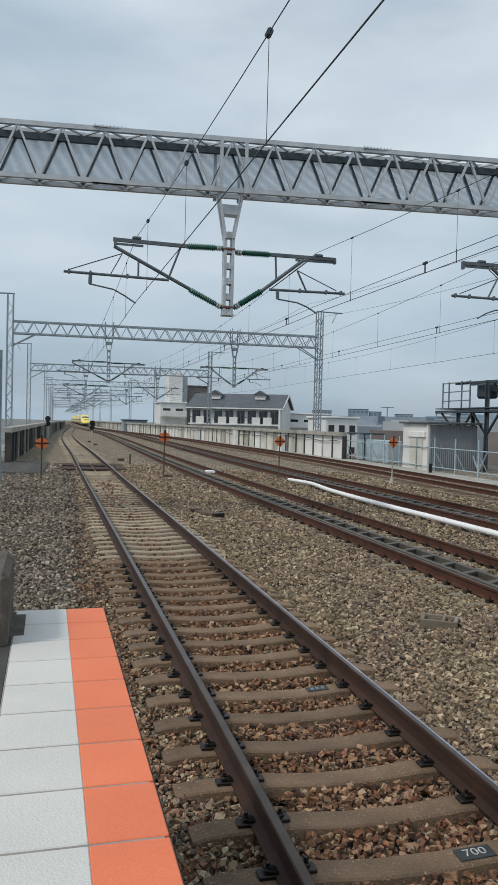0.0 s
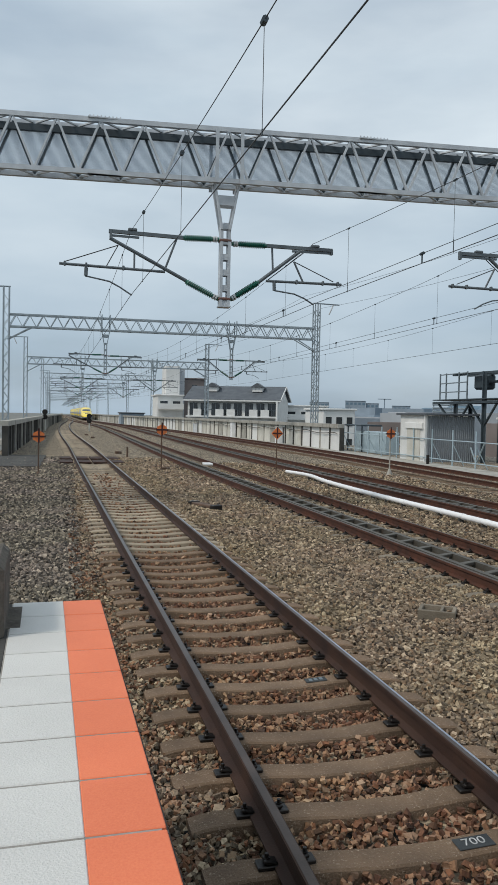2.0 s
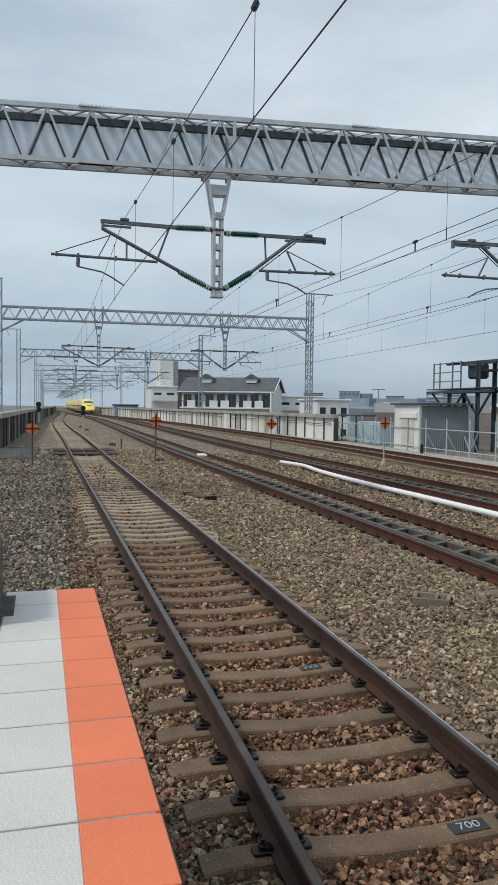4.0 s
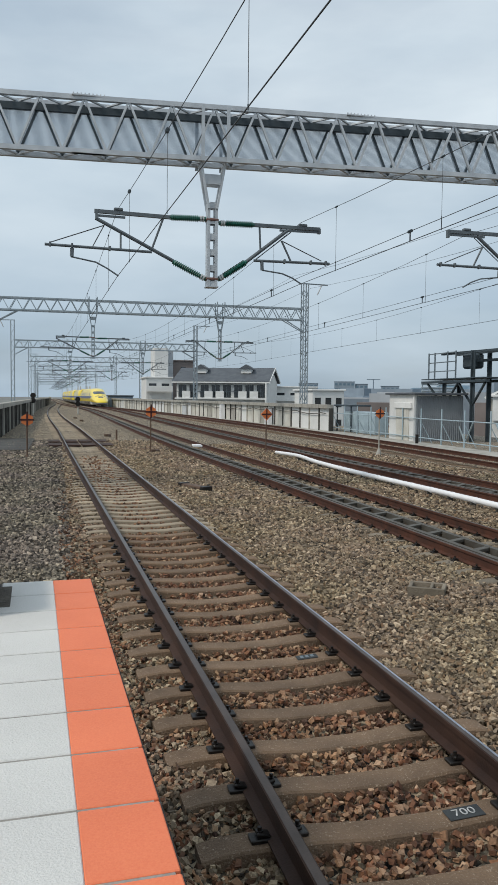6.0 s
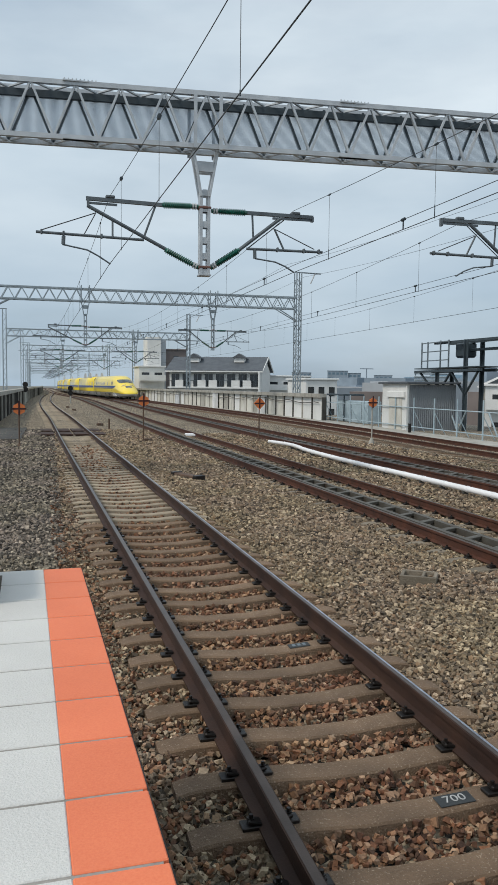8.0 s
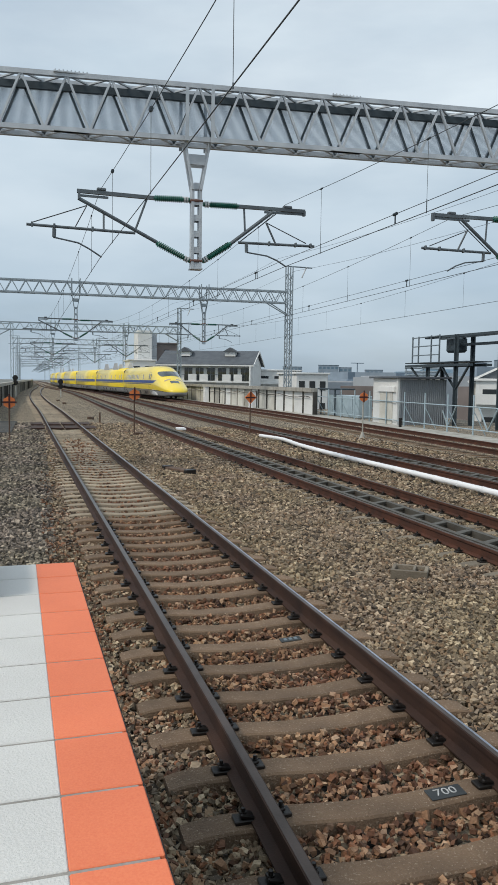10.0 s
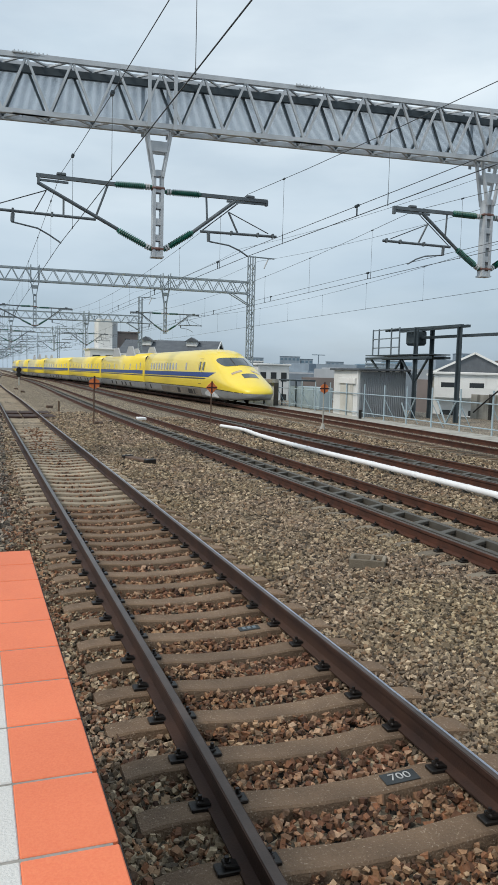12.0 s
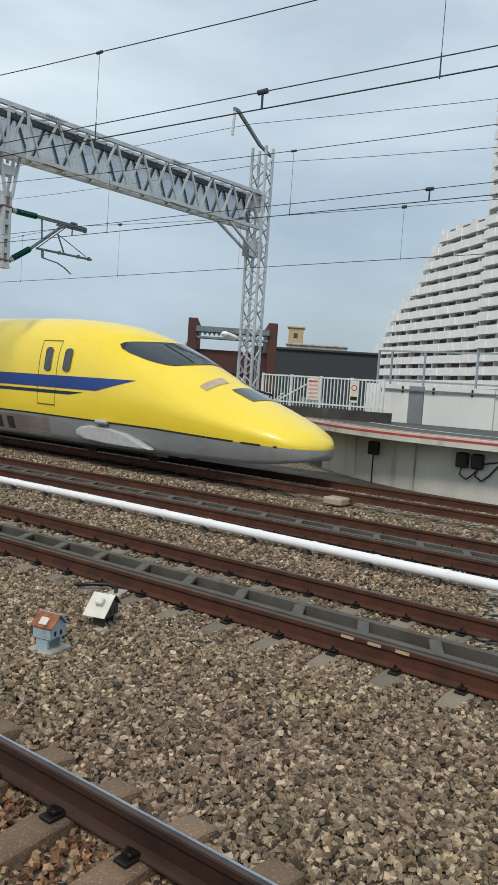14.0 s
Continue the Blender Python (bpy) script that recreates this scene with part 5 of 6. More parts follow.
for a, b in (((23.6, 44.2, 1.8), (23.5, 46.2, 3.2)), ((23.6, 44.2, 1.8), (23.5, 42.4, 3.2)), ((23.6, 40.9, 1.9), (23.5, 39.4, 3.2)), ((23.6, 40.9, 1.9), (23.5, 42.3, 3.2))):
    part("knee_brace", bar(B(), a, b, 0.12, 0.08), M["dark_steel"], frame_tower)
for y in (46.0, 45.2, 43.6, 42.6):
    part("rail_post", box(B(), (23.45, y, 4.3), (0.07, 0.07, 1.65)), M["grey_steel"], frame_tower)
for z in (3.95, 4.5, 5.05):
    part("guard_rail", bar(B(), (23.45, 46.0, z), (23.45, 42.6, z), 0.06, 0.06), M["grey_steel"], frame_tower)
part("winch", box(B(), (24.3, 42.1, 4.5), (0.8, 1.2, 0.9), None, 0.12), M["dark_steel"], frame_tower)
for y in (40.9, 36.8):
    for s in (-1, 1):
        part("ground_brace", bar(B(), (23.2, y, DECK), (23.2, y + s * 0.9, 1.0), 0.07, 0.05), M["fence_paint"], frame_tower)

yard = thing("yard_wall", "stained concrete yard wall with a whitewashed stretch", "wall", kind="structure")
for i in range(11):
    y = 17.0 + 2.2 * i
    part("panel", box(B(), (27.3, y, 0.23), (0.2, 2.17, 2.04 + 0.05 * (i % 2))), M["white_wall"] if 6 <= i <= 7 else M["concrete"], yard)
for i in range(6):
    part("post", box(B(), (27.15, 16.0 + 4.4 * i, 0.15), (0.22, 0.22, 2.3)), M["concrete_dark"], yard)
junk = thing("scrap_heap", "white scrap frames stacked by the yard wall", "scrap")
for i in range(7):
    part("scrap_frame", box(B(), (26.3 + 0.15 * random.random(), 26.0 + 0.62 * i, -0.06 + 0.08 * random.random()), (0.4, 0.34, 0.30), Matrix.Rotation(random.uniform(-0.6, 0.6), 4, "X"), 0.03), M["concrete_pale"], junk)
for i in range(5):
    part("scrap_bar", bar(B(), (26.2, 25.8 + 0.8 * i, -0.1), (26.4, 26.5 + 0.8 * i, 0.45), 0.06, 0.05), M["pipe"], junk)


# ---- buildings ----
def building(name, label, x, y, w, d, z0, z1, turn, wall, storey=2.9, bay=2.6, win=(1.3, 1.25), balcony=False, roof=None, win_mat=None):
    """A block with its windows set into the face towards -y of its own space, and balconies if it has them."""
    b = thing(name, label, "building", pose(x, y, 0, 0, 0, turn))
    part("wall", box(B(), (0, d / 2, (z0 + z1) / 2), (w, d, z1 - z0)), wall, b)
    part("roof", box(B(), (0, d / 2, z1 + 0.12), (w + 0.5, d + 0.5, 0.24), None, 0.05), roof or wall, b)
    n, k = max(1, int((z1 - z0) / storey)), max(1, int(w / bay))
    bm = B()
    box(bm, (0, 0, 0), (win[0], 0.06, win[1]))
    me = bpy.data.meshes.new("window")
    bm.to_mesh(me)
    bm.free()
    me.materials.append(win_mat or M["win_dark"])
    for i in range(n):
        zc = z1 - storey * (i + 0.52)
        for j in range(k):
            o = new("window", me)
            o.parent = b
            o.matrix_basis = pose(-w / 2 + w * (j + 0.5) / k, -0.02, zc)
        if balcony:
            part("balcony", box(B(), (0, -0.75, zc - win[1] / 2 - 0.12), (w * 0.99, 1.3, 0.16)), wall, b)
            part("balcony_front", box(B(), (0, -1.38, zc - win[1] / 2 + 0.28), (w * 0.99, 0.10, 0.95)), wall, b)
    return b


# white apartment house with a dark hipped roof
apt = thing("apartment_house", "white apartment house with a dark blue-grey gabled roof and balconies", "building", pose(18.9, 125.2, 0, 0, 0, -25))
part("wall", box(B(), (7.6, 4.5, -1.6), (15.2, 9.0, 12.7)), M["white_wall"], apt)
bm = B()
v = [bm.verts.new(p) for p in ((0.0, 0, 4.7), (15.2, 0, 4.7), (15.2, 9.0, 4.7), (0.0, 9.0, 4.7), (0.0, 4.5, 6.6), (15.2, 4.5, 6.6))]
for f in ((0, 1, 5, 4), (2, 3, 4, 5), (3, 0, 4), (1, 2, 5)):
    bm.faces.new([v[i] for i in f])
part("gable_wall", bm, M["white_wall"], apt)
for y0, y1 in ((-1.0, 4.5), (10.0, 4.5)):
    bm = B()
    z0, z1 = 4.62, 6.95
    q = [bm.verts.new((x, y, z)) for x in (-0.5, 15.6) for y, z in ((y0, z0), (y1, z1), (y1, z1 + 0.18), (y0, z0 + 0.18))]
    for f in ((0, 1, 2, 3), (7, 6, 5, 4), (0, 4, 5, 1), (1, 5, 6, 2), (2, 6, 7, 3), (3, 7, 4, 0)):
        bm.faces.new([q[i] for i in f])
    bmesh.ops.recalc_face_normals(bm, faces=bm.faces)
    part("roof_slope", bm, M["roof_dark"], apt)
    part("verge_trim", bar(B(), (15.62, y0, z0 + 0.05), (15.62, y1, z1 + 0.05), 0.10, 0.3), M["white_wall"], apt)
part("eave_trim", box(B(), (7.55, -1.04, 4.60), (16.1, 0.12, 0.2)), M["white_wall"], apt)
part("party_wall", box(B(), (15.0, -0.6, -1.0), (0.25, 1.2, 11.2)), M["white_wall"], apt)
for zc in (3.15, 0.35):
    for j in range(8):
        w = part("window", box(B(), (1.0 + 1.86 * j, -0.03, zc + 0.05), (1.3, 0.08, 2.0)), M["win_dark"], apt)
        part("window_frame", box(B(), (1.0 + 1.86 * j, -0.085, zc + 0.05), (0.07, 0.04, 2.0)), M["corrugated"], w)
        if j % 3 != 1:
            part("balcony_front", box(B(), (1.9 + 1.86 * j, -1.0, zc - 0.5), (1.35, 0.12, 1.1)), M["white_wall"], apt)
        for k in range(4):
            part("balcony_bar", box(B(), (0.55 + 1.86 * j + 0.3 * k, -1.0, zc - 0.5), (0.05, 0.05, 0.95)), M["dark_steel"], apt)
        part("balcony_rail", box(B(), (1.0 + 1.86 * j, -1.0, zc - 0.02), (1.86, 0.06, 0.07)), M["dark_steel"], apt)
    part("balcony_floor", box(B(), (7.5, -0.6, zc - 1.15), (15.0, 1.1, 0.22)), M["white_wall"], apt)
for x in (3.6, 11.2):
    dm = part("dormer", box(B(), (x, 2.6, 6.55), (1.7, 1.6, 0.8)), M["white_wall"], apt)
    bm = B()
    v = [bm.verts.new(p) for p in ((x - 1.15, 1.5, 6.9), (x + 1.15, 1.5, 6.9), (x, 1.5, 7.6), (x - 1.15, 3.7, 6.9), (x + 1.15, 3.7, 6.9), (x, 3.7, 7.6))]
    for f in ((0, 1, 2), (3, 5, 4), (0, 2, 5, 3), (1, 4, 5, 2), (0, 3, 4, 1)):
        bm.faces.new([v[i] for i in f])
    part("dormer_roof", bm, M["roof_dark"], dm)
tow = thing("stair_tower", "plain white stair tower of an apartment block", "building", pose(18.0, 136, 0))
part("wall", box(B(), (-0.2, 3, 1.4), (2.4, 6, 18.8)), M["white_wall"], tow)
part("wall_return", box(B(), (1.5, 3.4, 1.2), (1.0, 5.2, 18.2)), M["city_a"], tow)
building("apartment_block", "white apartment block end with recessed balconies", 17.0, 133, 4.4, 8, -8, 5.4, 0, M["white_wall"], 2.9, 2.1, (1.3, 1.2), True)
building("apartment_block", "brown tiled top storey behind the white house", 22.0, 138, 3.8, 5, -8, 8.6, 0, M["city_c"], 2.9, 2.0, (0.9, 1.0))
building("low_building", "low house with a dark blue roof behind the parapet wall", 13.5, 170, 5.0, 8, -8, 2.2, 0, M["city_b"], 2.9, 2.5, roof=M["roof_dark"])
building("low_building", "pale two-storey building behind the parapet wall", 40.0, 128, 8.0, 8, -8, 4.0, 0, M["white_wall"], 2.9, 2.5, (1.6, 1.2), True)
building("low_building", "pale flat building with a roof terrace", 35.0, 97, 4.4, 8, -8, 3.2, 0, M["white_wall"], 2.9, 1.4, (0.8, 1.2))
lb = building("long_building", "grey building with pipes along its roof", 32.9, 62, 3.6, 6, -8, 2.5, 0, M["concrete"], 2.9, 2.5, (1.2, 0.6))
for i in range(3):
    part("roof_pipe", rod(B(), (-1.8, 0.2, 2.95 + 0.3 * i), (1.9, 0.2, 2.95 + 0.3 * i), 0.08, 8), M["steel_far"], lb)
for x in (-1.7, 0.0, 1.7):
    part("pipe_post", box(B(), (x, 0.2, 3.15), (0.08, 0.08, 1.0)), M["steel_far"], lb)

# white terrace house with a gabled hall behind the yard
building("terrace_house", "white house row with a long balcony and railings", 44.8, 60.6, 13.0, 7, -8, 2.5, -34, M["white_wall"], 2.6, 2.2, (1.3, 1.2), True)
hall = thing("gabled_hall", "grey gabled hall roof with white verges", "building", pose(45.0, 66.0, 0, 0, 0, -34))
bm = B()
v = [bm.verts.new(p) for p in ((-4.4, 0, 2.4), (4.4, 0, 2.4), (0, 0, 4.6), (-4.4, 8, 2.4), (4.4, 8, 2.4), (0, 8, 4.6))]
for f in ((0, 1, 2), (3, 5, 4), (0, 2, 5, 3), (1, 4, 5, 2), (0, 3, 4, 1)):
    bm.faces.new([v[i] for i in f])
part("roof", bm, M["roof_dark"], hall)
for s in (-1, 1):
    part("verge", bar(B(), (0, -0.1, 4.68), (s * 4.6, -0.1, 2.42), 0.34, 0.2), M["white_wall"], hall)
part("wall", box(B(), (0, 4, -2.8), (8.4, 7.6, 10.3)), M["concrete"], hall)

# stepped apartment block far off
step = thing("stepped_block", "far stepped apartment block with dark balcony bands", "building", pose(149, 200, 0, 0, 0, -37))
for i in range(7):
    w = 20 - 1.1 * i
    part("storey", box(B(), (0.5 * i, 5, -6 + 2.2 * i + 1.1), (w, 10, 1.0)), M["city_a"], step)
    part("balcony_band", box(B(), (0.5 * i, 5.3, -6 + 2.2 * i + 2.1), (w - 0.4, 9.6, 1.25)), M["city_c"], step)
part("roof_tower", box(B(), (1.5, 5, 11.2), (2.6, 3, 3.6), None, 0.2), M["city_b"], step)

building("white_apartments", "white apartment block with rows of dark balcony windows", 130.5, 124.0, 13.0, 9, -8, 6.4, -43, M["white_wall"], 2.3, 1.6, (1.1, 1.1), True)
building("white_apartments", "white apartment block with a stair tower", 152, 110.0, 22.0, 9, -8, 6.6, -48, M["white_wall"], 2.4, 2.2, (1.5, 1.2), True)

# red-brown building with a zigzag eave
RB = pose(32.5, 26.3, 0, 0, 0, -50.5)
rb = thing("brown_building", "red-brown clad building with a zigzag metal eave", "building", RB)
part("wall", box(B(), (0, 2.5, 0.6), (4.1, 5, 7.0)), M["brown_wall"], rb)
for x in (-2.15, 2.15):
    part("side_wall", box(B(), (x, 2.2, 1.15), (0.5, 5.4, 9.1), None, 0.02), M["brown_wall"], rb)
part("side_panel", box(B(), (-2.46, 2.6, 0.6), (0.14, 4.6, 7.6)), M["concrete"], rb)
bm = B()
for i in range(15):
    x0 = -1.85 + 3.7 * i / 15
    q = [bm.verts.new(p) for p in ((x0, -0.55, 5.0), (x0 + 0.247, -0.55, 5.0), (x0 + 0.123, -0.55, 4.78), (x0, -0.5, 5.0), (x0 + 0.247, -0.5, 5.0), (x0 + 0.123, -0.5, 4.78))]
    for f in ((0, 1, 2), (3, 5, 4), (0, 2, 5, 3), (1, 4, 5, 2)):
        bm.faces.new([q[j] for j in f])
part("zigzag_trim", bm, M["corrugated"], rb)
part("eave", box(B(), (0, -0.2, 5.14), (3.9, 1.0, 0.28)), M["grey_steel"], rb)
part("eave_ledge", box(B(), (0, -0.3, 4.70), (3.8, 0.7, 0.10)), M["grey_steel"], rb)
part("downpipe", rod(B(), (1.35, -0.12, -3), (1.35, -0.12, 4.4), 0.07, 8), M["grey_steel"], rb)
part("sill", box(B(), (0, -0.06, 2.9), (4.0, 0.06, 0.05)), M["concrete_dark"], rb)

building("dark_warehouse", "blue-black clad warehouse with a flat roof", 62.8, 40.6, 12.0, 12, -8, 6.1, -57, M["navy_wall"], 9, 20, (2.2, 0.5), win_mat=M["corrugated"])
building("roof_house", "brown house with a tower on its roof", 99.0, 64.0, 9.0, 8, -8, 9.2, -57, M["concrete"], 2.9, 2.2, (1.2, 0.8), True)
building("roof_tower", "tan brick roof tower", 97.5, 67.0, 2.2, 3, 0, 11.8, -57, M["tan"], 2.2, 1.2, (0.6, 0.7))

# white terraced apartment building, each storey stepped back
ship = thing("terraced_apartments", "tall white terraced apartment building with stepped balconies", "building", pose(187.4, 105.3, 0, 0, 0, -126))
left = course([(2.0, -0.8), (8.7, -0.6), (11.2, 0.2), (14.7, 7.2), (17.8, 10.9), (20.4, 12.0), (23.7, 16.4), (26.6, 21.9), (28.8, 25.3), (31.3, 28.4), (33.8, 29.4), (37.5, 34.0), (40.3, 36.8), (46.0, 40.0)])
for i in range(25):
    z = 8.2 - 2.75 * 5 + 2.75 * i
    l = left(max(2.5, z)) if z < 41 else 57.5
    r = 96.0
    # dark brown stands for window rows and the shade behind the balconies
    part("storey_wall", box(B(), ((l + 1.6 + r) / 2, 8.4, z + 1.36), (r - l - 1.6, 13, 2.74)), M["city_c"], ship)
    cuts = [l] + [q for q in (56.0, 74.0) if q > l + 2] + [r]
    for n, (a, b) in enumerate(zip(cuts, cuts[1:])):
        y = -1.5 * n if len(cuts) > 3 else -2.0
        f = part("balcony_front", box(B(), ((a + b) / 2, y, z + 0.62), (b - a, 0.16, 1.75)), M["white_terrace"], ship)
        part("balcony_floor", box(B(), ((a + b) / 2, y + 0.95, z - 0.12), (b - a - 0.1, 1.75, 0.22)), M["white_terrace"], f)
        k = a + 1.0
        while k + 3 < b and z > 0:
            part("balcony_bay", box(B(), (k + 1.5, y - 0.17, z + 0.62), (3.0, 0.18, 1.72)), M["white_terrace"], f)
            part("partition", box(B(), (k, y + 0.95, z + 2.1), (0.14, 1.7, 1.4)), M["white_terrace"], f)
            k += 6.0


# scattered far town, thinning towards the horizon
def town(name, label, n, seed, dist, height, material):
    rng = random.Random(seed)
    bm = B()
    for _ in range(n):
        a, d = radians(rng.uniform(8, 64)), rng.uniform(*dist)
        w, h = rng.uniform(8, 24), rng.uniform(*height)
        box(bm, (math.sin(a) * d, math.cos(a) * d, -8 + h / 2), (w, rng.uniform(8, 20), h), Matrix.Rotation(rng.uniform(-1, 1), 4, "Z"))
    return tagged(part(name, bm, material, None), label, "far town", kind="stuff")


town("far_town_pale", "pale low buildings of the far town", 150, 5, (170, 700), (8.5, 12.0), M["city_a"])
town("far_town_grey", "far town buildings in a haze-tinted grey-blue", 110, 6, (260, 1100), (9, 16), M["city_b"])
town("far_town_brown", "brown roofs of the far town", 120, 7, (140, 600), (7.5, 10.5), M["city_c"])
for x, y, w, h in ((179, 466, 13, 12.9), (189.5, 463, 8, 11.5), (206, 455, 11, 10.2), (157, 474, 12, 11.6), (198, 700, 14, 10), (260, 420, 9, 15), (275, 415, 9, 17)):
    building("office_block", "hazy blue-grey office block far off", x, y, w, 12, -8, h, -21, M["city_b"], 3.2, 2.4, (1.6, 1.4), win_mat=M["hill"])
crane = thing("tower_crane", "thin tower crane far off over the town", "crane", pose(196, 459, 0))
part("crane_mast", box(B(), (0, 0, 5), (0.5, 0.5, 19)), M["city_b"], crane)
part("crane_jib", box(B(), (0, 0, 14.4), (9, 0.5, 0.5)), M["city_b"], crane)
bm = B()
for k in range(40):
    x0 = 1000 + 75 * k
    h = 40 + 55 * abs(noise.noise((k * 0.23, 4.1, 0))) + (45 if 17 <= k <= 26 else 0) * math.sin(math.pi * (k - 16) / 11)
    bmesh.ops.create_cone(bm, cap_ends=True, segments=10, radius1=190, radius2=60, depth=max(h, 12), matrix=Matrix.Translation((x0, 4000 - x0 * 0.95, -8 + max(h, 12) / 2)))
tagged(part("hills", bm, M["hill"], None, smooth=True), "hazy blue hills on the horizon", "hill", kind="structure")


def bush(x, y, z, r, n, label):
    t = thing("tree", label, "tree", pose(x, y, z))
    part("trunk", rod(B(), (0, 0, -6), (0, 0, 0), 0.25, 8, 0.12), M["trunk"], t)
    rng = random.Random(int(x * 7))
    bm = B()
    for _ in range(n):
        d = Vector((rng.gauss(0, 1), rng.gauss(0, 1), rng.gauss(0, 0.7))).normalized() * r * rng.uniform(0.35, 1.0)
        m = Matrix.Translation((d.x * 1.4, d.y, d.z)) @ Euler((rng.uniform(0, 6), rng.uniform(0, 6), rng.uniform(0, 6))).to_matrix().to_4x4() @ Matrix.Diagonal((0.3, 0.16, 1, 1))
        q = [bm.verts.new(m @ Vector(p)) for p in ((-1, -1, 0), (1, -1, 0), (1, 1, 0), (-1, 1, 0))]
        bm.faces.new(q)
    part("crown", bm, M["leaf"], t)


bush(56.0, 66.0, 1.2, 1.9, 500, "dense dark green tree behind the wall")

# ---- far platform furniture ----
pf_ = thing("picket_fence", "pale vertical bar fence with a gate at the platform end", "fence", pose(0, 0, 0))
FA, FB = Vector((21.4, 15.75, 0)), Vector((22.15, 11.48, 0))
for i in range(37):
    p = FA.lerp(FB, i / 36)
    part("picket", box(B(), (p.x, p.y, 2.16), (0.028, 0.028, 0.98)), M["white_fence"], pf_)
for i in (0, 9, 18, 27, 36):
    p = FA.lerp(FB, i / 36)
    part("post", box(B(), (p.x, p.y, 2.15), (0.07, 0.07, 1.12)), M["white_fence"], pf_)
for z in (1.78, 2.66):
    part("fence_rail", bar(B(), FA + Vector((0, 0, z)), FB + Vector((0, 0, z)), 0.05, 0.05), M["white_fence"], pf_)
part("gate_brace", bar(B(), FA.lerp(FB, 0.12) + Vector((0, 0, 1.75)), FA.lerp(FB, 0.46) + Vector((0, 0, 2.6)), 0.05, 0.04), M["white_fence"], pf_)
kerb = thing("platform_kerb", "dark concrete kerb block under the fence", "kerb")
part("kerb_body", bar(B(), FA + Vector((0.02, 0, 1.45)), FB + Vector((0.02, -0.3, 1.45)), 0.36, 0.4), M["concrete_dark"], kerb)
for q, w, label in ((0.446, 0.42, "pink notice board with rows of small writing"), (0.78, 0.3, "white notice board with a red ring")):
    p = FA.lerp(FB, q)
    nb = thing("notice_board", label, "sign", pose(p.x - 0.05, p.y, 2.26, 0, 0, -80))
    part("board", box(B(), (0, 0, 0), (w, 0.02, 0.72), None, 0.004), M["bird_white"], nb)
    if w > 0.4:
        for k in range(5):
            part("writing_bar", box(B(), (0, -0.014, 0.26 - 0.13 * k), (w * 0.8, 0.006, 0.05)), M["red"] if k == 0 else M["notice_pink"], nb)
    else:
        ring = part("ring", rod(B(), (0, -0.009, 0.12), (0, -0.018, 0.12), 0.10, 20), M["red"], nb)
        part("ring_centre", rod(B(), (0, -0.016, 0.12), (0, -0.022, 0.12), 0.07, 20), M["bird_white"], ring)
        part("writing_bar", box(B(), (0, -0.014, -0.22), (w * 0.75, 0.006, 0.12)), M["clip"], nb)
pw = thing("panel_wall", "white panel wall with a grey door at the back of the platform", "wall", kind="structure")
WX = lambda y: 24.2 + 0.02 * (12.5 - y)
for i, (a, b) in enumerate(((13.2, 11.56), (11.54, 11.03), (11.01, 8.6), (8.58, 6.4), (6.38, 3.8), (3.78, 1.0), (0.98, -3.0))):
    part("panel" if i != 1 else "door", box(B(), (WX(a), (a + b) / 2, 1.92), (0.10, a - b, 1.40 if i != 1 else 1.34)), M["white_wall"] if i != 1 else M["corrugated"], pw)
part("hand_rail", bar(B(), (WX(12.6) - 0.12, 12.6, 2.45), (WX(0) - 0.12, -3.0, 2.45), 0.05, 0.05), M["grey_steel"], pw)
for y in (11.78, 10.67, 9.33, 7.9, 6.4, 4.0):
    part("bracket", box(B(), (WX(y) - 0.09, y, 2.46), (0.08, 0.05, 0.22)), M["clip"], pw)
for y in (12.88, 12.38, 11.15, 9.32, 7.2, 4.0, 1.0):
    part("rail_post", box(B(), (WX(y) + 0.1, y, 3.2), (0.06, 0.06, 1.2)), M["steel_far"], pw)
for z in (2.75, 3.77):
    part("top_rail", bar(B(), (WX(12.9) + 0.1, 12.9, z), (WX(0) + 0.1, -3.0, z), 0.06, 0.06), M["steel_far"], pw)
for y, n in ((9.6, 1), (6.85, 2)):
    for k in range(n):
        jb = thing("wall_box", "dark junction box with cables on the platform wall", "equipment box", pose(far_edge(y) + 0.66, y - 0.38 * k, 0.78))
        part("box_body", box(B(), (0, 0, 0), (0.2, 0.28, 0.36), None, 0.03), M["clip"], jb)
        tube("cable", [Vector((0, 0, -0.16)), Vector((-0.03, 0.03, -0.35)), Vector((-0.02, -0.14, -0.45)), Vector((0.0, -0.3, -0.3)), Vector((0.0, -0.5, -0.05)), Vector((0.02, -1.3, 0.12))] if n == 2 else [Vector((0, 0, -0.16)), Vector((0, 0, -0.95))], 0.02, M["clip"], jb, 6)
stair = thing("service_stair", "pale steel service stair at the platform end", "stair", pose(21.9, 15.6, 0, 0, 0, 0))
for i in range(7):
    part("tread", box(B(), (0.0, 0.25 * i, 1.1 - 0.19 * i), (0.8, 0.24, 0.03)), M["steel_far"], stair)
for x in (-0.42, 0.42):
    part("stringer", bar(B(), (x, -0.1, 1.15), (x, 1.6, -0.15), 0.05, 0.18), M["fence_paint"], stair)
    part("hand_rail", bar(B(), (x, -0.1, 2.05), (x, 1.6, 0.75), 0.04, 0.04), M["white_fence"], stair)
    for y in (0.0, 0.8, 1.6):
        part("rail_post", box(B(), (x, y, 1.45 - 0.76 * y), (0.04, 0.04, 1.2)), M["white_fence"], stair)
fl = thing("mast_lamp", "white floodlight on the lattice mast", "lamp", pose(22.25, 17.7, 4.0))
part("lamp_head", box(B(), (-0.35, 0.1, 0), (0.75, 0.3, 0.2), Matrix.Rotation(0.15, 4, "Y"), 0.08), M["pipe"], fl)
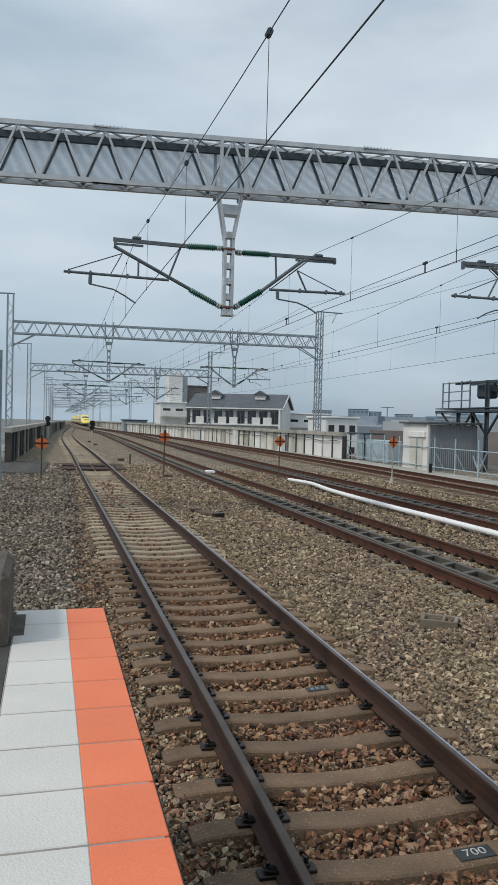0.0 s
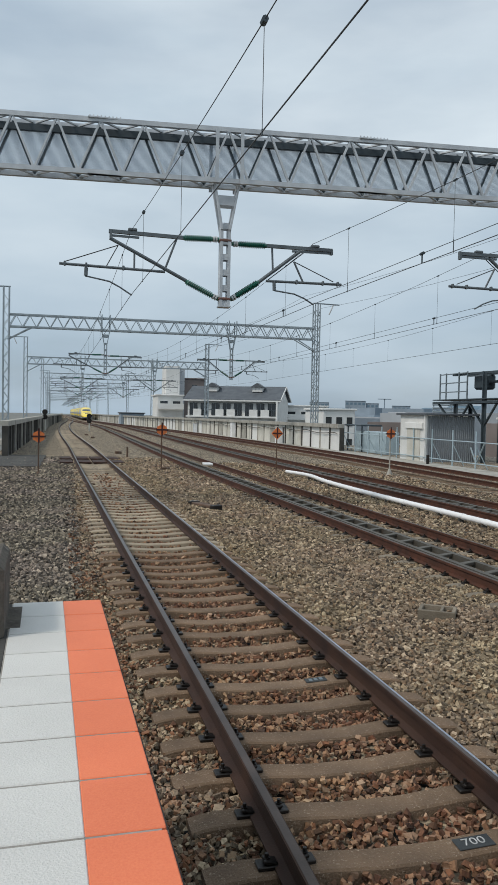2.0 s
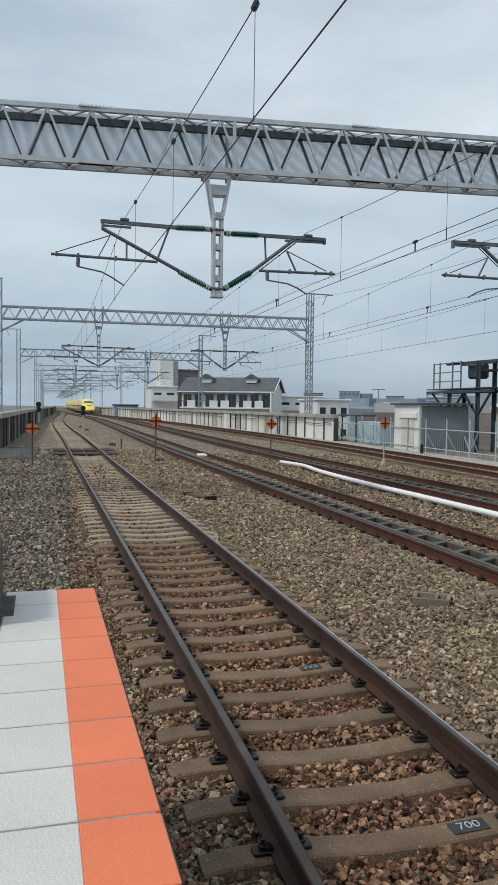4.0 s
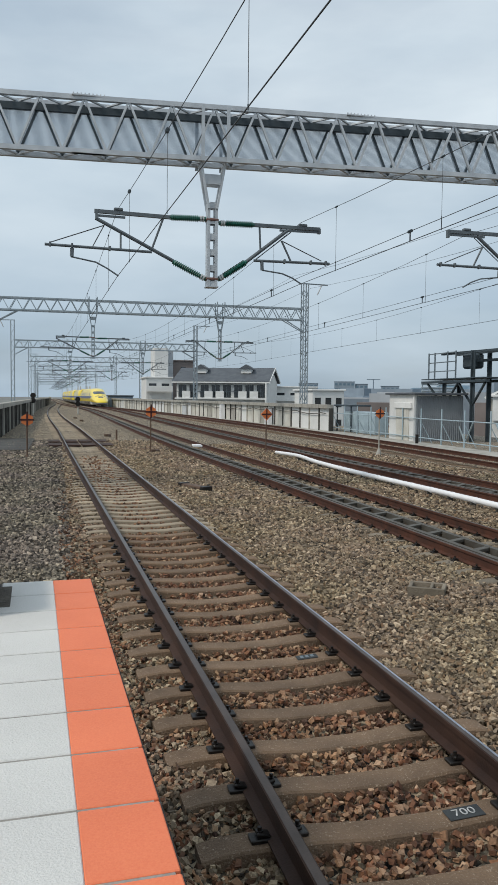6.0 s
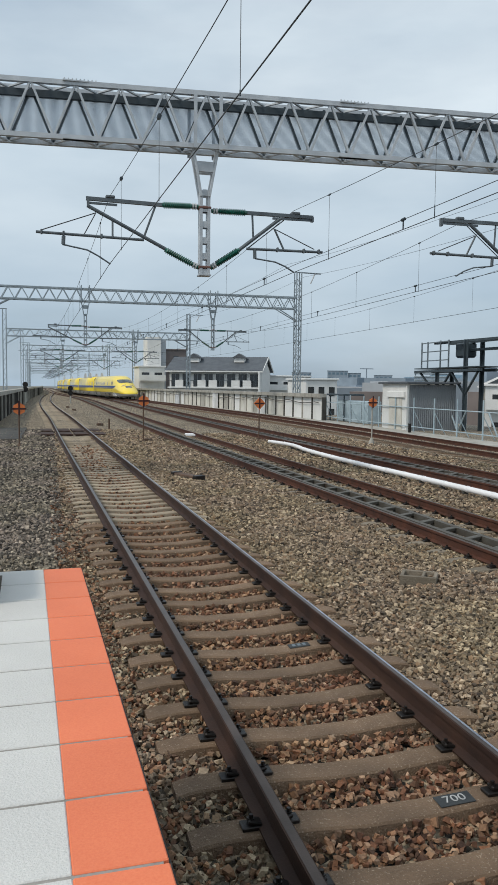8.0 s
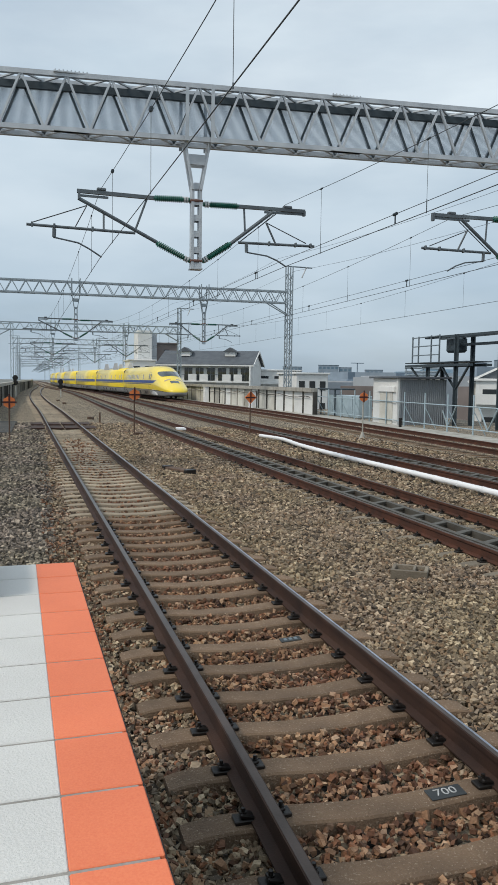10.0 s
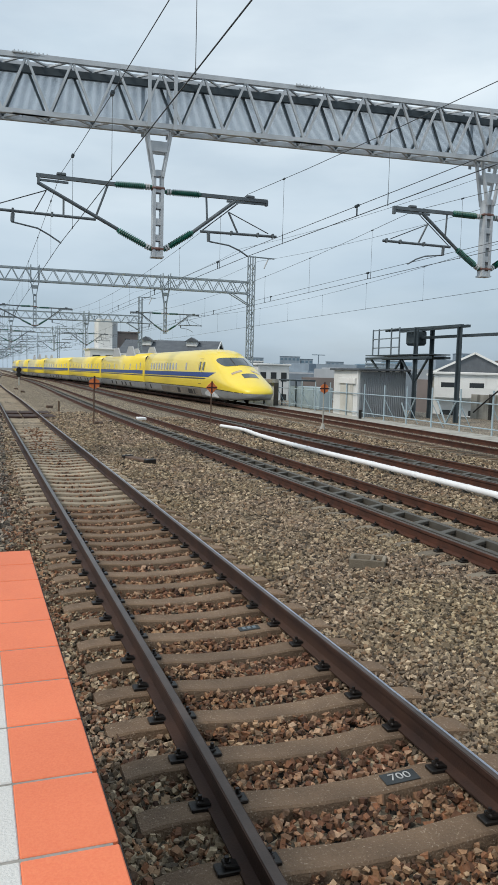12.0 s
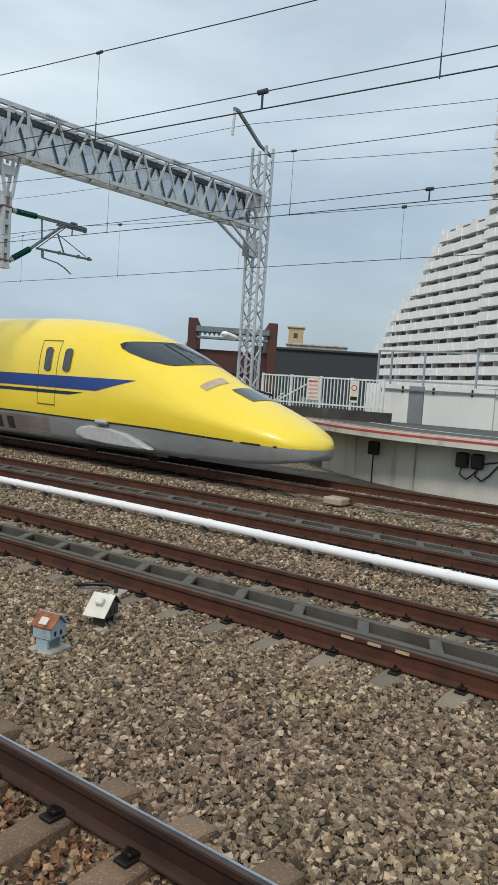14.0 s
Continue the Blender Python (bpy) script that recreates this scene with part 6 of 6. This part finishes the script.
part("lamp_arm", rod(B(), (0, 0, 0), (0.35, -0.1, 0.05), 0.03, 6), M["steel"], fl)


# ---- train ----
NOSE = np.array([  # from the tip: half width, top, shoulder height, bottom, squareness
    (0.0, 0.12, 0.86, 0.78, 0.62, 2.0), (0.12, 0.56, 1.02, 0.80, 0.52, 2.0), (0.35, 0.88, 1.20, 0.83, 0.46, 1.95), (0.8, 1.14, 1.42, 0.95, 0.38, 1.85),
    (1.5, 1.36, 1.70, 1.08, 0.33, 1.75), (2.4, 1.50, 2.02, 1.22, 0.30, 1.70), (3.3, 1.58, 2.43, 1.36, 0.28, 1.72), (4.2, 1.62, 2.84, 1.47, 0.28, 1.80),
    (5.0, 1.65, 3.14, 1.53, 0.28, 1.95), (5.8, 1.67, 3.38, 1.56, 0.28, 2.2), (6.6, 1.68, 3.56, 1.55, 0.28, 2.5), (7.4, 1.69, 3.67, 1.5, 0.28, 2.85),
    (8.4, 1.69, 3.74, 1.5, 0.28, 3.2), (9.6, 1.69, 3.76, 1.5, 0.28, 3.5), (11.0, 1.69, 3.76, 1.5, 0.28, 3.6), (40.0, 1.69, 3.76, 1.5, 0.28, 3.6)])


def section(s):
    return [float(np.interp(s, NOSE[:, 0], NOSE[:, k])) for k in range(1, 6)]


def belt(s):
    """Height of the line between the yellow body and the grey skirt."""
    return float(np.interp(s, (0, 0.3, 1.5, 4, 9, 40), (0.76, 0.77, 0.82, 0.91, 0.96, 0.97)))


def side_x(s, z):
    w, top, sh, bot, n = section(s)
    if z >= sh:
        return w * max(0.0, 1 - min(1.0, (z - sh) / (top - sh)) ** n) ** (1 / n)
    return w * (1 - 0.17 * ((sh - z) / max(sh - bot, 0.01)) ** 2)


def roof_z(s, x):
    w, top, sh, bot, n = section(s)
    return sh + (top - sh) * max(0.0, 1 - min(1.0, abs(x) / w) ** n) ** (1 / n)


def ring(s, part_of):
    w, top, sh, bot, n = section(s)
    c = belt(s)
    if part_of == "skirt":
        zs = [bot + (c - bot) * k / 4 for k in range(5)]
        return [(-side_x(s, z), s, z) for z in reversed(zs)] + [(side_x(s, z), s, z) for z in zs]
    pts = []
    low = [c + (sh - c) * k / 4 for k in range(4)] if c < sh else [c] * 4
    pts += [(-side_x(s, z), s, z) for z in low]
    for k in range(25):
        a = math.pi * k / 24
        ca, sa = math.cos(a), math.sin(a)
        pts.append((-w * math.copysign(abs(ca) ** (2 / n), ca), s, sh + (top - sh) * abs(sa) ** (2 / n)))
    return pts + [(side_x(s, z), s, z) for z in reversed(low)]


def loft(name, rings, material, parent, caps=True):
    n = len(rings[0])
    v = [p for r in rings for p in r]
    f = [(i * n + k, (i + 1) * n + k, (i + 1) * n + k + 1, i * n + k + 1) for i in range(len(rings) - 1) for k in range(n - 1)]
    if caps:
        f += [tuple(range(n)), tuple(range(len(v) - 1, len(v) - n - 1, -1))]
    return raw(name, v, f, material, parent, True)


def side_patch(name, side, corners, material, parent, off=0.006, nx=6, nz=4):
    """A panel that follows the car's side: corners (s, z) at low front, low back, high back, high front."""
    v, f = [], []
    for i in range(nx + 1):
        for j in range(nz + 1):
            a, b = i / nx, j / nz
            s = (1 - b) * ((1 - a) * corners[0][0] + a * corners[1][0]) + b * ((1 - a) * corners[3][0] + a * corners[2][0])
            z = (1 - b) * ((1 - a) * corners[0][1] + a * corners[1][1]) + b * ((1 - a) * corners[3][1] + a * corners[2][1])
            v.append((side * (side_x(s, z) + off), s, z))
    for i in range(nx):
        for j in range(nz):
            a = i * (nz + 1) + j
            f.append((a, a + 1, a + nz + 2, a + nz + 1))
    return raw(name, v, f, material, parent, True)


def roof_patch(name, x0, x1, s0, s1, material, parent, off=0.01, nx=18, ns=8):
    v, f = [], []
    for i in range(nx + 1):
        x = x0 + (x1 - x0) * i / nx
        a, b = s0(x), s1(x)
        for j in range(ns + 1):
            s = a + (b - a) * j / ns
            v.append((x, s - off * 0.6, roof_z(s, x) + off))
    for i in range(nx):
        for j in range(ns):
            a = i * (ns + 1) + j
            f.append((a, a + 1, a + ns + 2, a + ns + 1))
    return raw(name, v, f, material, parent, True)


def rounded(side, s, z, w, h):
    return [(s - w / 2, z - h / 2), (s + w / 2, z - h / 2), (s + w / 2, z + h / 2), (s - w / 2, z + h / 2)]


def pane(name, side, s, z, w, h, material, parent, off=0.012):
    """A window with rounded corners on the car's side."""
    v = []
    r = min(w, h) * 0.35
    for cs, cz, a0 in ((s + w / 2 - r, z + h / 2 - r, 0), (s - w / 2 + r, z + h / 2 - r, 90), (s - w / 2 + r, z - h / 2 + r, 180), (s + w / 2 - r, z - h / 2 + r, 270)):
        for k in range(4):
            a = radians(a0 + 30 * k)
            q, u = cs + r * math.cos(a), cz + r * math.sin(a)
            v.append((side * (side_x(q, u) + off), q, u))
    return raw(name, v, [tuple(range(len(v)))], material, parent)


def door(car, side, s, w, windows):
    """A door leaf: dark outline seams and its windows."""
    for q in (s - w / 2, s + w / 2):
        side_patch("door_seam", side, [(q - 0.012, 1.25), (q + 0.012, 1.25), (q + 0.012, 3.02), (q - 0.012, 3.02)], M["seam"], car, 0.005, 1, 8)
    side_patch("door_seam", side, [(s - w / 2, 3.0), (s + w / 2, 3.0), (s + w / 2, 3.03), (s - w / 2, 3.03)], M["seam"], car, 0.005, 4, 1)
    side_patch("door_step", side, [(s - w / 2, 1.22), (s + w / 2, 1.22), (s + w / 2, 1.26), (s - w / 2, 1.26)], M["seam"], car, 0.008, 4, 1)
    for q in windows:
        pane("door_window", side, q, 2.50, 0.30, 0.66, M["win_dark"], car, 0.03)


def bogie(car, s):
    b = part("bogie", box(B(), (0, s, 0.42), (2.5, 2.9, 0.34), None, 0.06), M["train_black"], car)
    for q in (-1.25, 1.25):
        for side in (-1, 1):
            bm = B()
            rod(bm, (side * 0.68, s + q, 0.43), (side * 0.82, s + q, 0.43), 0.43, 20)
            part("wheel", bm, M["train_black"], b)


def stripes(car, side, front, back, taper):
    a = front + (1.4 if taper else 0)
    side_patch("blue_band", side, [(a, 1.72), (back, 1.72), (back, 2.06), (front, 2.06)] if taper else [(front, 1.72), (back, 1.72), (back, 2.06), (front, 2.06)], M["blue"], car, 0.007, 30, 3)
    a2 = front + (1.9 if taper else 0)
    side_patch("navy_line", side, [(a2 + 0.6, 1.56), (back, 1.56), (back, 1.65), (a2, 1.65)], M["navy"], car, 0.007, 30, 2)


def skirt_gear(car, side, slots):
    for s, w in slots:
        side_patch("skirt_vent", side, [(s, 0.42), (s + w, 0.42), (s + w, 0.78), (s, 0.78)], M["train_black"], car, 0.006, 2, 2)


def lead_car():
    car = thing("train_car", "yellow streamlined lead train car with a blue band and grey skirt", "train car", group="cars of the train")
    ss = list(NOSE[:4, 0]) + [0.55, 1.1, 1.9, 2.8, 3.7] + list(NOSE[4:15, 0]) + [13, 16, 20, 24, 27.0]
    ss = sorted(set(ss))
    loft("body", [ring(s, "body") for s in ss], M["yellow"], car)
    loft("skirt", [ring(s, "skirt") for s in ss], M["train_grey"], car)
    front = lambda x: 3.75 + 0.95 * (abs(x) / 1.3) ** 2.2
    rear = lambda x: 4.80 + 1.35 * (abs(x) / 1.3) ** 2.0
    tip = lambda x: 1.0 - max(0.0, (abs(x) - 0.85) / 0.38) ** 2.6
    mid = lambda x: front(x) + (rear(x) - front(x)) * (0.5 + 0.22 * (1 - tip(x)))
    half = lambda x: (rear(x) - front(x)) * 0.6 * max(0.0, tip(x)) ** 0.5
    roof_patch("windscreen", -1.225, 1.225, lambda x: mid(x) - half(x), lambda x: mid(x) + half(x), M["cab_glass"], car, 0.014, 40, 8)
    for x in (-0.48, 0.48):
        roof_patch("windscreen_bar", x - 0.02, x + 0.02, lambda q: 3.85, lambda q: 4.95, M["train_black"], car, 0.022, 1, 8)
    for x0, x1 in ((-1.02, -0.32), (0.32, 1.02)):
        roof_patch("headlamp", x0, x1, lambda x: 2.72 + 0.12 * abs(x), lambda x: 2.98 + 0.12 * abs(x), M["lamp_cover"], car, 0.012, 6, 3)
    roof_patch("front_panel", -0.50, 0.50, lambda x: 1.75 + 0.1 * abs(x), lambda x: 2.45 + 0.1 * abs(x), M["cab_glass"], car, 0.012, 6, 3)
    for side in (-1, 1):
        stripes(car, side, 4.75, 27.0, True)
        door(car, side, 8.25, 0.80, (8.25,))
        pane("cab_window", side, 7.42, 2.50, 0.30, 0.62, M["win_dark"], car, 0.045)
        pane("window", side, 12.0, 2.46, 0.42, 0.60, M["win_pale"], car)
        for i in range(10):
            pane("window", side, 15.1 + 1.0 * i, 2.46, 0.5, 0.58, M["win_pale"], car)
        skirt_gear(car, side, [(9.9, 0.35), (10.5, 1.3), (14.2, 0.8), (24.6, 0.5)])
        side_patch("skirt_panel", side, [(8.2, 0.34), (20.5, 0.34), (20.5, 0.86), (8.2, 0.86)], M["train_dirt"], car, 0.003, 10, 2)
        bm = B()
        rim = [(4.05, 0.38), (4.45, 0.36), (5.6, 0.37), (6.6, 0.42), (6.95, 0.52), (7.0, 0.62), (6.8, 0.74), (6.4, 0.80), (5.7, 0.79), (5.0, 0.70), (4.5, 0.55), (4.12, 0.43)]
        rows = [[bm.verts.new((side * x, 5.6 + (s - 5.6) * k, 0.58 + (z - 0.58) * k)) for s, z in rim] for x, k in ((1.48, 1.0), (1.60, 1.0), (1.645, 0.95), (1.665, 0.82))]
        for ra, rb_ in zip(rows, rows[1:]):
            for j in range(len(rim)):
                bm.faces.new((ra[j], ra[(j + 1) % len(rim)], rb_[(j + 1) % len(rim)], rb_[j]))
        bm.faces.new(rows[-1])
        bmesh.ops.recalc_face_normals(bm, faces=bm.faces)
        part("bogie_cover", bm, M["train_pale"], car)
        bm = B()
        box(bm, (side * 1.69, 5.85, 0.93), (0.14, 0.45, 0.12), None, 0.04)
        part("side_lamp", bm, M["train_pale"], car)
    car_belt(car, 27.0)
    bogie(car, 6.0)
    bogie(car, 22.8)
    bm = B()
    box(bm, (0, 15.2, 0.32), (2.7, 23, 0.2))
    part("underframe", bm, M["train_black"], car)
    gangway(car, 27.0)
    return car


def car_belt(car, length):
    for side in (-1, 1):
        v, f = [], []
        st = list(np.linspace(0.3, 11, 30)) + [length]
        for s in st:
            for z in (belt(s) - 0.022, belt(s) + 0.022):
                v.append((side * (side_x(s, z) + 0.005), s, z))
        for i in range(len(st) - 1):
            f.append((2 * i, 2 * i + 1, 2 * i + 3, 2 * i + 2))
        raw("belt_line", v, f, M["train_black"], car)


def gangway(car, s):
    bm = B()
    box(bm, (0, s + 0.25, 1.95), (3.1, 0.55, 3.0), None, 0.2)
    part("gangway", bm, M["train_black"], car)


def mid_car(kind):
    label = "yellow train car with a blue band and small windows" if kind != 1 else "yellow train car with grey pantograph covers on its roof"
    car = thing("train_car", label, "train car", group="cars of the train")
    rb = [[(x, y - 40.0, z) for x, y, z in ring(40.0, k)] for k in ("body", "skirt")]
    for name, r, m in (("body", rb[0], M["yellow"]), ("skirt", rb[1], M["train_grey"])):
        loft(name, [r, [(x, y + 24.4, z) for x, y, z in r]], m, car)
    for side in (-1, 1):
        for name, zz, m in (("blue_band", (1.72, 2.06), M["blue"]), ("navy_line", (1.56, 1.65), M["navy"]), ("belt_line", (0.93, 0.975), M["train_black"])):
            v = [(side * (side_x(40, zz[0]) + 0.006), 0.05, zz[0]), (side * (side_x(40, zz[0]) + 0.006), 24.35, zz[0]), (side * (side_x(40, zz[1]) + 0.006), 24.35, zz[1]), (side * (side_x(40, zz[1]) + 0.006), 0.05, zz[1])]
            raw(name, v, [(0, 1, 2, 3)], m, car)
        for s in (3.2, 5.6, 7.9, 10.5, 13.2, 15.4, 17.8, 20.5) if kind != 1 else (3.0, 6.2, 9.5, 15.0, 18.5, 20.0):
            v = [(side * (side_x(40, z) + 0.012), s + o, z) for o, z in ((-0.2, 2.15), (0.2, 2.15), (0.2, 2.7), (-0.2, 2.7))]
            raw("window", v, [(0, 1, 2, 3)], M["win_pale"], car)
        for s in (1.3, 23.0):
            v = [(side * (side_x(40, z) + 0.012), s + o, z) for o, z in ((-0.17, 2.2), (0.17, 2.2), (0.17, 2.8), (-0.17, 2.8))]
            raw("door_window", v, [(0, 1, 2, 3)], M["win_dark"], car)
            for q in (s - 0.5, s + 0.5):
                v = [(side * (side_x(40, z) + 0.005), q + o, z) for o, z in ((-0.015, 1.25), (0.015, 1.25), (0.015, 3.0), (-0.015, 3.0))]
                raw("door_seam", v, [(0, 1, 2, 3)], M["seam"], car)
        for s in (6.5, 9.0, 11.0, 14.5, 17.0):
            v = [(side * (side_x(40, z) + 0.008), s + o, z) for o, z in ((-0.35, 0.42), (0.35, 0.42), (0.35, 0.8), (-0.35, 0.8))]
            raw("skirt_vent", v, [(0, 1, 2, 3)], M["train_black"], car)
    bogie(car, 3.4)
    bogie(car, 21.0)
    bm = B()
    box(bm, (0, 12.2, 0.32), (2.7, 23, 0.2))
    part("underframe", bm, M["train_black"], car)
    gangway(car, 24.4)
    if kind == 1:
        for s0, s1 in ((6.0, 11.0), (14.0, 19.0)):
            for sx in (-1.15, 1.15):
                bm = B()
                for y0, y1, h in ((s0, s0 + 1.5, 0), (s0 + 1.5, s1 - 1.5, 1), (s1 - 1.5, s1, 2)):
                    zz = {0: (0.1, 1.1), 1: (1.1, 1.1), 2: (1.1, 0.1)}[h]
                    q = [bm.verts.new((sx + o, y, 3.45 + k)) for o in (-0.06, 0.06) for y, k in ((y0, 0), (y1, 0), (y1, zz[1]), (y0, zz[0]))]
                    for f in ((0, 1, 2, 3), (7, 6, 5, 4), (3, 2, 6, 7), (0, 3, 7, 4), (1, 5, 6, 2)):
                        bm.faces.new([q[i] for i in f])
                part("pantograph_cover", bm, M["train_pale"], car)
            bm = B()
            box(bm, (0, (s0 + s1) / 2, 3.72), (1.2, 2.4, 0.3), None, 0.1)
            part("roof_gear", bm, M["train_pale"], car)
    else:
        bm = B()
        box(bm, (0, 12, 3.66), (1.3, 9.0, 0.10), None, 0.04)
        part("roof_gear", bm, M["yellow"], car)
    return car


SPEED, LATE_SPEED, LAST = 18.75, 18.35, 9.05
cars = [(lead_car(), 0.0, 6.0, 23.0)]
offset = 27.55
for i in range(6):
    cars.append((mid_car(1 if i in (0, 3) else 0), offset, 3.4, 21.0))
    offset += 24.95


def car_pose(front, a, b):
    p, q = Vector((loop(front + a), front + a, 0)), Vector((loop(front + b), front + b, 0))
    d = (q - p).normalized()
    o = p - d * a
    return pose(o.x, o.y, RISE, 0, 0, math.degrees(math.atan2(-d.x, d.y)))


def motions():
    for car, off, a, b in cars:
        rows = []
        for k in range(29):
            left_over = 14.0 - 0.5 * k
            front = LAST + LATE_SPEED * min(left_over, 1.0) + SPEED * max(0.0, left_over - 1.0)
            rows.append((0.5 * k, car_pose(front + off, a, b)))
        walk(car, rows)


motions()
